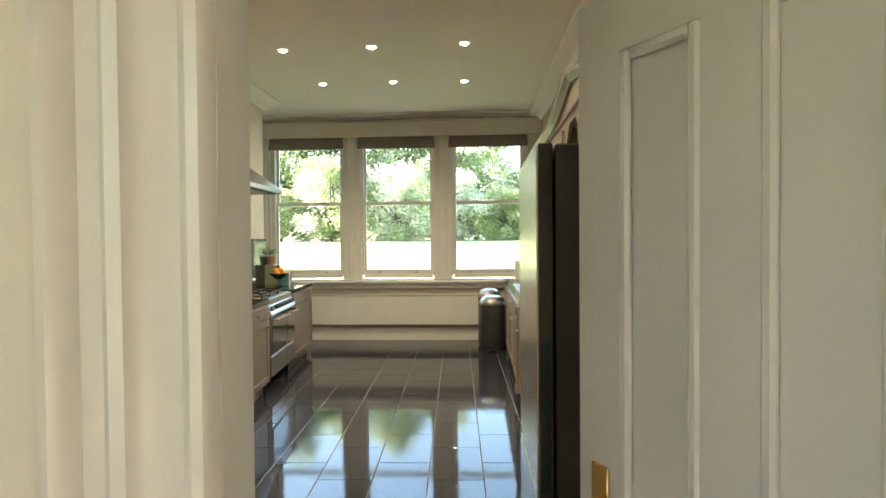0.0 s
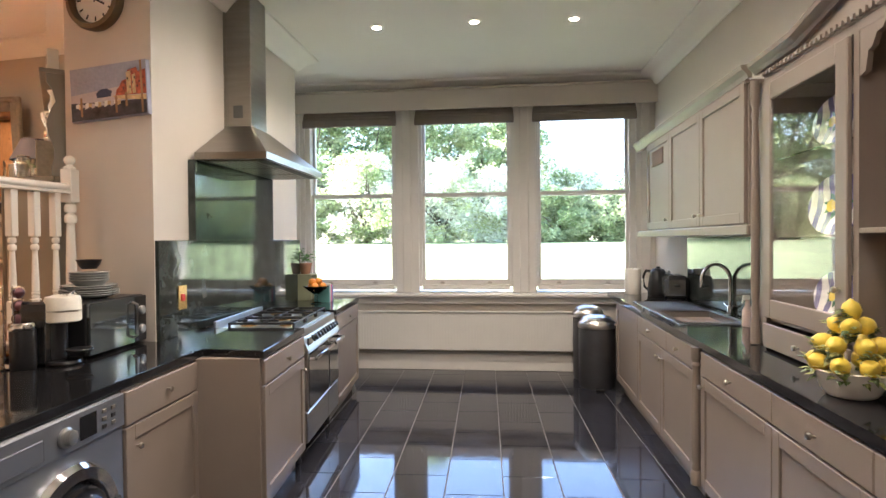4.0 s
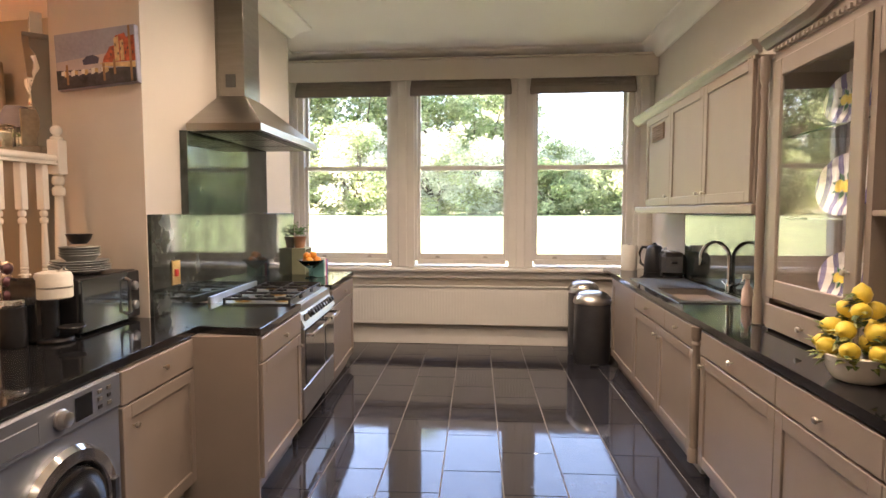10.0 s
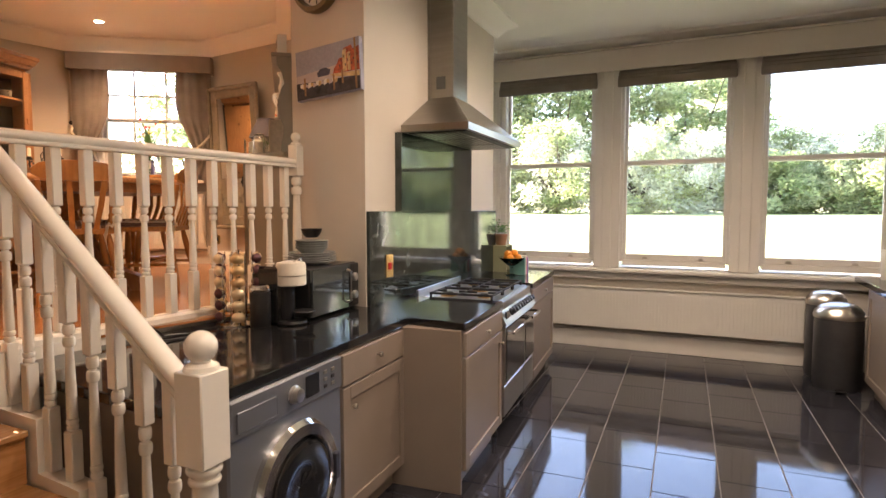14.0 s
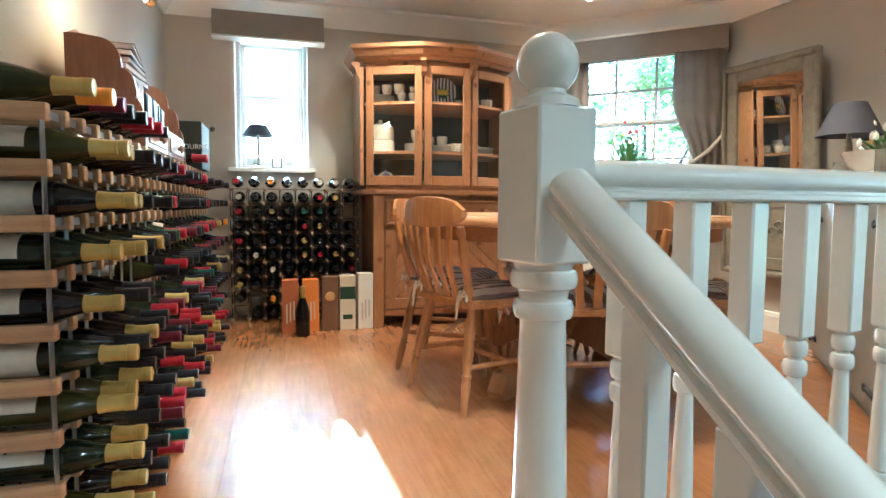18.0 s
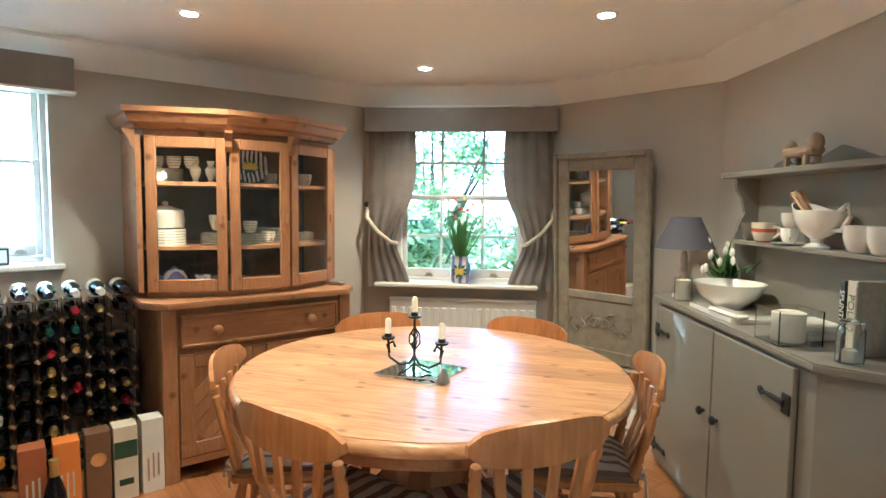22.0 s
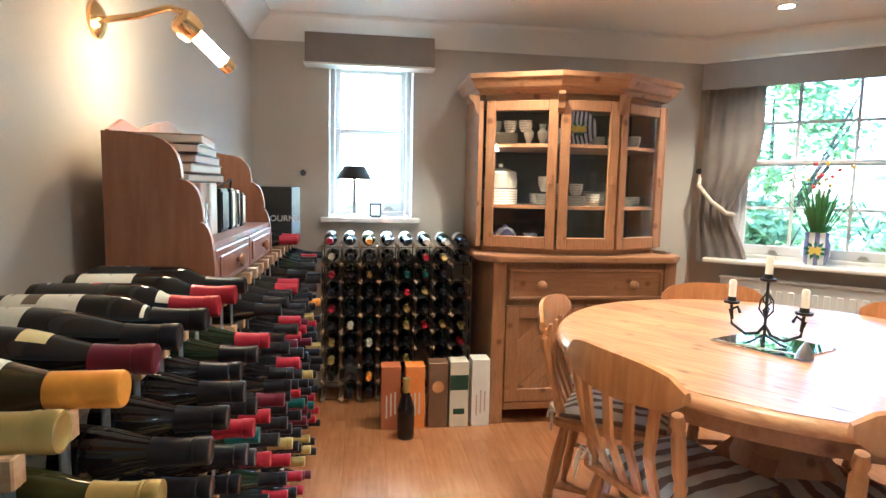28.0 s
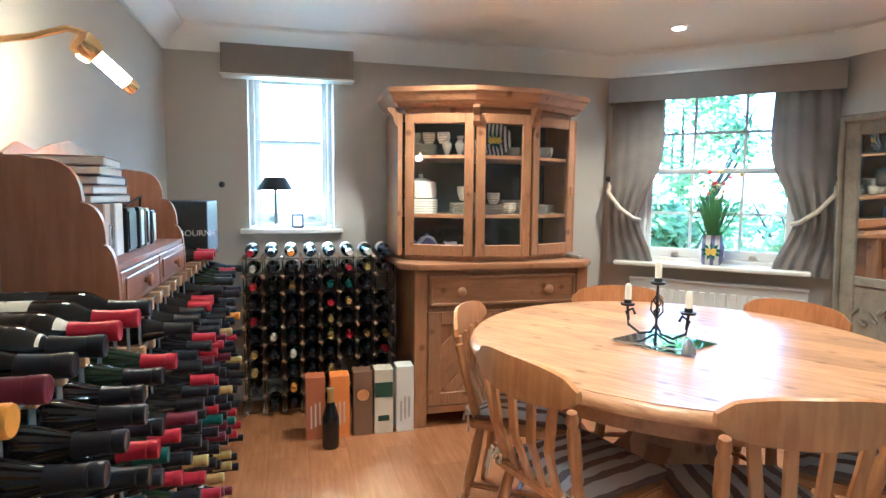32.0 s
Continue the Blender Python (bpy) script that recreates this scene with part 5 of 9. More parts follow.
for k in range(10):
    x, z = 0.105 + 0.0155 * k, (0.0, 0.025, 0.05)[k % 3]
    flat("print_window", t, [(x, z), (x + 0.006, z), (x + 0.006, z + 0.014), (x, z + 0.014)], -0.0345, PDARK)
flat("print_island", t, [(-0.075, -0.03), (-0.08, -0.005), (-0.05, 0.015), (-0.01, 0.018), (0.03, 0.0), (0.02, -0.03)], -0.0335, mat("print_dark_trees", (0.05, 0.055, 0.10), 0.6, var=0.5))
flat("print_water", t, [(-0.258, -0.151), (0.258, -0.151), (0.258, -0.07), (0.0, -0.06), (-0.258, -0.045)], -0.0335, PDARK)
flat("print_quay", t, [(0.03, -0.03), (0.258, -0.045), (0.258, -0.075), (0.06, -0.05)], -0.0345, BUFF)
for k in range(14):
    x = -0.225 + k * 0.022
    flat("print_boat", t, [(x, -0.075 - 0.012 * (k % 2)), (x + 0.024, -0.08), (x + 0.026, -0.05 - 0.008 * (k % 3)), (x + 0.002, -0.055)], -0.035, (PAPER, BUFF, bpy.data.materials["print_dusk"])[k % 3])
for x, z0, z1 in ((-0.19, -0.13, -0.02), (0.05, -0.13, -0.035), (0.12, -0.10, -0.02), (0.225, -0.145, 0.15)):
    flat("print_post", t, [(x, z0), (x + 0.014, z0), (x + 0.014, z1), (x, z1)], -0.0365, PWOOD)

# microwave
t = thing("microwave", pose(-2.645, 4.468, 0.921, 0, 0, 94), "black microwave oven with a steel handle on the worktop", "microwave")
f = shape()
box(f, 0, 0.50, 0.012, 0.36, 0.012, 0.275, 0.006)
part("body", f, BLACK, t)
f = shape()
box(f, 0.002, 0.385, -0.008, 0.0115, 0.016, 0.27, 0.004)
part("door", f, mat("mirrored_door_glass", (0.16, 0.18, 0.18), 0.07, 0.85, var=0.1), t)
f = shape()
box(f, 0.387, 0.498, -0.008, 0.0115, 0.016, 0.27, 0.004)
cp = part("control_panel", f, BLACK, t)
for z in (0.085, 0.19):
    part("dial", lathe(shape(), [(0.026, 0), (0.026, -0.012), (0.02, -0.018), (0.002, -0.018)], 16, axis="y"), STEEL, cp, m=pose(0.442, -0.0085, z), smooth=True)
f = shape()
tube(f, [(0.36, -0.009, 0.05), (0.36, -0.035, 0.06), (0.36, -0.035, 0.23), (0.36, -0.009, 0.24)], 0.009, 8)
part("handle", f, STEEL, t, smooth=True)
for x in (0.04, 0.46):
    for y in (0.05, 0.32):
        part("foot", lathe(shape(), [(0.014, 0), (0.014, 0.0125)], 10, m=Matrix.Translation((x, y, 0))), BLACK, t)
GREYP = mat("grey_stoneware", (0.20, 0.21, 0.20), 0.35, var=0.2, scale=20, coat=0.3)
for k, (r, n, z) in enumerate(((0.14, 3, 0.0), (0.135, 2, 0.036), (0.095, 4, 0.062))):
    for i in range(n):
        f = lathe(shape(), [(0.001, 0.003), (r * 0.55, 0.003), (r * 0.62, 0.0), (r * 0.66, 0.006), (r, 0.022 if k < 2 else 0.035), (r * 0.985, 0.025 if k < 2 else 0.038), (r * 0.64, 0.010)], 28, cap=False)
        tagged(part("plate" if k < 2 else "bowl", f, GREYP, m=pose(-2.815, 4.70, 1.198 + z + i * (0.011 if k < 2 else 0.013)), smooth=True), "grey stoneware plate stacked on the microwave" if k < 2 else "grey stoneware bowl stacked on the plates", "plate" if k < 2 else "bowl", "stacked crockery")
f = lathe(shape(), [(0.001, 0.004), (0.035, 0.0), (0.05, 0.02), (0.062, 0.05), (0.058, 0.05), (0.045, 0.02), (0.03, 0.008)], 22, cap=False)
tagged(part("bowl", f, BLACK, m=pose(-2.815, 4.70, 1.352), smooth=True), "small black bowl on top of the crockery stack", "bowl")

t = thing("coffee_machine", pose(-2.70, 4.375, 0.921, 0, 0, 12), "black pod coffee machine with a cream round head", "coffee machine")
f = lathe(shape(), [(0.075, 0), (0.08, 0.008), (0.075, 0.02), (0.06, 0.022)], 24)
part("base", f, BLACK, t, smooth=True)
f = shape()
box(f, -0.19, -0.03, -0.065, 0.065, 0.0, 0.30, 0.012)
part("water_tank", f, DARKGLASS, t)
f = lathe(shape(), [(0.045, 0.02), (0.05, 0.05), (0.052, 0.21)], 20, m=Matrix.Translation((-0.035, 0, 0)))
part("column", f, BLACK, t, smooth=True)
f = lathe(shape(), [(0.07, 0.20), (0.077, 0.205), (0.077, 0.30), (0.07, 0.318), (0.04, 0.325)], 28)
part("head", f, mat("cream_plastic", (0.78, 0.74, 0.64), 0.3), t, "cream rounded brewing head", smooth=True)
f = lathe(shape(), [(0.074, 0.248), (0.0782, 0.25), (0.0782, 0.256), (0.074, 0.258)], 28)
part("seam_ring", f, NICKEL, t)
f = shape()
tube(f, [(0.04, -0.04, 0.328), (0.05, 0, 0.345), (0.04, 0.04, 0.328)], 0.006, 8)
part("lever", f, CHROME, t, smooth=True)
f = lathe(shape(), [(0.055, 0.062), (0.058, 0.068), (0.055, 0.072)], 18, m=Matrix.Translation((0.07, 0, 0)))
part("cup_tray", f, BLACK, t, smooth=True)
f = lathe(shape(), [(0.05, 0), (0.052, 0.01), (0.052, 0.17), (0.05, 0.178)], 20)
t = thing("canister", pose(-2.80, 4.255, 0.921), "black ribbed canister with a chrome lid", "canister")
part("body", f, BLACK, t, smooth=True)
part("lid", lathe(shape(), [(0.053, 0.178), (0.055, 0.182), (0.055, 0.205), (0.05, 0.212), (0.01, 0.214)], 20), CHROME, t, smooth=True)
t = thing("pod_carousel", pose(-2.955, 4.27, 0.921) @ Matrix.Diagonal((1.3, 1.3, 1.05, 1)), "chrome wire coffee pod carousel full of pods", "pod holder")
f = lathe(shape(), [(0.09, 0), (0.09, 0.006), (0.02, 0.012), (0.006, 0.02), (0.006, 0.36), (0.012, 0.365)], 20)
part("stem", f, CHROME, t, smooth=True)
POD = [mat("pod_gold", (0.62, 0.42, 0.22), 0.3, 0.6), mat("pod_dark", (0.10, 0.04, 0.045), 0.3, 0.6), mat("pod_cream", (0.70, 0.55, 0.36), 0.3, 0.5)]
for c in range(6):
    a = radians(60 * c + 12)
    f = shape()
    for s in (-0.026, 0.026):
        x, y = math.cos(a) * 0.075 - math.sin(a) * s, math.sin(a) * 0.075 + math.cos(a) * s
        tube(f, [(x, y, 0.012), (x * 1.06, y * 1.06, 0.2), (x, y, 0.35)], 0.0025, 6)
    part("wire_rack", f, CHROME, t)
    for k in range(6):
        f = lathe(shape(), [(0.002, -0.014), (0.018, -0.012), (0.024, 0.004), (0.026, 0.006), (0.02, 0.014), (0.008, 0.02)], 12, axis="x")
        part("pod", f, POD[(c + (k // 3)) % 3], t, m=pose(math.cos(a) * 0.078, math.sin(a) * 0.078, 0.045 + k * 0.056, 0, 0, 60 * c + 12), smooth=True)
f = shape()
tube(f, [(-2.98, 3.96, 0.924), (-3.02, 3.86, 0.93), (-3.0, 3.78, 0.99), (-2.95, 3.74, 0.935), (-2.93, 3.82, 0.926), (-2.9, 3.92, 0.924)], 0.006, 6)
tagged(part("power_cable", f, BLACK, smooth=True), "black power cable coiled on the worktop", "cable")

# ---- sink side ----
t = thing("sink", pose(0, 0, 0.9205), "stainless steel inset sink with drainer", "sink")
SINKST = mat("sink_steel", (0.34, 0.335, 0.32), 0.33, 1.0, var=0.12, scale=5, bump=0.05, bscale=120, stretch=(1, 10, 1))
f = shape()
for a in ((0.50, 0.97, 5.78, BY0 + 0.004), (0.50, 0.97, BY1 - 0.004, 7.17), (0.50, BX0 + 0.004, BY0 + 0.004, BY1 - 0.004), (BX1 - 0.004, 0.97, BY0 + 0.004, BY1 - 0.004)):
    box(f, *a, 0, 0.006, 0.002)
part("rim", f, SINKST, t)
f = shape()
for k in range(9):
    box(f, 0.54 + k * 0.045, 0.55 + k * 0.045, 6.6, 7.1, 0.0062, 0.0082, 0.0008)
part("drainer_ribs", f, SINKST, t)
f = shape()
x0, x1, y0, y1 = BX0 + 0.002, BX1 - 0.002, BY0 + 0.002, BY1 - 0.002
for a in ((x0, x0 + 0.003, y0, y1), (x1 - 0.003, x1, y0, y1), (x0, x1, y0, y0 + 0.003), (x0, x1, y1 - 0.003, y1)):
    box(f, *a, -0.17, -0.001)
box(f, x0, x1, y0, y1, -0.175, -0.1705)
part("bowl", f, SINKST, t)
t = thing("tap", pose(1.0, 6.28, 0.9265), "tall chrome swan-neck kitchen tap", "tap")
part("base", lathe(shape(), [(0.03, 0), (0.03, 0.008), (0.022, 0.015), (0.02, 0.06), (0.016, 0.07)], 16), CHROME, t, smooth=True)
f = tube(shape(), [(0, 0, 0.06), (0, 0, 0.25)] + [(-0.10 + 0.10 * math.cos(a), 0, 0.25 + 0.115 * math.sin(a)) for a in [radians(q) for q in range(0, 181, 15)]] + [(-0.2, 0, 0.2)], 0.013, 10)
part("spout", f, CHROME, t, smooth=True)
for s in (-1, 1):
    part("lever", tube(shape(), [(0, 0, 0.05), (0, s * 0.05, 0.055), (-0.01, s * 0.09, 0.075)], 0.008, 8), CHROME, t, smooth=True)
t = thing("kettle", pose(0.87, 7.78, 0.921, 0, 0, 140) @ Matrix.Diagonal((1.15, 1.15, 1.15, 1)), "black and steel electric kettle", "kettle")
part("body", lathe(shape(), [(0.085, 0), (0.088, 0.02), (0.082, 0.1), (0.066, 0.2), (0.05, 0.225), (0.02, 0.235), (0.012, 0.25)], 22), BLACK, t, smooth=True)
part("handle", tube(shape(), [(0.06, 0, 0.205), (0.11, 0, 0.21), (0.135, 0, 0.16), (0.125, 0, 0.07), (0.085, 0, 0.04)], 0.012, 8), BLACK, t, smooth=True)
part("spout", tube(shape(), [(-0.06, 0, 0.16), (-0.09, 0, 0.20), (-0.10, 0, 0.215)], 0.02, 8, r2=0.012), STEEL, t, smooth=True)
t = thing("toaster", pose(0.92, 7.38, 0.921, 0, 0, 80) @ Matrix.Diagonal((1.15, 1.15, 1.2, 1)), "polished steel two-slice toaster", "toaster")
f = shape()
box(f, -0.16, 0.16, -0.09, 0.09, 0.012, 0.19, 0.03)
part("body", f, mat("toaster_dark_steel", (0.20, 0.20, 0.20), 0.2, 0.9, var=0.1), t)
for y in (-0.03, 0.03):
    f = shape()
    box(f, -0.12, 0.12, y - 0.012, y + 0.012, 0.1902, 0.193)
    part("slot", f, BLACK, t)
f = shape()
box(f, -0.185, -0.1605, -0.02, 0.02, 0.11, 0.125, 0.003)
part("lever", f, BLACK, t)
for sx in (-1, 1):
    f = shape()
    box(f, sx * 0.12 - 0.02, sx * 0.12 + 0.02, -0.07, 0.07, 0, 0.0125)
    part("foot", f, BLACK, t)
t = thing("kitchen_roll", pose(0.66, 7.93, 0.921), "white kitchen roll standing on the worktop end", "paper roll")
part("roll", lathe(shape(), [(0.078, 0), (0.08, 0.004), (0.08, 0.25), (0.076, 0.255), (0.02, 0.255)], 24), PAPER, t, smooth=True)
part("stand", lathe(shape(), [(0.012, 0.2555), (0.012, 0.262), (0.005, 0.264)], 10), CHROME, t, smooth=True)
for nm, x, y, h, c, lab in (("soap_bottle", 0.90, 5.72, 0.17, (0.55, 0.42, 0.36), "clear pink washing-up liquid bottle"), ("spray_bottle", 0.99, 5.62, 0.2, (0.7, 0.68, 0.62), "white spray bottle with a red trigger")):
    t = thing(nm, pose(x, y, 0.9215), lab, "bottle")
    part("body", lathe(shape(), [(0.03, 0), (0.034, 0.01), (0.032, h * 0.6), (0.014, h * 0.8), (0.013, h)], 16), mat(nm + "_plastic", c, 0.25), t, smooth=True)
    f = shape()
    box(f, -0.03, 0.012, -0.01, 0.01, h + 0.0005, h + 0.03, 0.004)
    tube(f, [(-0.025, 0, h + 0.01), (-0.035, 0, h - 0.02)], 0.004, 6)
    part("cap", f, mat(nm + "_cap", (0.55, 0.04, 0.03) if "spray" in nm else (0.8, 0.78, 0.7), 0.3), t)


def blob_leaf(bm, p, d, ln, w, up=Vector((0, 0, 1)), mi=0):
    d = Vector(d).normalized()
    s = d.cross(up).normalized() if abs(d.dot(up)) < 0.98 else Vector((1, 0, 0))
    n = s.cross(d)
    p = Vector(p)
    q = [p, p + d * ln * 0.45 + s * w * 0.5 + n * ln * 0.05, p + d * ln - n * ln * 0.1, p + d * ln * 0.45 - s * w * 0.5 + n * ln * 0.05, p + d * ln * 0.5 + n * ln * 0.12]
    v = [bm.verts.new(x) for x in q]
    for a, b, c in ((0, 1, 4), (1, 2, 4), (2, 3, 4), (3, 0, 4)):
        bm.faces.new((v[a], v[b], v[c])).material_index = mi


t = thing("lemon_centrepiece", pose(0.60, 4.07, 0.9215) @ Matrix.Diagonal((1.1, 1.1, 1.12, 1)), "ceramic pyramid of lemons in a white basket bowl", "ornament")
f = lathe(shape(), [(0.065, 0), (0.075, 0.006), (0.085, 0.02), (0.105, 0.06), (0.118, 0.085), (0.112, 0.088), (0.09, 0.05), (0.02, 0.04)], 36, cap=False)
for v in f.verts:
    a = math.atan2(v.co.y, v.co.x)
    k = 1 + 0.02 * math.sin(a * 18) * math.sin(v.co.z * 220)
    v.co.x, v.co.y = v.co.x * k, v.co.y * k
part("basket_bowl", f, PORC, t, smooth=True)
rng = random.Random(4)
spots = []
for ring, (r, z, n) in enumerate(((0.100, 0.105, 8), (0.076, 0.165, 6), (0.042, 0.222, 3), (0.0, 0.272, 1))):
    for k in range(n):
        a = 2 * math.pi * (k + 0.5 * ring) / n
        spots.append((math.cos(a) * r, math.sin(a) * r, z, a))
for x, y, z, a in spots:
    f = lathe(shape(), [(0.002, -0.037), (0.009, -0.034), (0.022, -0.022), (0.0275, 0.0), (0.022, 0.022), (0.009, 0.034), (0.006, 0.038), (0.001, 0.041)], 14, axis="x")
    part("lemon", f, LEMON, t, m=Matrix.Translation((x, y, z)) @ Matrix.Rotation(a + rng.uniform(-0.3, 0.3), 4, "Z") @ Matrix.Rotation(rng.uniform(-0.5, 0.1) if z < 0.26 else -1.5, 4, "Y") @ Matrix.Diagonal((0.92, 1.08, 1.08, 1)), smooth=True)
for paint in (mat("variegated_leaf", (0.30, 0.31, 0.09), 0.45, var=0.5, scale=40), mat("glazed_olive_leaf", (0.09, 0.13, 0.03), 0.45, var=0.3, scale=40)):
    f = shape()
    for k in range(190):
        x, y, z, a = rng.choice(spots)
        a += rng.uniform(-0.5, 0.5)
        q = rng.uniform(0.78, 1.0)
        blob_leaf(f, (x * q + rng.uniform(-0.015, 0.015), y * q + rng.uniform(-0.015, 0.015), z + rng.uniform(-0.045, 0.0)), (math.cos(a), math.sin(a), rng.uniform(-0.6, 0.7)), rng.uniform(0.035, 0.055), 0.024)
    part("leaves", f, paint, t)


def lemon_motif(parent, s, y, lemons=3, m=None):
    """Painted lemons with leaves on a glazed piece, in raised enamel."""
    rng = random.Random(int(s * 1000))
    f = shape()
    for k in range(9):
        a = radians(40 * k + 10)
        x, z = math.cos(a) * s * 0.55, math.sin(a) * s * 0.5
        q = [(x + math.cos(a + b) * s * c, z + math.sin(a + b) * s * c) for b, c in ((3.14, 0.3), (1.4, 0.14), (0, 0.34), (-1.4, 0.14))]
        prism(f, q, y - 0.0016, y - 0.0004, m=PXZ)
    part("painted_leaves", f, LEAF2, parent, m=m)
    for k in range(lemons):
        f = shape()
        x = (k - (lemons - 1) / 2) * s * 0.42
        q = [(x + math.cos(radians(b)) * s * 0.24, -s * 0.05 + math.sin(radians(b)) * s * 0.34) for b in range(0, 360, 30)]
        prism(f, q, y - 0.003 - 0.0004 * k, y - 0.0017, m=PXZ)
        part("painted_lemon", f, LEMON, parent, m=m)


def charger(m, r, label, glaze=STRIPE):
    t = thing("striped_plate", m, label, "plate", "striped lemon plates")
    f = lathe(shape(), [(0.001, 0.0), (r * 0.5, -0.002), (r * 0.62, -0.006), (r * 0.7, -0.014), (r, -0.026), (r, -0.020), (r * 0.68, -0.004), (r * 0.4, 0.008), (0.001, 0.008)], 40, axis="y", cap=False)
    part("dish", f, glaze, t, smooth=True)
    lemon_motif(t, r * 0.62, -0.007)
    return t


DRS = rw(5.17, 0.70)
charger(DRS @ pose(1.175, 0.205, 1.284) @ pose(0, 0, 0, 0, 0, 24) @ pose(0, 0, 0, -14, 0, 0), 0.205, "large blue striped plate painted with lemons in the niche")
for x in (0.56, 1.9):
    for z, r in ((1.20, 0.125), (1.64, 0.15), (2.04, 0.125)):
        charger(DRS @ pose(1.735 if x > 1 else 0.37, 0.255, z + 0.005 if z < 1.3 else z) @ pose(0, 0, 0, 0, 0, 20) @ pose(0, 0, 0, -12, 0, 0), r if z > 1.3 else 0.118, "blue striped plate painted with lemons behind glass")
t = thing("flower_jug", DRS @ pose(1.25, 0.17, 1.5225), "round blue striped lemon vase with dried flowers", "vase")
f = lathe(shape(), [(0.045, 0), (0.06, 0.008), (0.092, 0.05), (0.10, 0.09), (0.085, 0.135), (0.05, 0.165), (0.045, 0.185), (0.058, 0.2), (0.052, 0.2), (0.04, 0.18)], 30, cap=False)
part("vase", f, STRIPE, t, smooth=True)
lemon_motif(t, 0.075, -0.099, 2, m=pose(0, 0, 0.10, 0, 0, 38))
DRY = [mat("dried_brown", (0.14, 0.055, 0.02), 0.85, var=0.4, scale=20), mat("dried_olive", (0.11, 0.075, 0.03), 0.85, var=0.4, scale=20), mat("dried_orange", (0.50, 0.15, 0.03), 0.6, var=0.3, scale=20)]
rng = random.Random(9)
fs = [shape(), shape()]
for k in range(150):
    a, e = rng.uniform(0, 6.28), rng.uniform(0.1, 1.6)
    ln = rng.uniform(0.15, 0.29)
    d = Vector((math.cos(a) * math.sin(e), math.sin(a) * math.sin(e) * 0.6, math.cos(e)))
    p = Vector((0, 0, 0.19))
    tube(fs[k % 2], [p, p + d * ln * 0.5 + Vector((0, 0, 0.02)), p + d * ln], 0.002, 4)
    for q in range(9):
        pp = p + d * ln * rng.uniform(0.5, 1.05)
        blob_leaf(fs[k % 2], pp, (rng.uniform(-1, 1), rng.uniform(-1, 1), rng.uniform(-0.5, 1)), rng.uniform(0.025, 0.05), 0.02)
part("dried_leaves", fs[0], DRY[0], t)
part("dried_flower_head", fs[1], DRY[1], t)
for k in range(14):
    a, e = rng.uniform(3.3, 6.1), rng.uniform(0.2, 1.4)
    f = ball(shape(), (0, 0, 0), rng.uniform(0.016, 0.03), 2, (1, 1, 0.85))
    part("dried_fruit", f, DRY[2], t, m=pose(math.cos(a) * math.sin(e) * 0.2, math.sin(a) * math.sin(e) * 0.13 - 0.03, 0.2 + math.cos(e) * 0.22), smooth=True)

# bins
BINB = mat("bin_dark_steel", (0.16, 0.16, 0.17), 0.4, 0.85, var=0.1)
for i, (x, y, r, h) in enumerate(((0.275, 7.78, 0.18, 0.60), (0.235, 8.13, 0.155, 0.66))):
    t = thing("pedal_bin", pose(x, y, 0.001), "grey steel pedal bin with a domed silver lid", "bin", "kitchen bins")
    part("body", lathe(shape(), [(r * 0.94, 0), (r * 0.96, 0.02), (r, 0.03), (r, h)], 28), BINB, t, smooth=True)
    part("lid", lathe(shape(), [(r * 1.04, h + 0.0005), (r * 1.05, h + 0.02), (r * 0.98, h + 0.06), (r * 0.75, h + 0.105), (r * 0.4, h + 0.125), (0.002, h + 0.13)], 28), STEEL, t, smooth=True)
    f = shape()
    box(f, -0.04, 0.04, -r - 0.05, -r * 0.93, 0.012, 0.022, 0.003)
    part("pedal", f, BLACK, t)

# end of range run: plant, books, fruit
t = thing("herb_shelf", K @ pose(-0.46, 2.62, 0.921), "small pale green tiered shelf on the worktop", "shelf")
SHW = mat("pale_green_shelf", (0.34, 0.36, 0.22), 0.55, var=0.12)
for y in (-0.12, 0.108):
    f = shape()
    box(f, -0.08, 0.08, y, y + 0.012, 0, 0.25, 0.002)
    part("side_panel", f, SHW, t)
for z in (0.12, 0.237):
    f = shape()
    box(f, -0.078, 0.078, -0.1075, 0.1075, z, z + 0.012)
    part("shelf", f, SHW, t)
for i, c in enumerate(((0.1, 0.16, 0.42), (0.6, 0.08, 0.25), (0.75, 0.72, 0.65), (0.12, 0.32, 0.30))):
    f = shape()
    box(f, 0.0, 0.14, -0.018, 0.018, 0, 0.15 + 0.012 * (i % 3), 0.003)
    tagged(part("cookbook", f, mat(f"book_cloth_{'abcd'[i]}", c, 0.5), m=K @ pose(-0.30, 2.44 - 0.042 * i, 0.9215)), "bright coloured cookbook standing on the worktop", "book", "worktop books")
t = thing("pot_plant", K @ pose(-0.46, 2.6, 1.1705), "leafy green basil plant in a clay pot", "plant")
part("pot", lathe(shape(), [(0.045, 0), (0.06, 0.09), (0.066, 0.09), (0.066, 0.105), (0.055, 0.1)], 18), mat("clay_pot", (0.36, 0.19, 0.11), 0.8), t, smooth=True)
f = shape()
for k in range(120):
    a, e = rng.uniform(0, 6.28), rng.uniform(0, 1.3)
    rad = rng.uniform(0.02, 0.12)
    blob_leaf(f, (math.cos(a) * math.sin(e) * rad, math.sin(a) * math.sin(e) * rad, 0.11 + math.cos(e) * rad * 1.1), (math.cos(a), math.sin(a), rng.uniform(-0.3, 0.5)), 0.045, 0.03)
part("foliage", f, mat("basil_green", (0.08, 0.22, 0.03), 0.5, var=0.3), t)
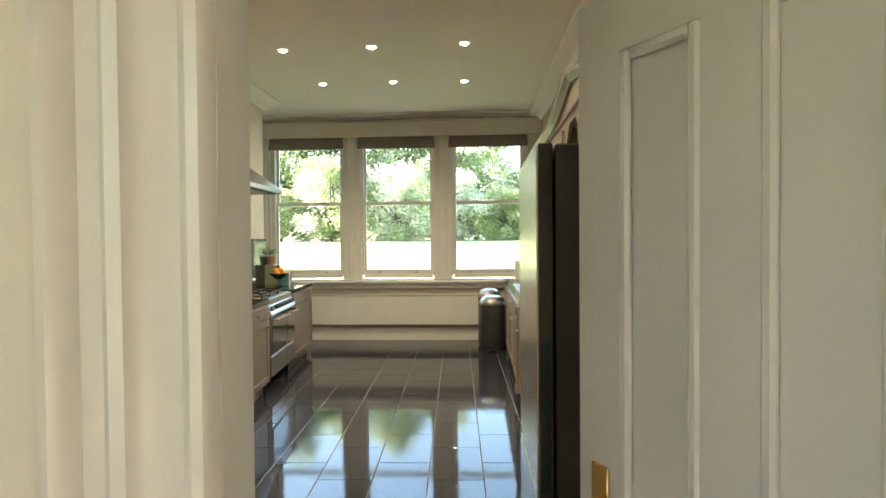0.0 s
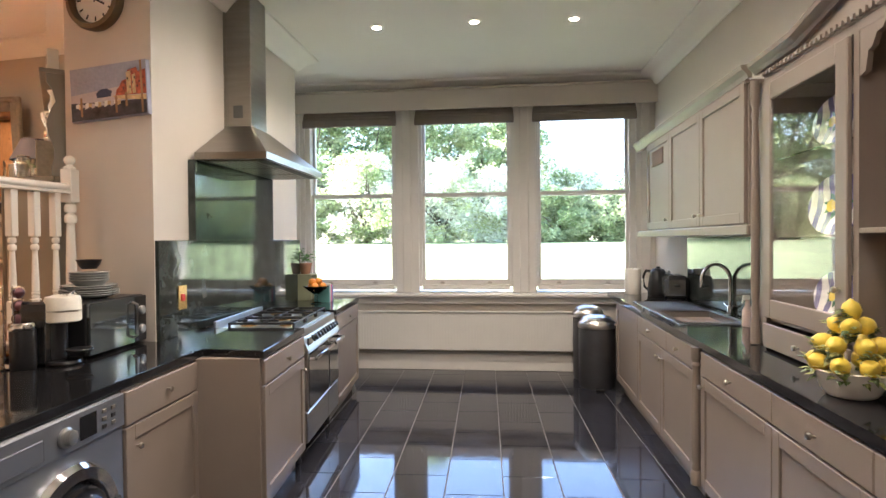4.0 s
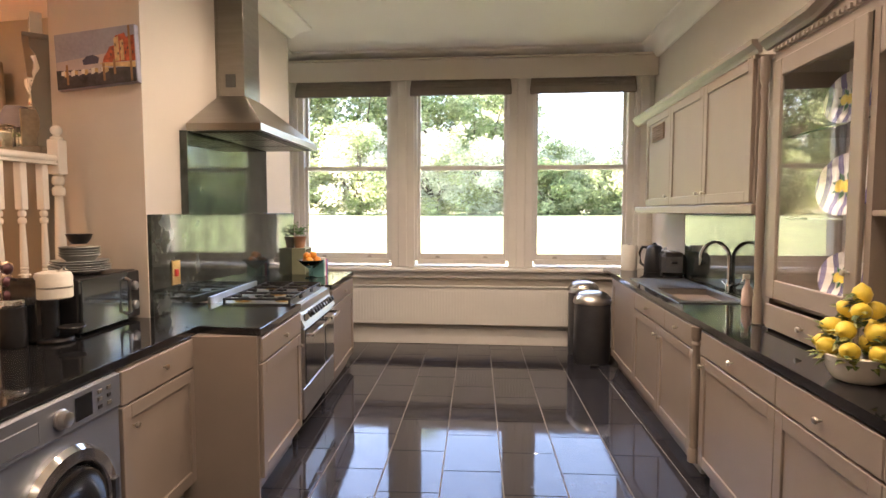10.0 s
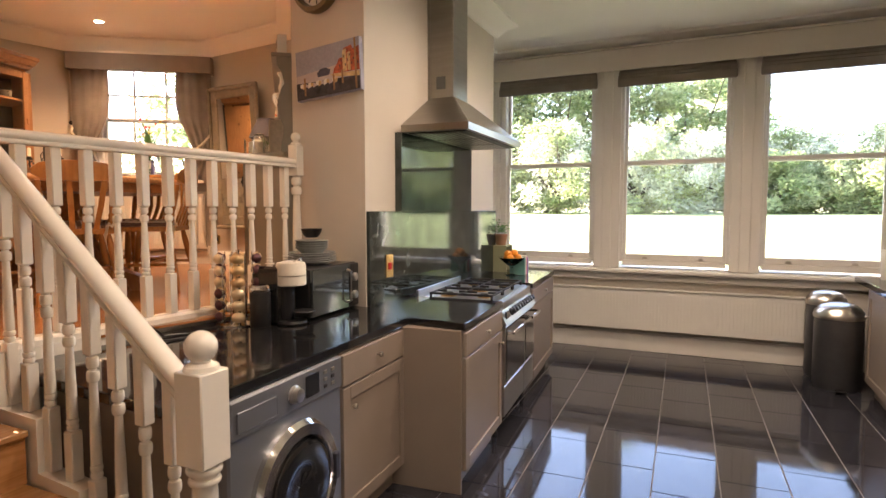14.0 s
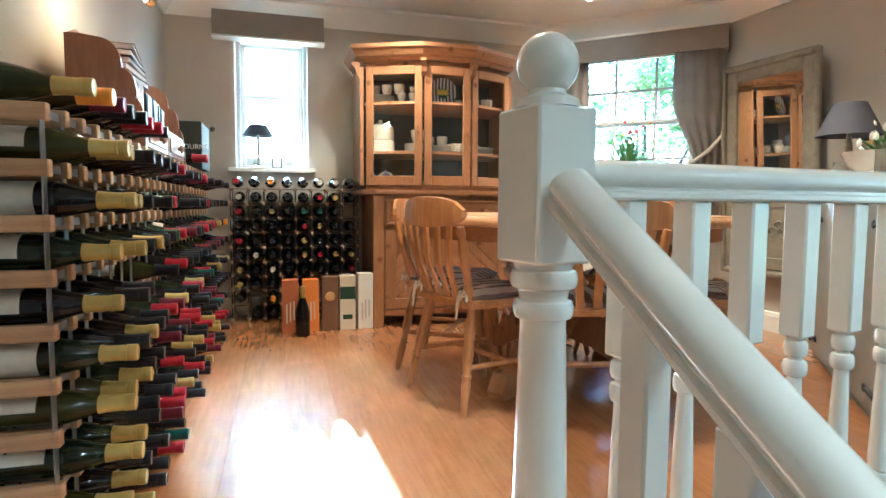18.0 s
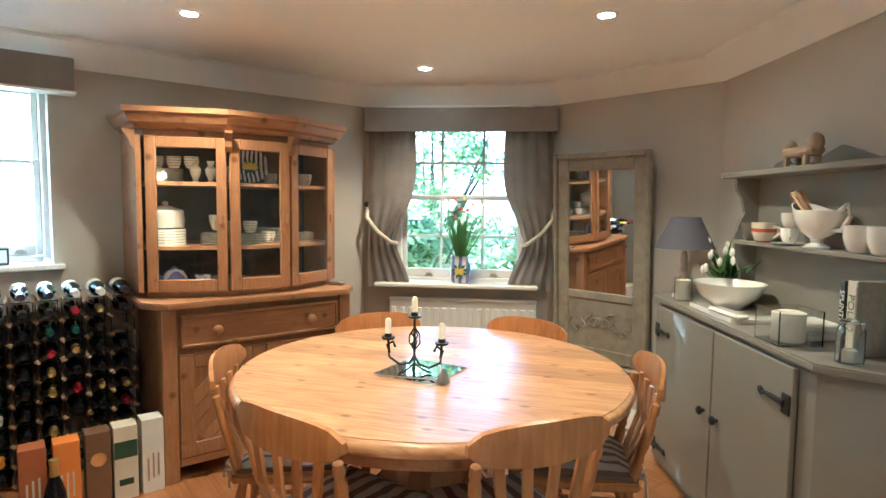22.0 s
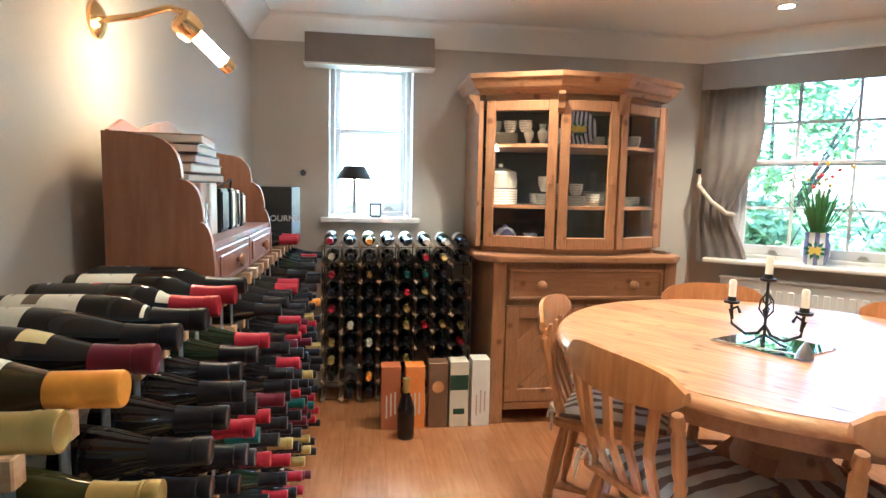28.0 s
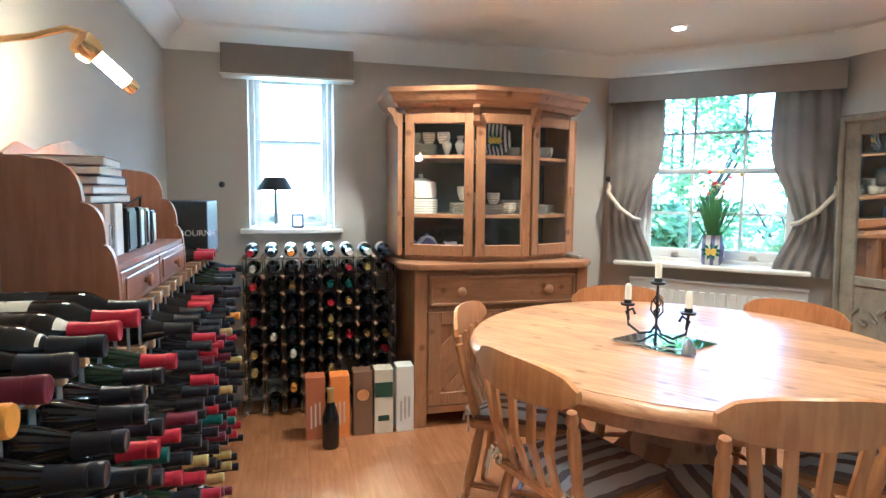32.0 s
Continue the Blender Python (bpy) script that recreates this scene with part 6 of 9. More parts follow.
t = thing("fruit_bowl", K @ pose(-0.27, 2.26, 0.921), "footed glass bowl with oranges and bread rolls", "fruit bowl")
part("bowl", lathe(shape(), [(0.055, 0), (0.055, 0.006), (0.012, 0.015), (0.01, 0.07), (0.03, 0.085), (0.09, 0.13), (0.12, 0.16), (0.115, 0.16), (0.06, 0.115), (0.001, 0.095)], 26, cap=False), CLEAR, t, smooth=True)
for k, (x, y, z) in enumerate(((0.05, 0.03, 0.155), (-0.05, 0.03, 0.152), (0.0, -0.055, 0.155), (0.015, 0.02, 0.20), (-0.03, -0.02, 0.195))):
    part("orange", ball(shape(), (0, 0, 0), 0.036, 2), mat("orange_peel", (0.72, 0.26, 0.02), 0.45, bump=0.2, bscale=200) if k == 0 else bpy.data.materials["orange_peel"], t, m=pose(x, y, z), smooth=True)

# ---- dining table and chairs ----
TC = (1.98, 2.05)
t = thing("dining_table", D @ pose(TC[0], TC[1], 0, 0, 0, 35), "large round waxed pine pedestal dining table", "table")
f = lathe(shape(), [(0.735, 0.718), (0.752, 0.722), (0.756, 0.735), (0.75, 0.75), (0.738, 0.76)], 72)
top = part("tabletop", f, TABLE, t, "turned pine edge", smooth=True)
BW = 0.1475
for k in range(10):
    y0, y1 = -0.7375 + k * BW + 0.0006, -0.7375 + (k + 1) * BW - 0.0006
    ys = [y0 + (y1 - y0) * q / 6 for q in range(7)]
    edge = [(math.sqrt(max(0.0, 0.7376 ** 2 - y * y)), y) for y in ys]
    f = prism(shape(), edge + [(-x, y) for x, y in reversed(edge)], 0.7602, 0.7622)
    bmesh.ops.remove_doubles(f, verts=f.verts, dist=0.0004)
    part("board", f, TABLE, top)
f = lathe(shape(), [(0.69, 0.66), (0.69, 0.7175)], 64)
part("apron", f, PINEH, t, smooth=True)
f = lathe(shape(), [(0.085, 0.20), (0.10, 0.24), (0.14, 0.30), (0.15, 0.36), (0.12, 0.44), (0.085, 0.50), (0.075, 0.54), (0.10, 0.56), (0.11, 0.60), (0.16, 0.659)], 28)
part("pedestal", f, PINE, t, smooth=True)
for k in range(4):
    f = prism(shape(), [(0.06, 0.42), (0.14, 0.40), (0.26, 0.26), (0.40, 0.14), (0.52, 0.10), (0.56, 0.03), (0.55, 0.0), (0.47, 0.0), (0.44, 0.05), (0.30, 0.09), (0.18, 0.15), (0.06, 0.18)], -0.04, 0.04, m=PXZ)
    part("pedestal_foot", f, PINE, t, m=pose(0, 0, 0, 0, 0, 90 * k))

CUSH = stripes("striped_cushion", (0.50, 0.44, 0.36), (0.17, 0.11, 0.08), 0.062, axis=0, rough=0.9, coat=0.0)
TIE = mat("cream_tie", (0.66, 0.58, 0.45), 0.9, var=0.1)


def chair(m):
    """A slat-back kitchen chair facing local +y, its back at -y."""
    t = thing("dining_chair", m, "orange beech farmhouse chair with a striped tied cushion", "chair", "chairs round the table")
    f = prism(shape(), [(-0.20, -0.19), (0.20, -0.19), (0.215, 0.0), (0.205, 0.19), (0.12, 0.215), (0.0, 0.20), (-0.12, 0.215), (-0.205, 0.19), (-0.215, 0.0)], 0.405, 0.438)
    bmesh.ops.bevel(f, geom=list(f.edges), offset=0.008, segments=2, affect="EDGES")
    part("seat", f, BEECH, t, smooth=True)
    leg = [(0.011, 0), (0.014, 0.03), (0.019, 0.12), (0.015, 0.135), (0.02, 0.15), (0.015, 0.16), (0.022, 0.22), (0.02, 0.33), (0.014, 0.41)]
    for sx in (-1, 1):
        for y, dy in ((0.15, 0.06), (-0.15, -0.075)):
            f = lathe(shape(), leg, 12)
            a, b = Vector((sx * 0.215, y + dy, 0.0)), Vector((sx * 0.155, y, 0.41))
            rot = (b - a).to_track_quat("Z", "Y").to_matrix().to_4x4()
            part("leg", f, BEECH, t, m=Matrix.Translation(a) @ rot @ Matrix.Diagonal((1, 1, (b - a).length / 0.41, 1)), smooth=True)
        f = tube(shape(), [(sx * 0.187, 0.185, 0.18), (sx * 0.187, 0.0, 0.18), (sx * 0.187, -0.20, 0.18)], 0.011, 8)
        part("stretcher", f, BEECH, t, smooth=True)
    part("stretcher", tube(shape(), [(-0.186, 0.0, 0.181), (-0.07, 0, 0.181), (0, 0, 0.181), (0.07, 0, 0.181), (0.186, 0.0, 0.181)], 0.012, 8), BEECH, t, smooth=True)
    for sx in (-1, 1):
        f = lathe(shape(), [(0.017, 0), (0.019, 0.06), (0.014, 0.075), (0.019, 0.09), (0.014, 0.105), (0.019, 0.14), (0.018, 0.24), (0.013, 0.255), (0.018, 0.27), (0.014, 0.30)], 12)
        a, b = Vector((sx * 0.165, -0.165, 0.43)), Vector((sx * 0.195, -0.235, 0.735))
        part("back_post", f, BEECH, t, m=Matrix.Translation(a) @ (b - a).to_track_quat("Z", "Y").to_matrix().to_4x4(), smooth=True)
    for k in range(4):
        q = -0.3 + 0.2 * k
        f = shape()
        w = 0.015
        pts = [Vector((q * 0.30, -0.175, 0.43)), Vector((q * 0.38, -0.235, 0.58)), Vector((q * 0.46, -0.245, 0.74))]
        rg = [[f.verts.new(p + Vector(o)) for o in ((-w, -0.006, 0), (w, -0.006, 0), (w, 0.006, 0), (-w, 0.006, 0))] for p in pts]
        for a, b in zip(rg, rg[1:]):
            for i in range(4):
                f.faces.new((a[i], a[(i + 1) % 4], b[(i + 1) % 4], b[i]))
        f.faces.new(rg[0][::-1]), f.faces.new(rg[-1])
        part("back_slat", f, BEECH, t)
    f = shape()
    rg = []
    for k in range(13):
        u = -1 + k / 6
        x = u * 0.222
        y = -0.235 - 0.045 * (1 - u * u)
        z0 = 0.715 + 0.02 * u * u + (0.02 if abs(u) > 0.99 else 0)
        z1 = 0.835 - 0.035 * abs(u) ** 3 - (0.015 if abs(u) > 0.99 else 0)
        rg.append([f.verts.new((x, y + o, z)) for o, z in ((-0.010, z0), (0.010, z0), (0.011, (z0 + z1) / 2), (0.006, z1), (-0.008, z1 - 0.003), (-0.012, (z0 + z1) / 2))])
    for a, b in zip(rg, rg[1:]):
        for i in range(6):
            f.faces.new((a[i], a[(i + 1) % 6], b[(i + 1) % 6], b[i]))
    f.faces.new(rg[0][::-1]), f.faces.new(rg[-1])
    part("crest_rail", f, BEECH, t, smooth=True)
    f = shape()
    n = 9
    grid = {}
    for i in range(n):
        for j in range(n):
            x, y = -0.19 + 0.38 * i / (n - 1), -0.17 + 0.36 * j / (n - 1)
            e = min(i, j, n - 1 - i, n - 1 - j)
            tuft = 0.010 if (i % 4 == 2 and j % 4 == 2) else 0.0
            grid[i, j, 1] = f.verts.new((x * (0.97 if e == 0 else 1), y, 0.44 + (0.013 if e == 0 else 0.036 if e == 1 else 0.042) - tuft))
            grid[i, j, 0] = f.verts.new((x * (0.97 if e == 0 else 1), y, 0.4395))
    for i in range(n - 1):
        for j in range(n - 1):
            f.faces.new((grid[i, j, 1], grid[i + 1, j, 1], grid[i + 1, j + 1, 1], grid[i, j + 1, 1]))
            f.faces.new((grid[i, j, 0], grid[i, j + 1, 0], grid[i + 1, j + 1, 0], grid[i + 1, j, 0]))
    for i in range(n - 1):
        for a, b in (((i, 0), (i + 1, 0)), ((i + 1, n - 1), (i, n - 1)), ((0, i + 1), (0, i)), ((n - 1, i), (n - 1, i + 1))):
            f.faces.new((grid[*a, 0], grid[*b, 0], grid[*b, 1], grid[*a, 1]))
    cu = part("seat_cushion", f, CUSH, t, "brown and cream striped tufted cushion", smooth=True)
    for sx in (-1, 1):
        f = shape()
        for a in (0.3, 1.2, 2.2, 3.0):
            tube(f, [(sx * 0.172, -0.185, 0.452), (sx * 0.172 + 0.03 * math.cos(a), -0.205, 0.452 + 0.03 * math.sin(a)), (sx * 0.172 + 0.045 * math.cos(a + 0.5), -0.208, 0.43 + 0.05 * math.sin(a * 2) - 0.02)], 0.005, 5)
        part("tie", f, TIE, cu)
    return t


first = None
for ang, rad in ((-66, 0.80), (-15, 0.80), (44, 0.83), (105, 0.77), (165, 0.77), (-122, 0.80)):
    x, y = TC[0] + math.cos(radians(ang)) * (rad - 0.26), TC[1] + math.sin(radians(ang)) * (rad - 0.26)
    mm = D @ pose(x, y, 0, 0, 0, ang + (82 if ang == -66 else 90))
    if first is None:
        first = chair(mm)
    else:
        copy_thing(first, mm)

t = thing("candelabra", D @ pose(2.02, 1.93, 0.7690, 0, 0, 30), "black wrought iron three-candle holder", "candle holder")
f = shape()
tube(f, [(0, 0, 0.0), (0, 0, 0.2)], 0.005, 8)
for s in (-1, 1):
    tube(f, [(0, 0, 0.06), (s * 0.02, 0, 0.03), (s * 0.06, 0, 0.02), (s * 0.105, 0, 0.045), (s * 0.115, 0, 0.09), (s * 0.09, 0, 0.105), (s * 0.08, 0, 0.085)], 0.005, 8)
    tube(f, [(s * 0.105, 0, 0.06), (s * 0.11, 0, 0.11)], 0.005, 8)
for k in range(4):
    a = radians(90 * k)
    tube(f, [(0, 0, 0.08), (0.022 * math.cos(a), 0.022 * math.sin(a), 0.11), (0.022 * math.cos(a + 1), 0.022 * math.sin(a + 1), 0.14), (0, 0, 0.17)], 0.003, 6)
for k in range(3):
    a = radians(120 * k)
    tube(f, [(0, 0, 0.03), (0.05 * math.cos(a), 0.05 * math.sin(a), 0.006), (0.07 * math.cos(a), 0.07 * math.sin(a), 0.004)], 0.004, 6)
part("frame", f, IRON, t, smooth=True)
for x, z in ((-0.11, 0.11), (0, 0.2), (0.11, 0.11)):
    part("cup", lathe(shape(), [(0.006, 0), (0.024, 0.004), (0.026, 0.012), (0.014, 0.012), (0.013, 0.026)], 14, m=Matrix.Translation((x, 0, z))), IRON, t, smooth=True)
    part("candle", lathe(shape(), [(0.0115, 0.013), (0.0115, 0.075), (0.008, 0.082), (0.002, 0.084)], 12, m=Matrix.Translation((x, 0, z))), WAX, t, smooth=True)
t = thing("mirror_tray", D @ pose(2.02, 1.96, 0.7628, 0, 0, 22), "square mirror glass tray under the candle holder", "tray")
f = shape()
box(f, -0.13, 0.13, -0.13, 0.13, 0, 0.005, 0.001)
part("glass", f, MIRROR, t)
t = thing("candle_snuffer", D @ pose(2.10, 1.87, 0.7695, 0, 0, 38), "pewter candle snuffer lying on the tray", "snuffer")
part("stem", tube(shape(), [(-0.14, 0, 0.004), (0.1, 0, 0.006)], 0.003, 6), NICKEL, t)
part("cone", lathe(shape(), [(0.024, 0), (0.02, 0.02), (0.004, 0.05)], 12, m=Matrix.Translation((0.11, 0, 0))), NICKEL, t, smooth=True)

# ---- pine hutch ----
t = thing("hutch", D @ pose(0.13, 1.80, 0), "tall waxed pine glazed hutch full of white crockery", "hutch")
f = shape()
box(f, 0, 0.63, -0.46, 0.53, 0.07, 0.87)
part("base_body", f, PINE, t)
for x, y in ((0.60, -0.44), (0.60, 0.51)):
    f = shape()
    box(f, x - 0.03, x + 0.045, y - 0.035, y + 0.035, 0.0, 0.87, 0.004)
    part("corner_post", f, PINE, t)
for y in (-0.455, 0.47):
    f = shape()
    box(f, 0.02, 0.10, y, y + 0.055, 0, 0.07)
    part("foot", f, PINE, t)
f = prism(shape(), [(0, -0.55), (0.56, -0.55), (0.68, -0.46), (0.69, 0.50), (0.58, 0.60), (0, 0.60)], 0.8705, 0.9025)
bmesh.ops.bevel(f, geom=list(f.edges), offset=0.006, segments=2, affect="EDGES")
part("base_top", f, PINEH, t, smooth=True)
f = shape()
box(f, 0.631, 0.65, -0.39, 0.46, 0.672, 0.835, 0.004)
dw = part("drawer", f, PINEH, t)
for y0, y1, z0, z1 in ((-0.39, 0.46, 0.672, 0.690), (-0.39, 0.46, 0.817, 0.835), (-0.39, -0.372, 0.6905, 0.8165), (0.442, 0.46, 0.6905, 0.8165)):
    f = shape()
    box(f, 0.6505, 0.66, y0, y1, z0, z1, 0.004)
    part("moulding", f, PINEH, dw)
for y in (-0.22, 0.29):
    part("knob", lathe(shape(), [(0.008, 0), (0.01, 0.012), (0.024, 0.016), (0.026, 0.024), (0.015, 0.032)], 14, axis="x"), PINE, dw, m=pose(0.6535, y, 0.752), smooth=True)
for y0, y1, s in ((-0.40, 0.03, 1), (0.04, 0.47, -1)):
    f = shape()
    r = 0.07
    box(f, 0.631, 0.652, y0, y0 + r, 0.12, 0.64, 0.003)
    box(f, 0.631, 0.652, y1 - r, y1, 0.12, 0.64, 0.003)
    box(f, 0.631, 0.652, y0 + r, y1 - r, 0.12, 0.12 + r, 0.003)
    box(f, 0.631, 0.652, y0 + r, y1 - r, 0.64 - r, 0.64, 0.003)
    d = part("door", f, PINE, t)
    for k in range(5):
        f = shape()
        box(f, 0.632, 0.642, -0.32, 0.32, -0.028, 0.028, 0.003)
        bmesh.ops.transform(f, matrix=Matrix.Translation((0, (y0 + y1) / 2, 0.38 + (k - 2) * 0.085)) @ Matrix.Rotation(radians(45 * s), 4, "X"), verts=f.verts)
        for axis, lo, hi in ((1, y0 + r, y1 - r), (2, 0.12 + r, 0.64 - r)):
            for side, val in ((1, hi), (-1, lo)):
                n = Vector((0, side, 0)) if axis == 1 else Vector((0, 0, side))
                c = Vector((0, val, 0)) if axis == 1 else Vector((0, 0, val))
                g = bmesh.ops.bisect_plane(f, geom=list(f.verts) + list(f.edges) + list(f.faces), plane_co=c, plane_no=n, clear_outer=True)
        if len(f.faces):
            part("diagonal_board", f, PINE, d)
        else:
            f.free()
    f = shape()
    box(f, 0.6315, 0.634, y0 + r - 0.005, y1 - r + 0.005, 0.185, 0.575)
    part("door_panel", f, PINE, d)
f = shape()
box(f, 0.632, 0.645, -0.40, 0.47, 0.075, 0.115, 0.003)
part("plinth_board", f, PINEH, t)
# glazed upper part with three faces
UP = [(0.04, -0.52), (0.435, -0.49), (0.60, -0.135), (0.60, 0.19), (0.44, 0.52), (0.04, 0.545)]
for z, th in ((0.903, 0.03), (1.146, 0.018), (1.475, 0.018), (1.72, 0.03)):
    q = [(x - 0.02 if 0 < i < 5 else x, y) for i, (x, y) in enumerate(UP)]
    part("shelf", prism(shape(), q, z, z + th), PINEH, t)
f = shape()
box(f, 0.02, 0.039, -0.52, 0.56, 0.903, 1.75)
part("back_panel", f, mat("hutch_back_dark", (0.05, 0.055, 0.055), 0.6), t)
f = shape()
box(f, 0.0395, 0.432, -0.53, -0.505, 0.9331, 1.719)
part("side_panel", f, PINE, t)
f = shape()
box(f, 0.0395, 0.43, 0.53, 0.555, 0.9331, 1.719)
part("side_panel", f, PINE, t)
for k in range(3):
    a, b = Vector((*UP[k + 1], 0)), Vector((*UP[k + 2], 0))
    w = (b - a).length
    ang = math.atan2((b - a).y, (b - a).x)
    M = Matrix.Translation(a) @ Matrix.Rotation(ang, 4, "Z")
    f = shape()
    r = 0.055
    for x0, x1, z0, z1 in ((0.004, r, 0.9335, 1.715), (w - r, w - 0.004, 0.9335, 1.715), (r, w - r, 0.9335, 0.998), (r, w - r, 1.66, 1.715)):
        box(f, x0, x1, -0.024, 0.0, z0, z1, 0.004)
    d = part("glazed_door", f, PINE, t, m=M)
    f = shape()
    box(f, r - 0.006, w - r + 0.006, -0.014, -0.010, 0.993, 1.665)
    part("pane", f, PANE, d).visible_shadow = False
    f = shape()
    box(f, w - 0.04, w - 0.02, -0.036, -0.0245, 1.28, 1.33, 0.004)
    part("door_catch", f, PINE, d)
bm = sweep(shape(), [(0.04, -0.53, 1.7505), (0.44, -0.53, 1.7505), (0.62, -0.145, 1.7505), (0.62, 0.20, 1.7505), (0.44, 0.55, 1.7505), (0.04, 0.555, 1.7505)], [(-0.012, 0), (0.0, 0), (0.012, 0.02), (0.03, 0.03), (0.05, 0.065), (0.062, 0.075), (0.062, 0.10), (-0.012, 0.10)])
part("cornice", bm, PINEH, t)
# scrolled brackets under the cornice at the front corners
for (x, y), ang in (((0.41, -0.5295), -90), ((0.622, -0.138), -15), ((0.622, 0.193), 15)):
    f = prism(shape(), [(0, 0), (0.055, 0), (0.055, -0.015), (0.042, -0.03), (0.026, -0.05), (0.02, -0.08), (0.0, -0.105)], -0.018, 0.018, m=Matrix(((1, 0, 0, 0), (0, 0, 1, 0), (0, 1, 0, 0), (0, 0, 0, 1))))
    part("bracket", f, PINE, t, m=pose(x, y, 1.75, 0, 0, ang))
part("top_board", prism(shape(), [(x, y) for x, y in UP], 1.7505, 1.77), PINEH, t)

# crockery in the hutch
CREAMP = mat("cream_glaze", (0.56, 0.52, 0.42), 0.2, var=0.06, coat=0.4)
HM = D @ pose(0.13, 1.80, 0)
BANDP = stripes("cream_crockery", (0.66, 0.63, 0.54), (0.30, 0.27, 0.20), 0.014, axis=2, width=0.25)


def plates(m, r, n, pitch=0.009, label="cream plates stacked in the hutch"):
    f = shape()
    for k in range(n):
        lathe(f, [(r * 0.6, k * pitch), (r, k * pitch + 0.006), (r, k * pitch + 0.0085), (r * 0.6, k * pitch + 0.0045)], 22)
    return tagged(part("plate_stack", f, CREAMP, m=m), label, "plates", "hutch crockery")


def cup(m, s=1.0, material=CREAMP, label="white cup in the hutch", group="hutch crockery"):
    t = thing("cup", m, label, "cup", group)
    part("bowl", lathe(shape(), [(0.022 * s, 0), (0.03 * s, 0.006 * s), (0.04 * s, 0.035 * s), (0.042 * s, 0.07 * s), (0.039 * s, 0.07 * s), (0.036 * s, 0.035 * s), (0.002, 0.01 * s)], 18, cap=False), material, t, smooth=True)
    part("handle", tube(shape(), [(0.04 * s, 0, 0.058 * s), (0.062 * s, 0, 0.055 * s), (0.066 * s, 0, 0.035 * s), (0.04 * s, 0, 0.018 * s)], 0.0045 * s, 7), material, t, smooth=True)
    return t


t = thing("soup_tureen", HM @ pose(0.30, -0.37, 1.1645), "round cream lidded tureen", "tureen", "hutch crockery")
part("body", lathe(shape(), [(0.07, 0.085), (0.092, 0.09), (0.098, 0.13), (0.09, 0.17)], 22), CREAMP, t, smooth=True)
part("lid", lathe(shape(), [(0.096, 0.1705), (0.09, 0.182), (0.04, 0.202), (0.012, 0.207), (0.016, 0.224), (0.004, 0.23)], 22), CREAMP, t, smooth=True)
part("stand", lathe(shape(), [(0.10, 0), (0.10, 0.085)], 22), BANDP, t)
plates(HM @ pose(0.24, -0.36, 1.4935), 0.10, 8)
plates(HM @ pose(0.38, -0.12, 1.1645), 0.095, 7)
plates(HM @ pose(0.30, 0.20, 1.1645), 0.08, 9)
plates(HM @ pose(0.30, -0.05, 0.934), 0.11, 4)
cup(HM @ pose(0.38, -0.12, 1.239), 1.2)
for k in range(3):
    cup(HM @ pose(0.26 + 0.05 * k, -0.40 + 0.075 * k, 1.567), 0.9, BANDP)
for k, y in enumerate((-0.235, -0.165)):
    f = lathe(shape(), [(0.022, 0), (0.012, 0.012), (0.026, 0.045), (0.03, 0.07), (0.014, 0.09), (0.022, 0.115), (0.018, 0.115)], 16, cap=False)
    tagged(part("goblet", f, CREAMP, m=HM @ pose(0.38 + 0.03 * k, y, 1.494), smooth=True), "small white goblet in the hutch", "goblet", "hutch crockery")
charger(HM @ pose(0.36, 0.06, 1.596, 0, 0, 84) @ pose(0, 0, 0, -12, 0, 0), 0.10, "striped plate painted with lemons standing in the hutch", STRIPE_S)
cup(HM @ pose(0.44, -0.09, 1.494, 0, 0, 250), 1.25, STRIPE, "blue striped mug in the hutch")
plates(HM @ pose(0.40, 0.04, 1.1645), 0.085, 6)
plates(HM @ pose(0.34, 0.36, 1.1645), 0.09, 6)
for k in range(5):
    cup(HM @ pose(0.30 + 0.06 * (k % 3), -0.02 + 0.08 * k, 1.1645 + (0.056 if k < 2 else 0.0)), 0.95, BANDP)
for k in range(3):
    cup(HM @ pose(0.26 + 0.04 * k, 0.22 + 0.09 * k, 1.494), 1.0)
t = thing("teapot", HM @ pose(0.33, -0.34, 0.934), "small painted lemon teapot in the hutch", "teapot")
part("body", lathe(shape(), [(0.035, 0), (0.06, 0.02), (0.065, 0.055), (0.045, 0.09), (0.02, 0.1), (0.008, 0.115)], 20), STRIPE, t, smooth=True)
part("spout", tube(shape(), [(0.03, -0.05, 0.05), (0.045, -0.085, 0.07), (0.05, -0.10, 0.095)], 0.012, 7, r2=0.007), STRIPE, t, smooth=True)
cup(HM @ pose(0.42, -0.22, 0.934), 1.0, STRIPE)
f = shape()
box(f, -0.05, 0.05, -0.02, 0.02, 0, 0.02, 0.004)
tagged(part("remote_control", f, NICKEL, m=HM @ pose(0.50, 0.53, 0.903, 0, 0, 20)), "grey remote control on the hutch top", "remote")

# ---- wine racks ----
PIT = 0.106
BOT = [(0.004, 0.012), (0.030, 0.0), (0.0365, 0.006), (0.0375, 0.02), (0.0375, 0.15), (0.0366, 0.162), (0.0340, 0.178), (0.0295, 0.196), (0.0240, 0.214), (0.0195, 0.230), (0.0165, 0.246), (0.0148, 0.265)]
CAPS = [(0.0192, 0.235), (0.0182, 0.244), (0.0170, 0.256), (0.0165, 0.270), (0.0163, 0.282), (0.0170, 0.2825), (0.0176, 0.285), (0.0168, 0.287), (0.0176, 0.289), (0.0176, 0.301), (0.0168, 0.3045), (0.0140, 0.305), (0.0130, 0.3042), (0.002, 0.3042)]
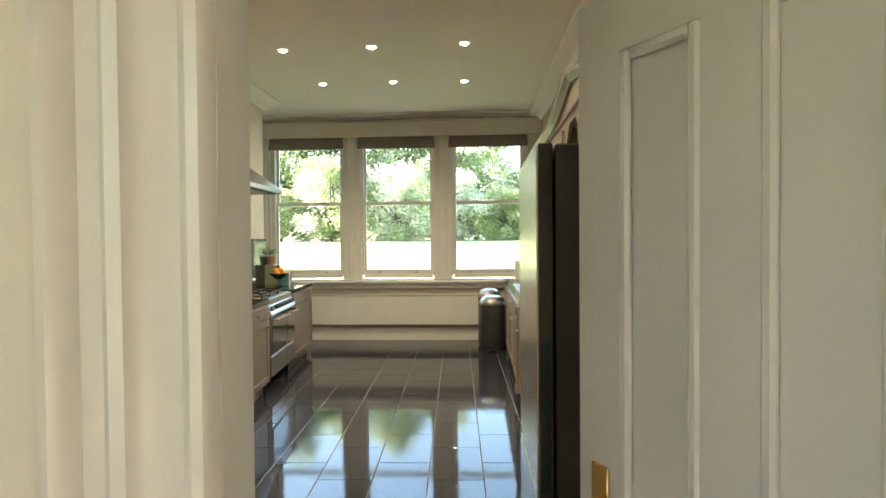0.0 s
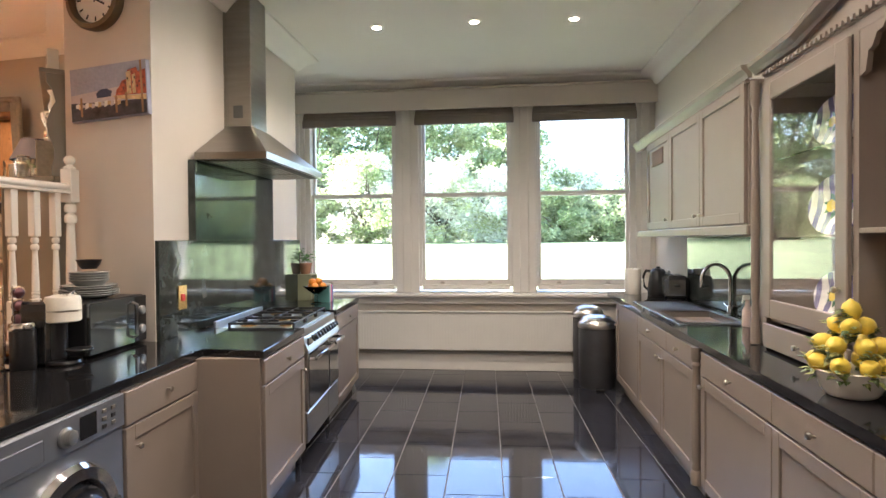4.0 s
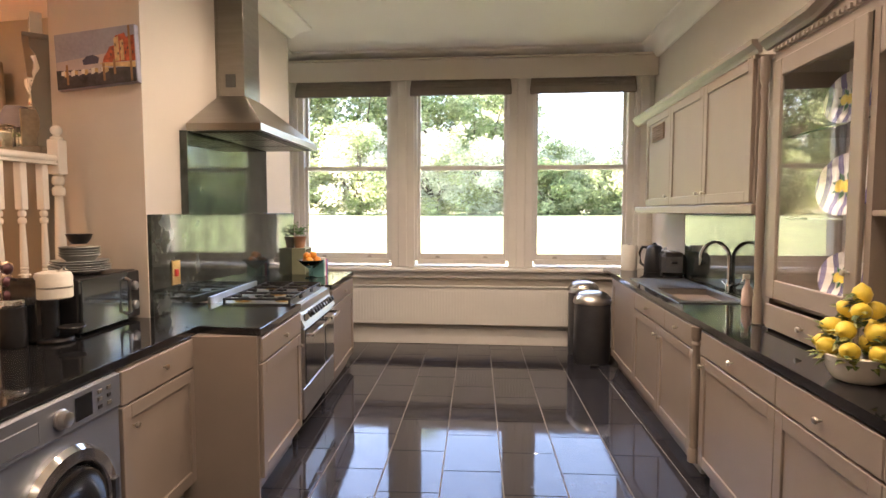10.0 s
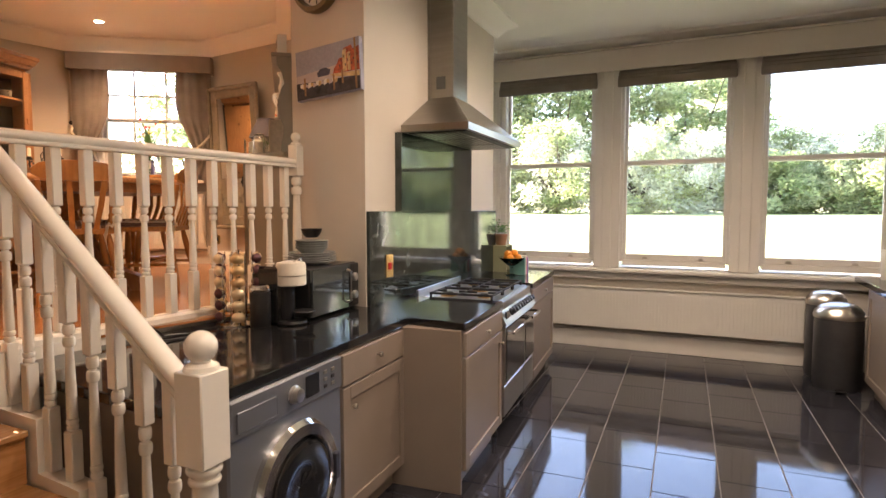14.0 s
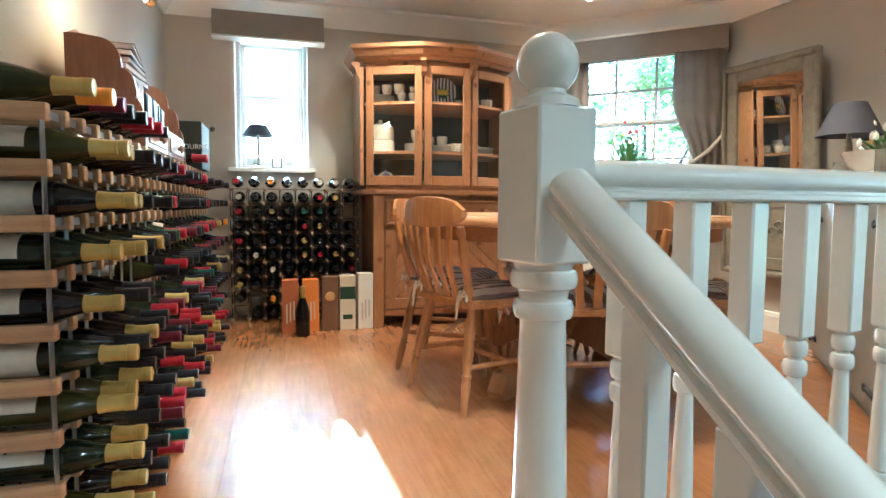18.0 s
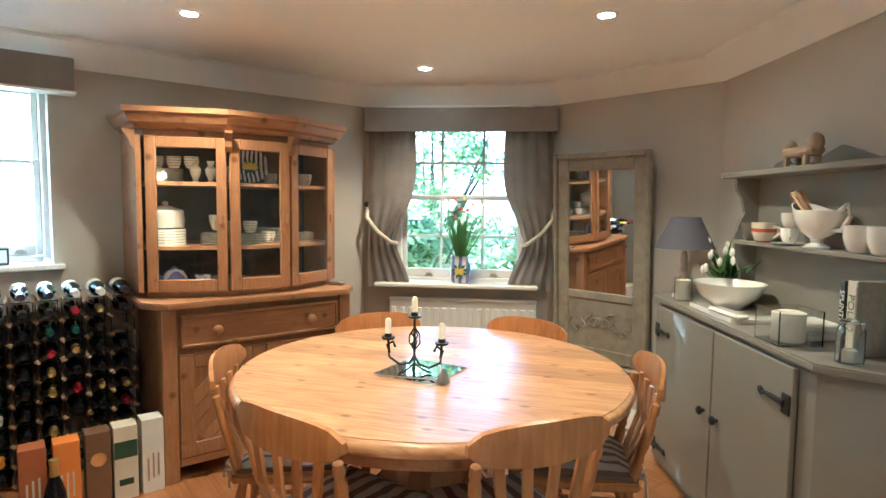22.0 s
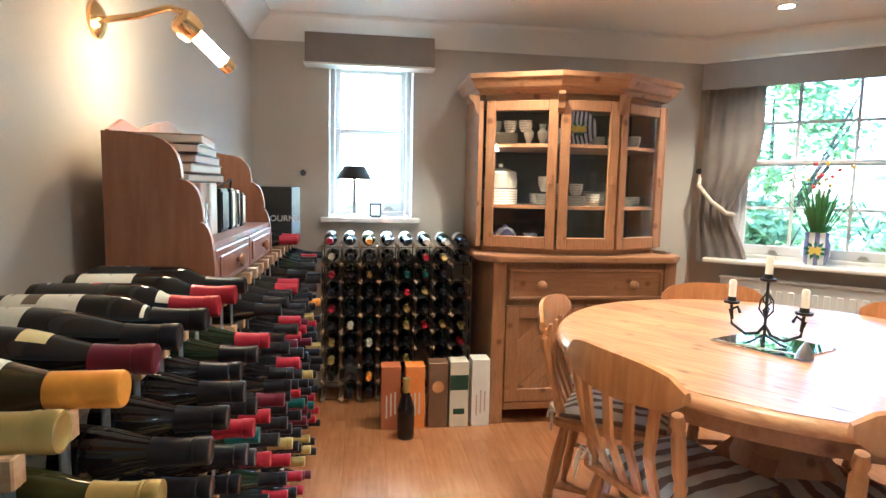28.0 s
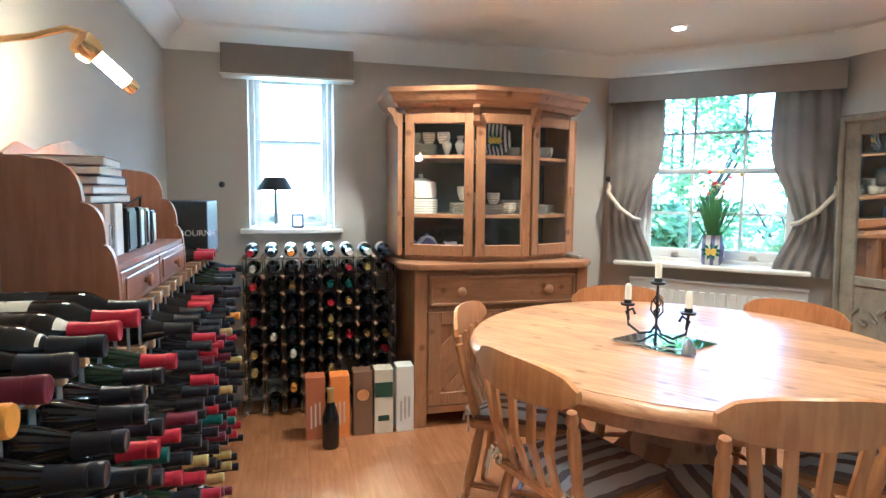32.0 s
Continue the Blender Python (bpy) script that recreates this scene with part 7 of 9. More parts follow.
GL = [mat("bottle_glass_green", (0.010, 0.018, 0.008), 0.04, var=0.2), mat("bottle_glass_black", (0.006, 0.006, 0.007), 0.04, var=0.2), mat("bottle_glass_olive", (0.030, 0.031, 0.006), 0.05, var=0.2)]
CP = [mat("foil_red", (0.36, 0.012, 0.03), 0.32, 0.25, var=0.12, scale=30), mat("foil_gold", (0.52, 0.41, 0.12), 0.3, 0.6, var=0.12, scale=30), mat("foil_black", (0.014, 0.015, 0.02), 0.28, 0.2, var=0.2, scale=30),
      mat("foil_burgundy", (0.12, 0.012, 0.03), 0.32, 0.25, var=0.1, scale=30), mat("foil_white", (0.62, 0.58, 0.50), 0.38, 0.1, var=0.05), mat("foil_green", (0.02, 0.10, 0.09), 0.32, 0.3, var=0.1), mat("foil_orange", (0.80, 0.34, 0.015), 0.3, 0.25, var=0.1, scale=30)]
PRINT = mat("label_ink", (0.06, 0.045, 0.035), 0.6)
LABEL = mat("wine_label_paper", (0.70, 0.66, 0.56), 0.6, var=0.08, scale=30)


def wine_bottle(m, gi, ci, label="dark wine bottle lying neck outwards"):
    """A bottle lying along local +y from its base at the origin."""
    t = thing("wine_bottle", m, label, "bottle", "wine bottles")
    part("glass", lathe(shape(), BOT, 24, axis="y"), GL[gi], t, smooth=True)
    part("capsule", lathe(shape(), CAPS, 20, axis="y"), CP[ci], t, smooth=True)
    part("label", lathe(shape(), [(0.0379, 0.035), (0.0379, 0.132)], 14, axis="y", cap=False, a0=0.35, a1=2.8), LABEL, t, smooth=True)
    f = shape()
    lathe(f, [(0.0382, 0.06), (0.0382, 0.065)], 6, axis="y", cap=False, a0=1.0, a1=2.1)
    part("label_print", f, PRINT, t)
    if gi == 1 and ci in (3, 6):
        part("neck_label", lathe(shape(), [(0.0372, 0.1625), (0.0346, 0.178), (0.0301, 0.196)], 8, axis="y", cap=False, a0=1.1, a1=2.0), LABEL, t, smooth=True)
    return t


PROTO = {}


def put_bottle(m, gi, ci, label="dark wine bottle lying neck outwards"):
    key = (gi, ci)
    if key not in PROTO:
        PROTO[key] = wine_bottle(m, gi, ci, label)
        return PROTO[key]
    ob = copy_thing(PROTO[key], m)
    ob["label"] = label
    return ob


CNAME = ("red", "gold", "black", "burgundy", "white", "green", "orange")


def rack(m, cols, rows, depth, label, seed, timber=RACKW, skip=(), bw=0.0115, weights=(2.4, 2.4, 11, 1.8, 0.1, 0.5, 0.4), out=0.10, turn=0, strip=0.0115, metal=GALV, px=PIT, pz=PIT):
    """A wood and steel lattice: bars run front to back at every corner. x along, y outwards."""
    rng = random.Random(seed)
    t = thing("wine_rack", m, label, "wine rack", "wine racks")
    s = 0.0165
    me = None
    for i in range(cols + 1):
        for k in range(rows + 1):
            if (i, k) in skip:
                continue
            if me is None:
                f = shape()
                box(f, -bw, bw, 0, depth, -s * bw / 0.0115, s * bw / 0.0115, 0.002)
                ob = part("wood_bar", f, timber, t, m=pose(i * px, 0, k * pz + s, 0, turn, 0))
                me = ob.data
            else:
                part("wood_bar", me, None, t, m=pose(i * px, 0, k * pz + s, 0, turn, 0))
    for i in range(cols + 1):
        for y in (0.012, depth - 0.012):
            f = shape()
            box(f, -strip, strip, y - 0.001, y + 0.001, s, rows * pz + s)
            part("steel_strip", f, metal, t, m=pose(i * px, 0, 0))
    for k in range(rows + 1):
        f = shape()
        box(f, 0, cols * px, depth - 0.0155, depth - 0.0135, -strip * 0.7, strip * 0.7)
        part("steel_strip", f, metal, t, m=pose(0, 0, k * pz + s))
    for i in range(cols):
        for k in range(rows):
            if rng.random() < 0.13 and not (cols > 20 and i > cols - 4):
                continue
            ci = rng.choices(range(7), weights)[0]
            gi = rng.choices((0, 1, 2), (2, 8, 1))[0]
            if cols > 20 and i > cols - 6:
                near = cols - 1 - i
                ci = 1 if rng.random() < (1.0, 0.7, 0.5, 0.35, 0.25)[near] * (1.0 if k < 7 or near == 0 else 0.35) else 2
            elif cols > 20 and ci == 1 and rng.random() < 0.6:
                ci = 0
            if ci in (4, 5, 6):
                gi = 0
            put_bottle(m @ pose((i + 0.5) * px, depth + out - 0.305 + rng.uniform(-0.02, 0.015), k * pz + 0.0622, 0, rng.uniform(0, 90), 0), gi, ci, "dark wine bottle with %s foil in the wine rack" % CNAME[ci])
    return t


# along the south wall
RACK_END = 3.215
COLS = 23
FAR = RACK_END - COLS * PIT
RS = D @ pose(FAR, 0.06, 0)
rack(RS, COLS, 9, 0.265, "long wood and steel wine rack full of bottles", 3, out=0.12)
rng = random.Random(21)
topz = 9 * PIT + 0.033
# large bottles lying on top: glass, foil, label paper, its print, neck label
BURG = [(0.004, 0.012), (0.032, 0.0), (0.041, 0.006), (0.0425, 0.02), (0.0425, 0.118), (0.0415, 0.135), (0.0388, 0.156), (0.0342, 0.178), (0.0285, 0.200), (0.0228, 0.220), (0.0185, 0.238), (0.0160, 0.265)]
CLAR = [(0.004, 0.012), (0.032, 0.0), (0.0395, 0.006), (0.0405, 0.02), (0.0405, 0.165), (0.0395, 0.178), (0.0355, 0.192), (0.0275, 0.206), (0.0205, 0.218), (0.0170, 0.232), (0.0160, 0.265)]
SCREW = [(0.0195, 0.228), (0.0195, 0.262), (0.0188, 0.264), (0.0195, 0.266), (0.0188, 0.269), (0.0195, 0.272), (0.0188, 0.275), (0.0195, 0.278), (0.0196, 0.302), (0.0180, 0.305), (0.002, 0.305)]
FOILS = [(0.0205, 0.225), (0.0192, 0.238), (0.0180, 0.252), (0.0174, 0.280), (0.0182, 0.2805), (0.0188, 0.284), (0.0180, 0.287), (0.0188, 0.290), (0.0188, 0.301), (0.0178, 0.3045), (0.0150, 0.305), (0.0140, 0.3042), (0.002, 0.3042)]
CREAM_L, YELLOW_L = mat("cream_label", (0.70, 0.66, 0.55), 0.6, var=0.06, scale=30), mat("yellow_label", (0.66, 0.56, 0.25), 0.6, var=0.08, scale=30)
RED_P, BLACK_L = mat("red_print", (0.50, 0.04, 0.03), 0.5), mat("black_label", (0.012, 0.011, 0.012), 0.55)
INK_L = mat("brown_print", (0.16, 0.12, 0.08), 0.6)
BROWN_G = mat("bottle_glass_brown", (0.030, 0.019, 0.006), 0.05, var=0.2)


def arc(name, prof, a0, a1, material, parent, lift, y0, y1, n=10):
    """A paper wrapped over part of a bottle between two stations along it."""
    def rad(y):
        for (r0, u), (r1, v) in zip(prof[1:], prof[2:]):
            if u <= y <= v:
                return r0 + (r1 - r0) * (y - u) / max(v - u, 1e-6)
        return prof[-1][0]
    ys = [y0 + (y1 - y0) * k / 4 for k in range(5)]
    return part(name, lathe(shape(), [(rad(y) + lift, y) for y in ys], n, axis="y", cap=False, a0=a0, a1=a1), material, parent, smooth=True)


def show_bottle(m, prof, glass_m, cap, foil, paper, span, lines, neck, label, red=False):
    t = thing("wine_bottle", m, label, "bottle", "bottles on top of the rack")
    part("glass", lathe(shape(), prof, 36, axis="y"), glass_m, t, smooth=True)
    part("capsule", lathe(shape(), cap, 28, axis="y"), foil, t, smooth=True)
    lab = arc("label", prof, 0.2, 2.9, paper, t, 0.0004, span[0], span[1], 20)
    for y, w, a in lines:
        arc("label_print", prof, 1.5 - a * 0.6, 1.5 + a * 0.6, INK_L if paper is not BLACK_L else CREAM_L, lab, 0.0007, y, y + w * 0.6, 8)
    if red:
        arc("label_stamp", prof, 1.15, 1.5, RED_P, lab, 0.0009, span[1] - 0.028, span[1] - 0.014, 4)
    if neck:
        arc("neck_label", prof, neck[2], neck[3], neck[4], t, 0.0004, neck[0], neck[1], 8)
    return t


SHOW = (
    (BURG, GL[2], FOILS, CP[1], CREAM_L, (0.025, 0.075), ((0.045, 0.003, 0.5), (0.06, 0.004, 0.7)), None, "olive green burgundy bottle with gold foil on the rack", False),
    (BURG, BROWN_G, SCREW, CP[6], CREAM_L, (0.02, 0.118), ((0.04, 0.004, 0.6), (0.062, 0.008, 0.9), (0.085, 0.003, 0.5)), (0.160, 0.196, 0.75, 1.9, CREAM_L), "brown bottle with orange screw cap and cream label", True),
    (BURG, GL[1], FOILS, CP[3], YELLOW_L, (0.02, 0.116), ((0.028, 0.003, 1.2), (0.05, 0.007, 0.8), (0.07, 0.003, 0.6), (0.106, 0.004, 1.2)), (0.160, 0.190, 0.9, 1.7, YELLOW_L), "black bottle with burgundy foil and yellow labels", False),
    (BURG, GL[1], FOILS, CP[2], CREAM_L, (0.02, 0.116), ((0.045, 0.012, 0.35), (0.07, 0.004, 0.8), (0.085, 0.005, 0.2)), None, "black bottle with black foil and cream label", False),
    (CLAR, GL[1], FOILS, CP[2], CREAM_L, (0.02, 0.128), ((0.05, 0.035, 1.35), (0.028, 0.004, 0.5), (0.108, 0.004, 0.6)), (0.212, 0.217, 0.2, 2.9, CREAM_L), "black bottle with a banded white label on the rack", False),
    (CLAR, GL[1], FOILS, CP[0], BLACK_L, (0.02, 0.128), ((0.03, 0.006, 0.6), (0.095, 0.005, 0.5)), (0.206, 0.226, 0.2, 2.9, CREAM_L), "black bottle with red foil and black label", True),
    (CLAR, GL[1], FOILS, CP[0], CREAM_L, (0.03, 0.125), ((0.045, 0.004, 0.6), (0.08, 0.006, 0.8)), None, "dark bottle with red foil and white label", False),
    (CLAR, GL[1], FOILS, CP[2], BLACK_L, (0.02, 0.12), ((0.03, 0.02, 0.5), (0.07, 0.012, 0.7), (0.095, 0.01, 0.4)), None, "dark bottle with black foil and patterned label", False))
for i in range(COLS):
    x = FAR + (i + 0.5) * PIT
    q = COLS - 1 - i
    if 1.42 < x < 2.32 or x < 1.2:
        continue
    mm = D @ pose(x, 0.085 + rng.uniform(0, 0.012), topz + 0.0425, 0, 6 - 4 * q, 0)
    if q < 8:
        show_bottle(mm, *SHOW[q])
    else:
        ci = rng.choice((0, 2, 3, 0))
        put_bottle(mm, 1, ci, "dark bottle with %s foil on top of the rack" % CNAME[ci])
RW_ = D @ pose(0.15, 1.275, 0, 0, 0, -90)
rack(RW_, 8, 9, 0.25, "small square dark wine rack below the little window", 8, RACKD, bw=0.009, pz=0.0985, weights=(1.2, 2.2, 9, 0.6, 0.6, 0.6, 0.1), out=0.05, turn=45, strip=0.003, metal=IRON)
for i in range(8):
    put_bottle(D @ pose(0.24, 1.275 - (i + 0.55) * 0.106, 9 * 0.0985 + 0.063, 0, 30, -90), (1, 0, 0, 0, 1, 2, 1, 1)[i], (2, 4, 4, 2, 2, 6, 2, 0)[i], "dark wine bottle lying on the small rack")

# ---- red pine shelf on the rack ----
SZ = topz + 0.003
t = thing("desk_shelf", D @ pose(2.30, 0.075, SZ) @ Matrix.Diagonal((1, 0.78, 1, 1)), "red pine scalloped desk shelf standing on the wine rack", "shelf unit")
PYZ = Matrix(((0, 0, 1, 0), (1, 0, 0, 0), (0, 1, 0, 0), (0, 0, 0, 1)))
SIDE = [(0, 0), (0.30, 0)]
for (y0, z0), (y1, z1) in (((0.30, 0.03), (0.262, 0.165)), ((0.270, 0.168), (0.205, 0.262)), ((0.213, 0.265), (0.10, 0.36))):
    for k in range(7):
        q = k / 6
        SIDE.append((y0 * (1 - q * q) + y1 * q * q, z0 * (1 - q) ** 2 + z1 * (1 - (1 - q) ** 2)))
SIDE += [(0.06, 0.365), (0, 0.365)]
for x in (-0.02, -0.86):
    part("side_panel", prism(shape(), SIDE, x, x + 0.02, m=PYZ), RED, t)
f = shape()
box(f, -0.84, -0.021, 0.0, 0.012, 0, 0.34)
part("back_panel", f, RED, t)
f = prism(shape(), [(-0.84, 0.34), (-0.021, 0.34), (-0.021, 0.37), (-0.1, 0.40), (-0.2, 0.385), (-0.3, 0.41), (-0.43, 0.43), (-0.55, 0.41), (-0.66, 0.385), (-0.76, 0.40), (-0.84, 0.37)], 0.0005, 0.0125, m=PXZ)
part("scalloped_crest", f, RED, t)
for z, d in ((0.10, 0.29),):
    f = shape()
    box(f, -0.84, -0.021, 0.0125, d, z, z + 0.015)
    part("shelf", f, RED, t)
f = shape()
box(f, -0.84, -0.021, 0.0125, 0.28, 0.0, 0.012)
part("bottom_board", f, RED, t)
for k in range(2):
    x0 = -0.835 + k * 0.41
    f = shape()
    box(f, x0, x0 + 0.40, 0.281, 0.298, 0.006, 0.098, 0.003)
    box(f, x0 + 0.03, x0 + 0.37, 0.2985, 0.304, 0.022, 0.082, 0.003)
    d = part("drawer", f, RED, t)
    part("knob", lathe(shape(), [(0.007, 0), (0.009, 0.01), (0.018, 0.014), (0.018, 0.024), (0.008, 0.03)], 12, axis="y"), RED, d, m=pose(x0 + 0.2, 0.304, 0.052), smooth=True)
BK = [mat("book_black", (0.015, 0.016, 0.018), 0.35), mat("book_tan", (0.42, 0.27, 0.16), 0.5), mat("book_navy", (0.03, 0.05, 0.10), 0.45)]
for i in range(5):
    f = shape()
    box(f, -0.13, 0.13, -0.09, 0.09, 0.002, 0.02, 0.002)
    b = thing("book", D @ pose(2.06 + 0.01 * (i % 2), 0.15, SZ + 0.256 + i * 0.0235, 0, 0, 3 * i - 5), "book lying in a stack on the desk shelf", "book", "stacked books")
    part("page_block", f, PAPER, b)
    f = shape()
    box(f, -0.133, 0.131, -0.093, 0.093, 0.0, 0.0019)
    box(f, -0.133, 0.131, -0.093, 0.093, 0.0201, 0.0225)
    part("cover", f, BK[i % 3], b)
for i, (x, h, w, mt) in enumerate(((2.15, 0.14, 0.05, BK[1]), (2.05, 0.14, 0.07, PAPER), (1.93, 0.125, 0.09, BK[0]), (1.82, 0.125, 0.05, BK[0]), (1.74, 0.12, 0.04, NICKEL), (1.66, 0.11, 0.05, BK[0]))):
    f = shape()
    box(f, -w / 2, w / 2, 0, 0.15, 0, h, 0.003)
    if i < 2:
        tagged(part("folder", f, mt, m=D @ pose(x, 0.10, SZ + 0.1155)), "pale card folder standing on the desk shelf", "folder")
    else:
        b = thing("speaker_box", D @ pose(x, 0.10, SZ + 0.1155), "small black and silver audio box on the desk shelf", "speaker", "desk electronics")
        part("case", f, mt, b)
        f = shape()
        box(f, -w / 2 + 0.006, w / 2 - 0.006, 0.1505, 0.154, 0.01, h - 0.01, 0.001)
        part("front_panel", f, STEEL if i % 2 else BLACK, b)
f = lathe(shape(), [(0.03, 0), (0.032, 0.09), (0.03, 0.09), (0.028, 0.006), (0.002, 0.004)], 16, cap=False)
tagged(part("drinking_glass", f, CLEAR, m=D @ pose(2.21, 0.245, SZ + 0.1155), smooth=True), "clear drinking glass on the shelf edge", "glass")
f = shape()
tube(f, [(1.75, 0.16, SZ + 0.25), (1.66, 0.17, SZ + 0.33), (1.58, 0.15, SZ + 0.30), (1.6, 0.12, SZ + 0.24), (1.7, 0.1, SZ + 0.24)], 0.004, 6)
tube(f, [(1.72, 0.18, SZ + 0.24), (1.60, 0.2, SZ + 0.27), (1.54, 0.18, SZ + 0.2), (1.58, 0.16, SZ + 0.16)], 0.004, 6)
tagged(part("cable", f, BLACK, m=D, smooth=True), "black loose cable over the electronics", "cable")
t = thing("gift_box", D @ pose(0.98, 0.13, topz), "black presentation box with white lettering on the rack", "box")
f = shape()
box(f, -0.17, 0.17, 0, 0.22, 0.002, 0.25, 0.003)
part("box", f, mat("black_card", (0.018, 0.022, 0.026), 0.5, var=0.2), t)


def lettering(body, size, material, parent, m, label=""):
    """Raised lettering facing local +z before it is placed."""
    cu = bpy.data.curves.new("lettering", "FONT")
    cu.body, cu.size, cu.extrude, cu.align_x, cu.align_y = body, size, 0.0006, "CENTER", "CENTER"
    tx = new("lettering", cu)
    bpy.context.view_layer.update()
    me = bpy.data.meshes.new_from_object(tx.evaluated_get(bpy.context.evaluated_depsgraph_get()))
    bpy.data.objects.remove(tx)
    me.materials.append(material)
    return part("lettering", me, None, parent, label, m=m)


lettering("GLYNDEBOURNE", 0.036, PAPER, t, Matrix.Translation((0.1708, 0.11, 0.115)) @ Matrix.Rotation(radians(90), 4, "Z") @ Matrix.Rotation(radians(90), 4, "X"), "white lettering")

# wall light
t = thing("picture_light", D @ pose(2.127, 0.001, 1.632), "polished brass picture light with a glowing tube bulb", "wall light")
part("backplate", lathe(shape(), [(0.045, 0), (0.045, 0.008), (0.03, 0.018), (0.012, 0.022)], 20, axis="y"), BRASS, t, smooth=True)
part("arm", tube(shape(), [(0, 0.02, 0), (0, 0.10, 0.015), (-0.005, 0.17, 0.04), (-0.005, 0.21, 0.03), (-0.003, 0.218, 0.008)], 0.008, 10), BRASS, t, smooth=True)
f = lathe(shape(), [(0.022, 0), (0.032, 0.006), (0.034, 0.03), (0.03, 0.05), (0.012, 0.055)], 18)
a, b = Vector((-0.0, 0.215, -0.005)), Vector((-0.08, 0.30, -0.09))
LM = Matrix.Translation(a) @ (b - a).to_track_quat("Z", "Y").to_matrix().to_4x4()
part("socket", f, BRASS, t, m=LM @ pose(0, 0, -0.03), smooth=True)
ln = (b - a).length
part("tube_bulb", lathe(shape(), [(0.014, 0.02), (0.017, 0.03), (0.017, ln - 0.03), (0.010, ln - 0.012)], 16), glow("tube_glow", (1.0, 0.70, 0.36), 12.0), t, m=LM, smooth=True)
part("end_cap", lathe(shape(), [(0.018, ln - 0.03), (0.02, ln - 0.02), (0.018, ln - 0.004), (0.006, ln)], 16), BRASS, t, m=LM, smooth=True)
p = new("picture_light_glow", bpy.data.lights.new("picture_light_glow", "POINT"))
p.data.energy, p.data.color, p.data.shadow_soft_size = 0.5, (1.0, 0.48, 0.16), 0.03
p.matrix_world = D @ pose(2.12, 0.20, 1.59)

# little window: pelmet, lamp, photo frame
t = thing("pelmet", west @ pose(0.69, -0.12, 1.945), "taupe cloth box pelmet above the little window", "pelmet")
f = shape()
box(f, -0.37, 0.37, 0, 0.014, 0, 0.165, 0.004)
part("front", f, PELMET, t)
for sx in (-1, 1):
    f = shape()
    box(f, sx * 0.37, sx * 0.356, 0.0145, 0.118, 0, 0.165)
    part("return", f, PELMET, t)
f = shape()
box(f, -0.377, 0.377, -0.006, 0.118, -0.012, -0.0005, 0.002)
part("edge_batten", f, WHITE, t)
t = thing("table_lamp", west @ pose(0.60, 0.06, 1.0605) @ Matrix.Diagonal((1.3, 1.3, 1.0, 1)), "small table lamp with a dark cone shade on the sill", "lamp")
part("stem", lathe(shape(), [(0.04, 0), (0.04, 0.01), (0.008, 0.02), (0.008, 0.24)], 14), NICKEL, t, smooth=True)
part("shade", lathe(shape(), [(0.085, 0.23), (0.05, 0.31), (0.045, 0.31), (0.08, 0.23)], 22, cap=False), BLACK, t, smooth=True)
t = thing("photo_frame", west @ pose(0.73, 0.03, 1.0605, -8, 0, 0), "small dark photo frame on the sill", "photo frame")
f = shape()
box(f, -0.035, 0.035, 0, 0.012, 0, 0.085, 0.002)
part("frame", f, BLACK, t)
f = shape()
box(f, -0.026, 0.026, -0.0015, -0.0003, 0.01, 0.075)
part("photo", f, PAPER, t)
part("wall_hook", lathe(shape(), [(0.012, 0), (0.012, 0.01), (0.018, 0.014), (0.016, 0.022), (0.004, 0.024)], 12, axis="y"), IRON, None, m=west @ pose(0.30, -0.0245, 1.32), smooth=True)
tagged(bpy.data.objects["wall_hook"], "small dark curtain knob on the wall", "hook")

# ---- champagne boxes ----
for y, w, h, mt, top in ((0.80, 0.10, 0.33, CARD_R, None), (0.925, 0.10, 0.33, CARD_O, None), (1.045, 0.10, 0.345, CARD_B, None), (1.155, 0.10, 0.35, CARD_C, CARD_G), (1.27, 0.095, 0.36, PAPER, None)):
    t = thing("champagne_box", D @ pose(0.80, y, 0), "upright champagne gift box on the floor by the rack", "box", "champagne boxes")
    f = shape()
    box(f, -0.10, 0, -w / 2, w / 2, 0.001, h, 0.002)
    part("carton", f, mt, t)
    if top:
        f = shape()
        box(f, 0.0003, 0.0014, -w / 2 + 0.002, w / 2 - 0.002, 0.20, 0.28)
        part("band", f, top, t)
        f = shape()
        box(f, 0.0003, 0.0014, -0.03, 0.03, 0.07, 0.10)
        part("band", f, top, t)
    if mt is CARD_B:
        part("crest", lathe(shape(), [(0.032, 0.0003), (0.032, 0.0014), (0.02, 0.0016)], 20, axis="x"), BRASS, t, m=pose(0, 0, 0.22))
    if mt in (PAPER, CARD_O, CARD_R):
        f = shape()
        rg = random.Random(int(y * 100))
        for k in range(3):
            box(f, 0.0003, 0.0012, -0.022 + 0.022 * k - 0.004, -0.022 + 0.022 * k + 0.004, 0.06 + 0.01 * k, 0.17 + 0.04 * rg.random())
        part("print_panel", f, NICKEL if mt is PAPER else CARD_C, t)
t = thing("champagne_bottle", D @ pose(0.90, 0.87, 0), "dark green champagne bottle standing before the boxes", "bottle")
part("glass", lathe(shape(), [(0.04, 0.0), (0.043, 0.01), (0.043, 0.15), (0.03, 0.2), (0.017, 0.235), (0.015, 0.25)], 20), GL[1], t, smooth=True)
part("foil", lathe(shape(), [(0.0175, 0.232), (0.016, 0.28), (0.019, 0.285), (0.018, 0.305), (0.003, 0.31)], 16), CP[1], t, smooth=True)

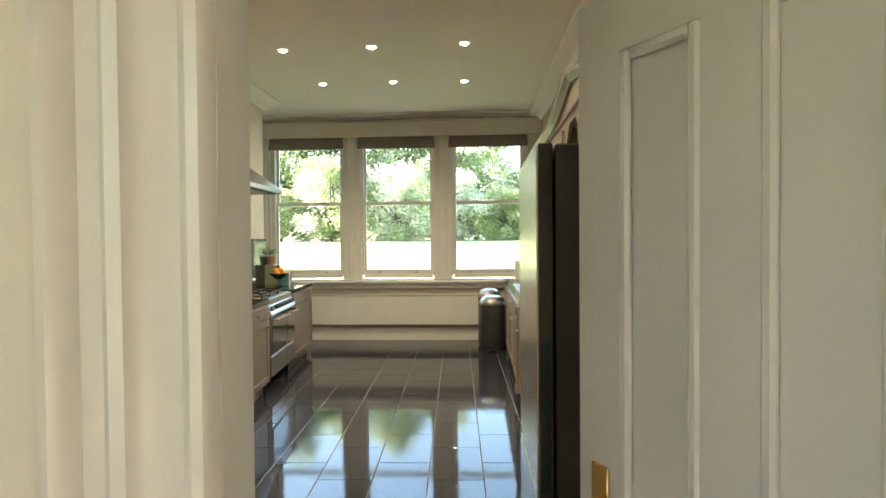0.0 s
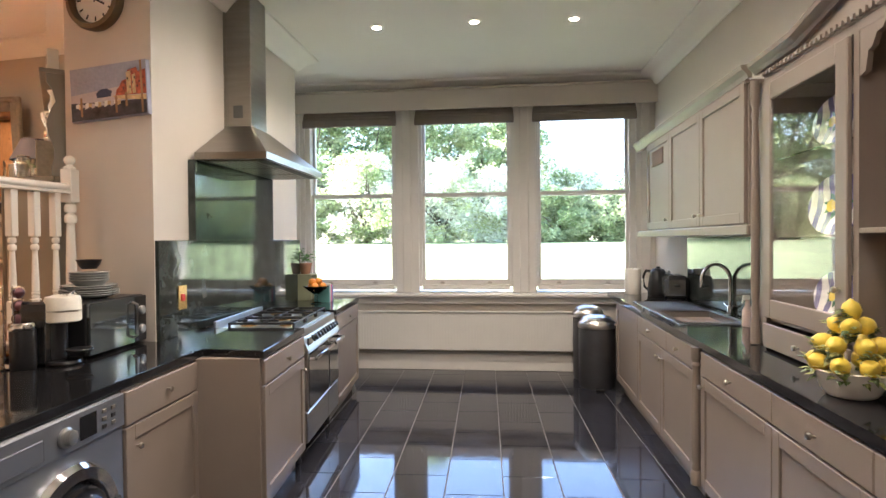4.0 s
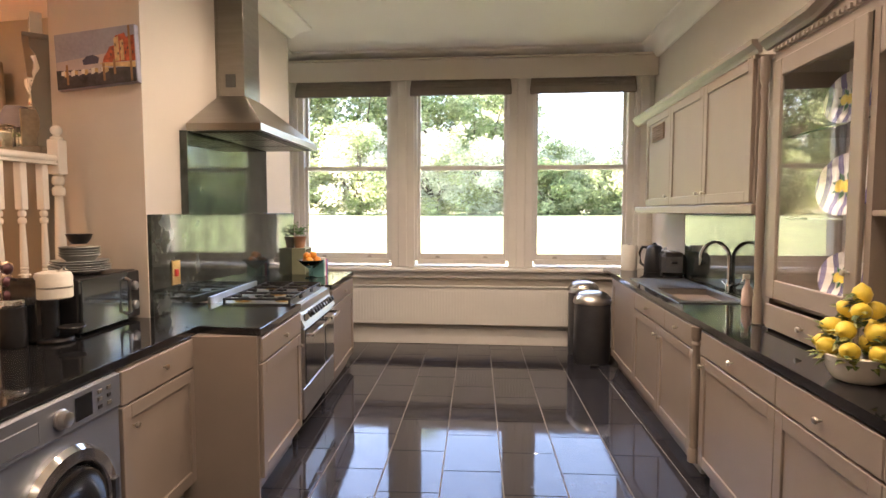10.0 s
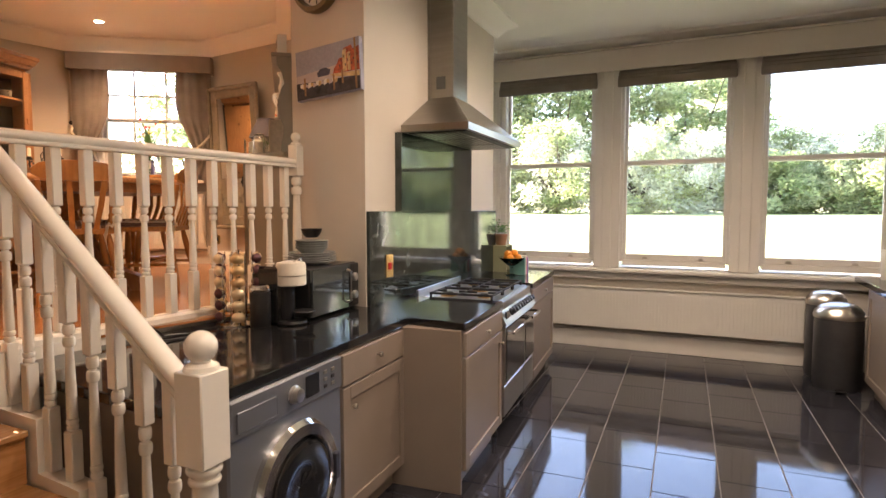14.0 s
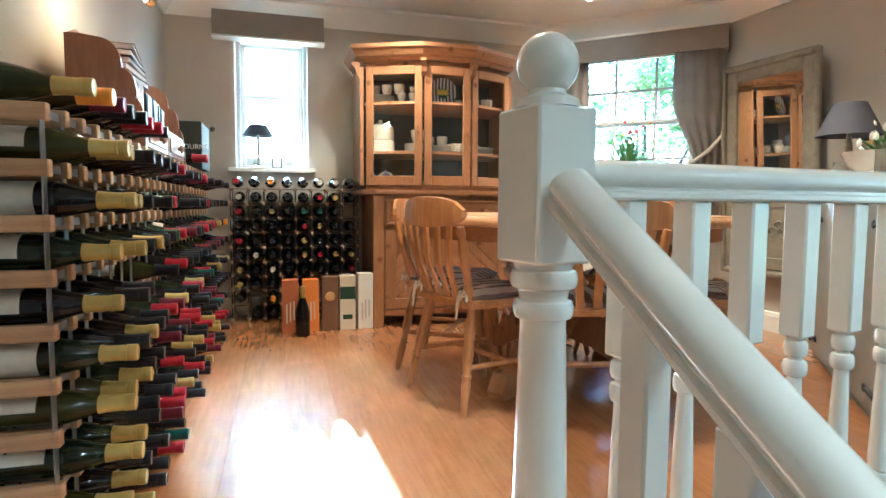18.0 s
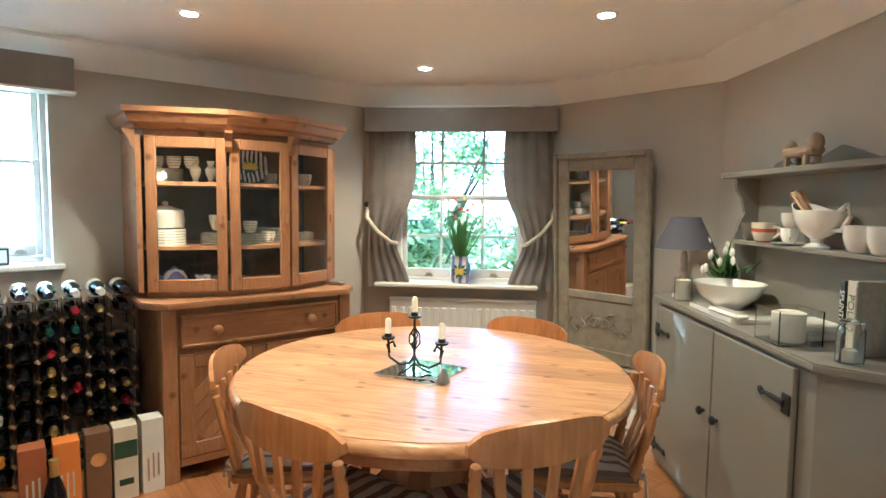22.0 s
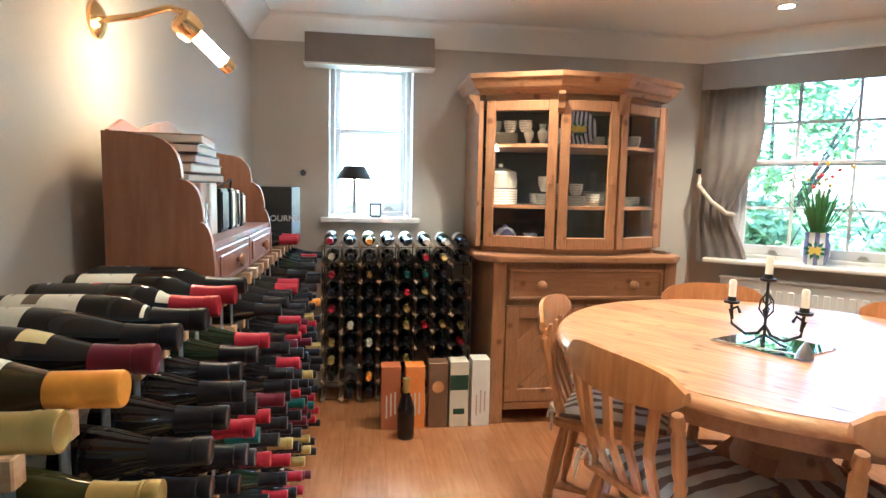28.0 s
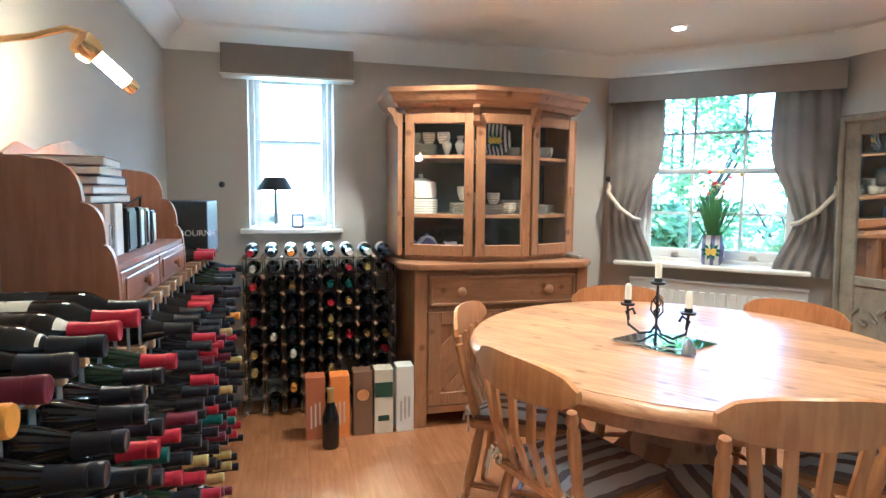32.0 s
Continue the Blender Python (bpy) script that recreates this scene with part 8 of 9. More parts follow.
# ---- bay window dressing ----
t = thing("pelmet", bay @ pose(0.69, -0.16, 1.885), "taupe cloth box pelmet above the dining window", "pelmet")
f = shape()
box(f, -0.655, 0.655, 0, 0.014, 0, 0.16, 0.004)
part("front", f, PELMET, t)
for sx in (-1, 1):
    f = shape()
    box(f, sx * 0.655, sx * 0.641, 0.0145, 0.155, 0, 0.16)
    part("return", f, PELMET, t)
f = shape()
box(f, -0.5, 0.5, 0.0, 0.1, 0.1605, 0.175, 0.003)
part("top_batten", f, WHITE, t)


def curtain(m, s):
    """A gathered curtain drawn to one side by a rope; s is the side."""
    t = thing("curtain", m, "gathered taupe curtain held back by a rope tieback", "curtain", "dining curtains")
    f = shape()
    nu, nv = 44, 26
    g = {}
    for v in range(nv + 1):
        z = 1.93 - 1.12 * v / nv
        q = (1.93 - z) / 1.12
        k = math.exp(-((q - 0.68) / 0.22) ** 2)
        wid = 0.33 * (1 - 0.42 * k) + 0.02 * math.sin(q * 3) if q < 0.68 else 0.33 * (1 - 0.42 * k) - 0.03 * (q - 0.68)
        for u in range(nu + 1):
            p = u / nu
            x = s * (0.0 + wid * p - 0.0)
            y = 0.011 * math.sin(p * 6.28 * 3.6 + 1.4 * math.sin(q * 4) + p * p * 4) * (0.5 + 0.6 * q) + 0.004 * math.sin(p * 27 + q * 9)
            g[u, v] = f.verts.new((-x, y, z))
    for v in range(nv):
        for u in range(nu):
            f.faces.new((g[u, v], g[u + 1, v], g[u + 1, v + 1], g[u, v + 1]))
    bmesh.ops.solidify(f, geom=list(f.faces), thickness=0.004)
    part("cloth", f, CURTAIN, t, smooth=True)
    f = tube(shape(), [(s * 0.012, 0.06, 1.38), (-s * 0.0, -0.045, 1.30), (-s * 0.08, -0.055, 1.20), (-s * 0.17, -0.05, 1.13), (-s * 0.205, 0.0, 1.12)], 0.014, 8)
    part("rope_tieback", f, ROPE, t, smooth=True)
    f = lathe(shape(), [(0.012, 0), (0.01, -0.05), (0.02, -0.055), (0.018, -0.07), (0.004, -0.074)], 12, axis="y")
    part("tieback_knob", f, IRON, t, m=pose(s * 0.015, 0.08, 1.39), smooth=True)
    return t


curtain(bay @ pose(0.05, -0.09, 0), -1)
curtain(bay @ pose(1.33, -0.09, 0), 1)
t = thing("flower_vase", bay @ pose(0.70, -0.04, 0.8455), "blue striped lemon vase of grasses and artificial flowers", "vase")
part("vase", lathe(shape(), [(0.05, 0), (0.058, 0.008), (0.075, 0.06), (0.075, 0.11), (0.06, 0.15), (0.06, 0.175), (0.068, 0.19), (0.062, 0.19), (0.05, 0.16)], 24, cap=False), STRIPE, t, smooth=True)
lemon_motif(t, 0.07, -0.076, 2, m=pose(0, 0, 0.09))
fs = [shape() for _ in range(4)]
rng = random.Random(31)
for k in range(150):
    a, e = rng.uniform(0, 6.28), abs(rng.gauss(0, 0.24))
    ln = rng.uniform(0.25, 0.42)
    d = Vector((math.cos(a) * math.sin(e), math.sin(a) * math.sin(e), math.cos(e)))
    p = Vector((d.x * 0.05, d.y * 0.05, 0.15))
    bend = Vector((d.x, d.y, -0.25)) * 0.05
    w = d.cross(Vector((0.3, 0.7, 0.1))).normalized() * 0.004
    q = [p, p + d * ln * 0.6, p + d * ln + bend]
    vs = [[fs[0].verts.new(c + w * s * (1 - 0.45 * i)) for s in (-1, 1)] for i, c in enumerate(q)]
    for a1, b1 in zip(vs, vs[1:]):
        fs[0].faces.new((a1[0], a1[1], b1[1], b1[0]))
    if k % 9 == 0:
        ball(fs[1 + (k // 9) % 3], p + d * ln * 1.12, 0.014, 1)
part("grass_tuft", fs[0], mat("grass_green", (0.10, 0.22, 0.05), 0.55, var=0.3), t)
for i, c in enumerate(((0.62, 0.06, 0.05), (0.75, 0.5, 0.08), (0.72, 0.68, 0.6))):
    part("blossoms", fs[i + 1], mat(f"blossom_{'rgw'[i]}", c, 0.6), t)

# ---- mirror ----
t = thing("wall_mirror", D @ pose(1.505, 3.752, 0.365, 2.5, 0, 7) @ Matrix.Diagonal((0.94, 1, 1.015, 1)), "tall limed wooden mirror with a carved lower panel", "mirror")
W2 = 0.335
f = shape()
box(f, -W2, -W2 + 0.095, -0.02, 0.0, 0.04, 1.31, 0.006)
box(f, W2 - 0.095, W2, -0.02, 0.0, 0.04, 1.31, 0.006)
box(f, -W2 + 0.095, W2 - 0.095, -0.02, 0.0, 1.235, 1.31, 0.006)
box(f, -W2 + 0.095, W2 - 0.095, -0.02, 0.0, 0.04, 0.12, 0.006)
box(f, -W2 + 0.095, W2 - 0.095, -0.02, 0.0, 0.43, 0.48, 0.004)
part("frame", f, LIMED, t)
f = shape()
for x0, x1, z0, z1 in ((-W2 - 0.02, -W2 + 0.012, 0.0, 1.345), (W2 - 0.012, W2 + 0.02, 0.0, 1.345), (-W2 + 0.012, W2 - 0.012, 1.305, 1.345), (-W2 + 0.012, W2 - 0.012, 0.0, 0.035)):
    box(f, x0, x1, -0.042, -0.0, z0, z1, 0.01)
part("moulding", f, LIMED, t)
f = shape()
box(f, -W2 + 0.09, W2 - 0.09, -0.010, -0.006, 0.475, 1.24)
part("mirror_glass", f, MIRROR, t)
f = shape()
box(f, -W2 + 0.09, W2 - 0.09, -0.012, -0.002, 0.118, 0.432)
part("lower_panel", f, LIMED, t)
for s in (-1, 1):
    for k in range(5):
        f = shape()
        cx, cz, r = s * (0.04 + 0.045 * k), 0.275 + 0.035 * math.sin(k * 1.7), 0.045 - 0.005 * k
        tube(f, [(cx + r * (1 - q / 14) * math.cos(q * 0.55 * s + k), -0.016, cz + r * (1 - q / 14) * math.sin(q * 0.55 + k)) for q in range(12)], 0.007, 6, r2=0.004)
        part("carved_scroll", f, LIMED, t, smooth=True)
part("carved_boss", ball(shape(), (0, -0.014, 0.29), 0.03, 2, (1, 0.4, 1.2)), LIMED, t, smooth=True)

# ---- grey corner dresser ----
CF = Matrix.Translation((2.06, 3.48, 0)) @ Matrix.Rotation(math.atan2(-0.81, 1.03), 4, "Z")
CFI = CF.inverted()
CF = D @ Matrix.Translation((-0.1095, -0.0189, -0.0417)) @ Matrix.Scale(1.03, 4) @ CF


def cf(x, y):
    v = CFI @ Vector((x, y, 0))
    return (v.x, v.y)


FOOT = [cf(*p) for p in ((2.075, 3.475), (3.095, 2.672), (3.425, 2.72), (3.38, 2.868), (2.24, 3.745), (2.085, 3.745))]
t = thing("corner_dresser", CF, "grey painted corner dresser with black strap hinges", "dresser")
part("body", prism(shape(), FOOT, 0.041, 0.90), GREYC, t)
cx, cy = sum(p[0] for p in FOOT) / 6, sum(p[1] for p in FOOT) / 6
TOPP = [cf(*p) for p in ((2.035, 3.475), (3.098, 2.632), (3.455, 2.69), (3.385, 2.868), (2.24, 3.748), (2.055, 3.748))]
f = prism(shape(), TOPP, 0.9005, 0.93)
bmesh.ops.bevel(f, geom=list(f.edges), offset=0.006, segments=2, affect="EDGES")
part("top", f, GREYC, t, smooth=True)
for x0, x1, hx, s in ((0.045, 0.68, 0.045, 1), (0.69, 1.235, 1.235, -1)):
    f = shape()
    box(f, x0, x1, -0.020, -0.001, 0.085, 0.885, 0.003)
    d = part("door", f, GREYC, t)
    for z in (0.16, 0.76):
        f = shape()
        box(f, hx + s * 0.001, hx + s * 0.05, -0.028, -0.0205, z - 0.035, z + 0.035, 0.004)
        tube(f, [(hx + s * 0.03, -0.026, z), (hx + s * 0.11, -0.026, z), (hx + s * 0.16, -0.026, z)], 0.013, 8, r2=0.006)
        ball(f, (hx + s * 0.172, -0.026, z), 0.02, 1, (1.2, 0.3, 0.9))
        part("strap_hinge", f, IRON, d)
    kx = x1 - 0.05 if s > 0 else x0 + 0.06
    part("knob", lathe(shape(), [(0.008, 0), (0.008, -0.012), (0.018, -0.016), (0.02, -0.026), (0.01, -0.034)], 14, axis="y"), IRON, d, m=pose(kx, -0.0205, 0.53), smooth=True)
# plate rack above
t = thing("plate_shelf", CF @ pose(0.335, -0.03, 0.9305), "grey painted plate shelf with scalloped sides on the dresser", "shelf unit")
SH = [(0.36 - (0.36 - u) * 0.55, w) for u, w in ((0.36, 0.0), (0.17, 0.0), (0.17, 0.06), (0.20, 0.12), (0.20, 0.17), (0.15, 0.25), (0.14, 0.33), (0.18, 0.40), (0.22, 0.44), (0.19, 0.51), (0.14, 0.55), (0.14, 0.60), (0.36, 0.60))]
for x in (0.0, 1.08):
    part("side_panel", prism(shape(), SH, x, x + 0.022, m=PYZ), GREYC, t)
f = shape()
box(f, 0.0225, 1.0795, 0.345, 0.36, 0.0, 0.60)
part("back_panel", f, GREYC, t)
f = shape()
box(f, 0.0225, 1.0795, 0.235, 0.3445, 0.30, 0.318, 0.003)
part("shelf", f, GREYC, t)
f = shape()
box(f, -0.055, 1.115, 0.205, 0.36, 0.6005, 0.625, 0.004)
part("top_shelf", f, GREYC, t)
f = prism(shape(), [(0.1, 0.6255), (1.0, 0.6255), (0.96, 0.66), (0.91, 0.68), (0.85, 0.65), (0.75, 0.64), (0.66, 0.67), (0.56, 0.70), (0.46, 0.67), (0.36, 0.64), (0.26, 0.65), (0.2, 0.675), (0.14, 0.66)], 0.345, 0.359, m=PXZ)
part("scalloped_crest", f, GREYC, t)
PS = CF @ pose(0.335, -0.03, 0.9305)
# crockery on the dresser
cup(PS @ pose(0.12, 0.27, 0.3185, 0, 0, 200), 1.15, mat("painted_mug_dark", (0.12, 0.11, 0.10), 0.3, coat=0.4), "dark painted mug on the plate shelf", "dresser crockery")
cup(PS @ pose(0.23, 0.26, 0.3185, 0, 0, 20), 1.2, stripes("owl_mug", (0.72, 0.66, 0.52), (0.5, 0.12, 0.06), 0.05, axis=2, width=0.3), "painted cream and red mug on the plate shelf", "dresser crockery")
cup(PS @ pose(0.40, 0.27, 0.326, 0, 0, -30), 0.85, PORC, "white coffee cup on a saucer", "dresser crockery")
cup(PS @ pose(0.40, 0.27, 0.387, 0, 0, 60), 0.85, PORC, "white coffee cup stacked on another", "dresser crockery")
tagged(part("saucer", lathe(shape(), [(0.03, 0), (0.065, 0.006), (0.066, 0.008), (0.03, 0.003)], 20), PORC, m=PS @ pose(0.40, 0.27, 0.3183), smooth=True), "white saucer on the plate shelf", "saucer")
t = thing("sauce_boat", PS @ pose(0.57, 0.27, 0.3185), "white footed sauce boat filled with sticks", "sauce boat")
f = lathe(shape(), [(0.045, 0), (0.048, 0.006), (0.02, 0.02), (0.022, 0.035), (0.06, 0.06), (0.085, 0.10), (0.09, 0.14), (0.084, 0.14), (0.055, 0.07), (0.002, 0.05)], 26, cap=False)
for v in f.verts:
    if v.co.z > 0.05:
        v.co.x *= 1.35
        v.co.y *= 0.8
        v.co.z += max(0, -v.co.x - 0.03) * 0.35
part("boat", f, PORC, t, smooth=True)
part("handle", tube(shape(), [(0.10, 0, 0.13), (0.15, 0, 0.16), (0.17, 0, 0.12), (0.13, 0, 0.07), (0.08, 0, 0.07)], 0.009, 8), PORC, t, smooth=True)
for k in range(6):
    part("stick", tube(shape(), [(0.02 - 0.01 * k, -0.02 + 0.01 * k, 0.08), (-0.14 - 0.006 * k, -0.02 + 0.012 * k, 0.205 + 0.004 * (k % 3))], 0.007, 7), bpy.data.materials["rack_softwood"], t, smooth=True)
for k, x in enumerate((0.79, 0.90)):
    cup(PS @ pose(x, 0.275, 0.3185, 0, 0, 10 - 40 * k), 1.3, PORC, "large white breakfast cup on the plate shelf", "dresser crockery")
tagged(part("urn_vase", lathe(shape(), [(0.05, 0), (0.052, 0.012), (0.025, 0.03), (0.025, 0.05), (0.05, 0.08), (0.058, 0.13), (0.045, 0.16), (0.042, 0.2), (0.062, 0.235), (0.055, 0.235), (0.035, 0.19)], 26, cap=False), PORC, m=PS @ pose(1.02, 0.285, 0.3185) @ Matrix.Diagonal((0.72, 0.72, 0.84, 1)), smooth=True), "white urn vase on the plate shelf", "vase")
f = shape()
box(f, -0.09, 0.09, -0.035, 0.035, 0.035, 0.07, 0.012)
ball(f, (0.075, 0, 0.08), 0.035, 2, (1.0, 0.8, 1.1))
ball(f, (-0.075, 0, 0.08), 0.022, 2)
for x in (-0.06, 0.06):
    for y in (-0.022, 0.022):
        box(f, x - 0.01, x + 0.01, y - 0.01, y + 0.01, 0, 0.0352, 0.003)
tagged(part("stone_animal", f, mat("carved_pale_wood", (0.42, 0.32, 0.21), 0.7, var=0.2), m=PS @ pose(0.50, 0.24, 0.6258), smooth=True), "carved pale toy animal on the top shelf", "ornament")
t = thing("gift_carton", PS @ pose(1.06, 0.27, 0.6258, 0, 0, 8) @ Matrix.Diagonal((0.56, 0.72, 0.8, 1)), "small white printed carton on the top shelf", "box")
f = shape()
box(f, -0.045, 0.045, -0.04, 0.04, 0, 0.15, 0.002)
part("carton", f, PAPER, t)
f = shape()
box(f, -0.02, 0.02, -0.0412, -0.0403, 0.04, 0.11)
part("print_panel", f, GREYP, t)
# on the dresser top
ZT = 0.9305
t = thing("table_lamp", CF @ pose(0.07, 0.10, ZT) @ Matrix.Diagonal((1.18, 1.18, 1.05, 1)), "table lamp with a slate cone shade and turned white stem", "lamp")
part("stem", lathe(shape(), [(0.045, 0), (0.045, 0.012), (0.02, 0.02), (0.018, 0.06), (0.022, 0.065), (0.017, 0.07), (0.017, 0.12), (0.022, 0.125), (0.016, 0.13), (0.016, 0.2), (0.01, 0.22), (0.01, 0.25)], 18), mat("limewashed_stem", (0.55, 0.5, 0.42), 0.6, var=0.25, scale=30), t, smooth=True)
part("shade", lathe(shape(), [(0.125, 0.24), (0.06, 0.395), (0.056, 0.395), (0.12, 0.24)], 30, cap=False), mat("slate_shade", (0.085, 0.08, 0.10), 0.85, var=0.1, bump=0.2, bscale=200), t, smooth=True)
t = thing("candle", CF @ pose(0.17, 0.06, ZT), "cream pillar candle in a clear glass", "candle")
part("wax", lathe(shape(), [(0.035, 0.004), (0.036, 0.01), (0.036, 0.10), (0.03, 0.104)], 18), WAX, t, smooth=True)
part("glass", lathe(shape(), [(0.042, 0), (0.042, 0.115), (0.040, 0.115), (0.040, 0.003), (0.002, 0.003)], 20, cap=False), CLEAR, t, smooth=True)
t = thing("white_flowers", CF @ pose(0.28, 0.22, ZT) @ Matrix.Diagonal((1.2, 1.0, 1.12, 1)), "white tulips in a low pot on the dresser", "flowers")
part("pot", lathe(shape(), [(0.035, 0), (0.05, 0.07), (0.046, 0.07)], 16), GREYP, t, smooth=True)
fa = shape()
for k in range(40):
    a, e = rng.uniform(0, 6.28), rng.uniform(0.1, 1.0)
    ln = rng.uniform(0.12, 0.22)
    d = Vector((math.cos(a) * math.sin(e), math.sin(a) * math.sin(e), math.cos(e)))
    if k % 3 == 0:
        tube(fa, [(0, 0, 0.06), d * ln * 0.6 + Vector((0, 0, 0.06)), d * ln + Vector((0, 0, 0.06))], 0.003, 5)
        part("bloom", ball(shape(), d * (ln + 0.015) + Vector((0, 0, 0.06)), 0.017, 1, (0.8, 0.8, 1.2)), PORC, t, smooth=True)
    else:
        blob_leaf(fa, d * 0.02 + Vector((0, 0, 0.06)), d, ln, 0.03)
part("leaf_tuft", fa, LEAF, t)
tagged(part("platter", prism(shape(), [(-0.17, -0.10), (0.17, -0.10), (0.19, -0.06), (0.19, 0.06), (0.17, 0.10), (-0.17, 0.10), (-0.19, 0.06), (-0.19, -0.06)], 0, 0.018), PORC, m=CF @ pose(0.54, 0.12, ZT) @ Matrix.Diagonal((1.15, 1.0, 1, 1))), "flat white serving platter on the dresser", "platter")
tagged(part("serving_bowl", lathe(shape(), [(0.05, 0), (0.055, 0.008), (0.11, 0.05), (0.135, 0.10), (0.13, 0.10), (0.10, 0.05), (0.002, 0.015)], 30, cap=False), PORC, m=CF @ pose(0.49, 0.13, ZT + 0.0185) @ Matrix.Diagonal((1.2, 1.1, 1.15, 1)), smooth=True), "white serving bowl on the platter", "bowl")
f = shape()
box(f, -0.11, 0.11, -0.03, 0.03, 0, 0.02, 0.008)
tagged(part("serving_dish", f, PORC, m=CF @ pose(0.66, 0.045, ZT + 0.0185, 0, 0, 4)), "long narrow white dish on the platter", "dish")
for k in range(2):
    f = shape()
    box(f, -0.085, 0.085, -0.07, 0.07, 0, 0.028, 0.006)
    tagged(part("napkin_pack", f, PAPER, m=CF @ pose(0.96, 0.20, ZT + 0.029 * k, 0, 0, 8 - 9 * k)), "folded white napkins on the dresser", "napkins")
t = thing("candle", CF @ pose(1.06, 0.06, ZT), "wide cream candle in a square glass holder", "candle")
part("wax", lathe(shape(), [(0.05, 0.006), (0.052, 0.015), (0.052, 0.105), (0.04, 0.11)], 22), WAX, t, smooth=True)
f = shape()
for a in ((-0.075, -0.071, -0.075, 0.075), (0.071, 0.075, -0.075, 0.075), (-0.071, 0.071, -0.075, -0.071), (-0.071, 0.071, 0.071, 0.075)):
    box(f, *a, 0, 0.12)
box(f, -0.071, 0.071, -0.071, 0.071, 0, 0.005)
part("glass", f, CLEAR, t)
CARD_P = mat("pale_grey_cover", (0.50, 0.47, 0.41), 0.5, var=0.15, scale=30)
for x, w, h, dp, mt, sp, word, size in ((1.19, 0.024, 0.232, 0.11, BK[0], PAPER, "SPUNTINO", 0.030), (1.232, 0.042, 0.238, 0.12, CARD_C, GREYP, "POLPO", 0.040)):
    t = thing("cookbook", CF @ pose(x, 0.15, ZT, 0, 0, -2), "thick cookery book with a lettered spine standing on the dresser", "book", "dresser books")
    f = shape()
    box(f, -w / 2 + 0.002, w / 2 - 0.002, 0.006, dp - 0.002, 0.004, h - 0.003)
    part("page_block", f, PAPER, t)
    f = shape()
    box(f, -w / 2, w / 2, 0, 0.0055, 0.001, h, 0.002)
    part("spine", f, mt, t)
    for sx in (-1, 1):
        f = shape()
        box(f, sx * w / 2, sx * (w / 2 - 0.0018), 0.0057, dp, 0.001, h)
        part("cover", f, mt if mt != CARD_C else CARD_P, t)
    lettering(word, size, sp, t, Matrix.Translation((0, -0.0012, h * 0.56)) @ Matrix.Rotation(radians(90), 4, "Y") @ Matrix.Rotation(radians(90), 4, "X"))
t = thing("glass_jar", CF @ pose(1.325, 0.09, ZT), "clip-top glass jar with a tealight inside", "jar")
part("jar", lathe(shape(), [(0.036, 0), (0.038, 0.005), (0.038, 0.10), (0.03, 0.115), (0.03, 0.12), (0.028, 0.12), (0.036, 0.098), (0.036, 0.004), (0.002, 0.003)], 20, cap=False), CLEAR, t, smooth=True)
part("lid", lathe(shape(), [(0.033, 0.1205), (0.034, 0.128), (0.01, 0.134)], 18), CLEAR, t, smooth=True)
part("tealight", lathe(shape(), [(0.02, 0.005), (0.02, 0.04), (0.015, 0.045)], 14), WAX, t, smooth=True)
part("wire_clip", tube(shape(), [(0.039, 0, 0.09), (0.05, 0, 0.11), (0.04, 0, 0.13)], 0.002, 6), CHROME, t)
# low wall fittings
f = shape()
box(f, -0.12, 0.12, -0.012, -0.0005, 0, 0.16, 0.002)
vg = thing("wall_vent", D @ pose(1.98, 3.847, 0.12, 0, 0, 4.7), "white slotted vent grille low on the wall", "vent")
part("frame", f, WHITE, vg)
for k in range(9):
    f = shape()
    box(f, -0.1, 0.1, -0.016, -0.0125, 0.015 + k * 0.015, 0.022 + k * 0.015)
    part("slat", f, NICKEL, vg)
for m, lab in ((D @ pose(2.03, 3.851, 1.19, 0, 0, 4.7), "brass double light switch on the wall"), (D @ pose(1.06, 3.771, 0.25, 0, 0, 4.7), "brass socket plate low on the wall")):
    t = thing("switch_plate", m, lab, "switch")
    f = shape()
    box(f, -0.045, 0.045, -0.008, -0.0005, -0.045, 0.045, 0.002)
    part("plate", f, BRASS, t)
    f = shape()
    box(f, -0.02, 0.02, -0.012, -0.0083, -0.02, 0.02, 0.002)
    part("rocker", f, BLACK, t)
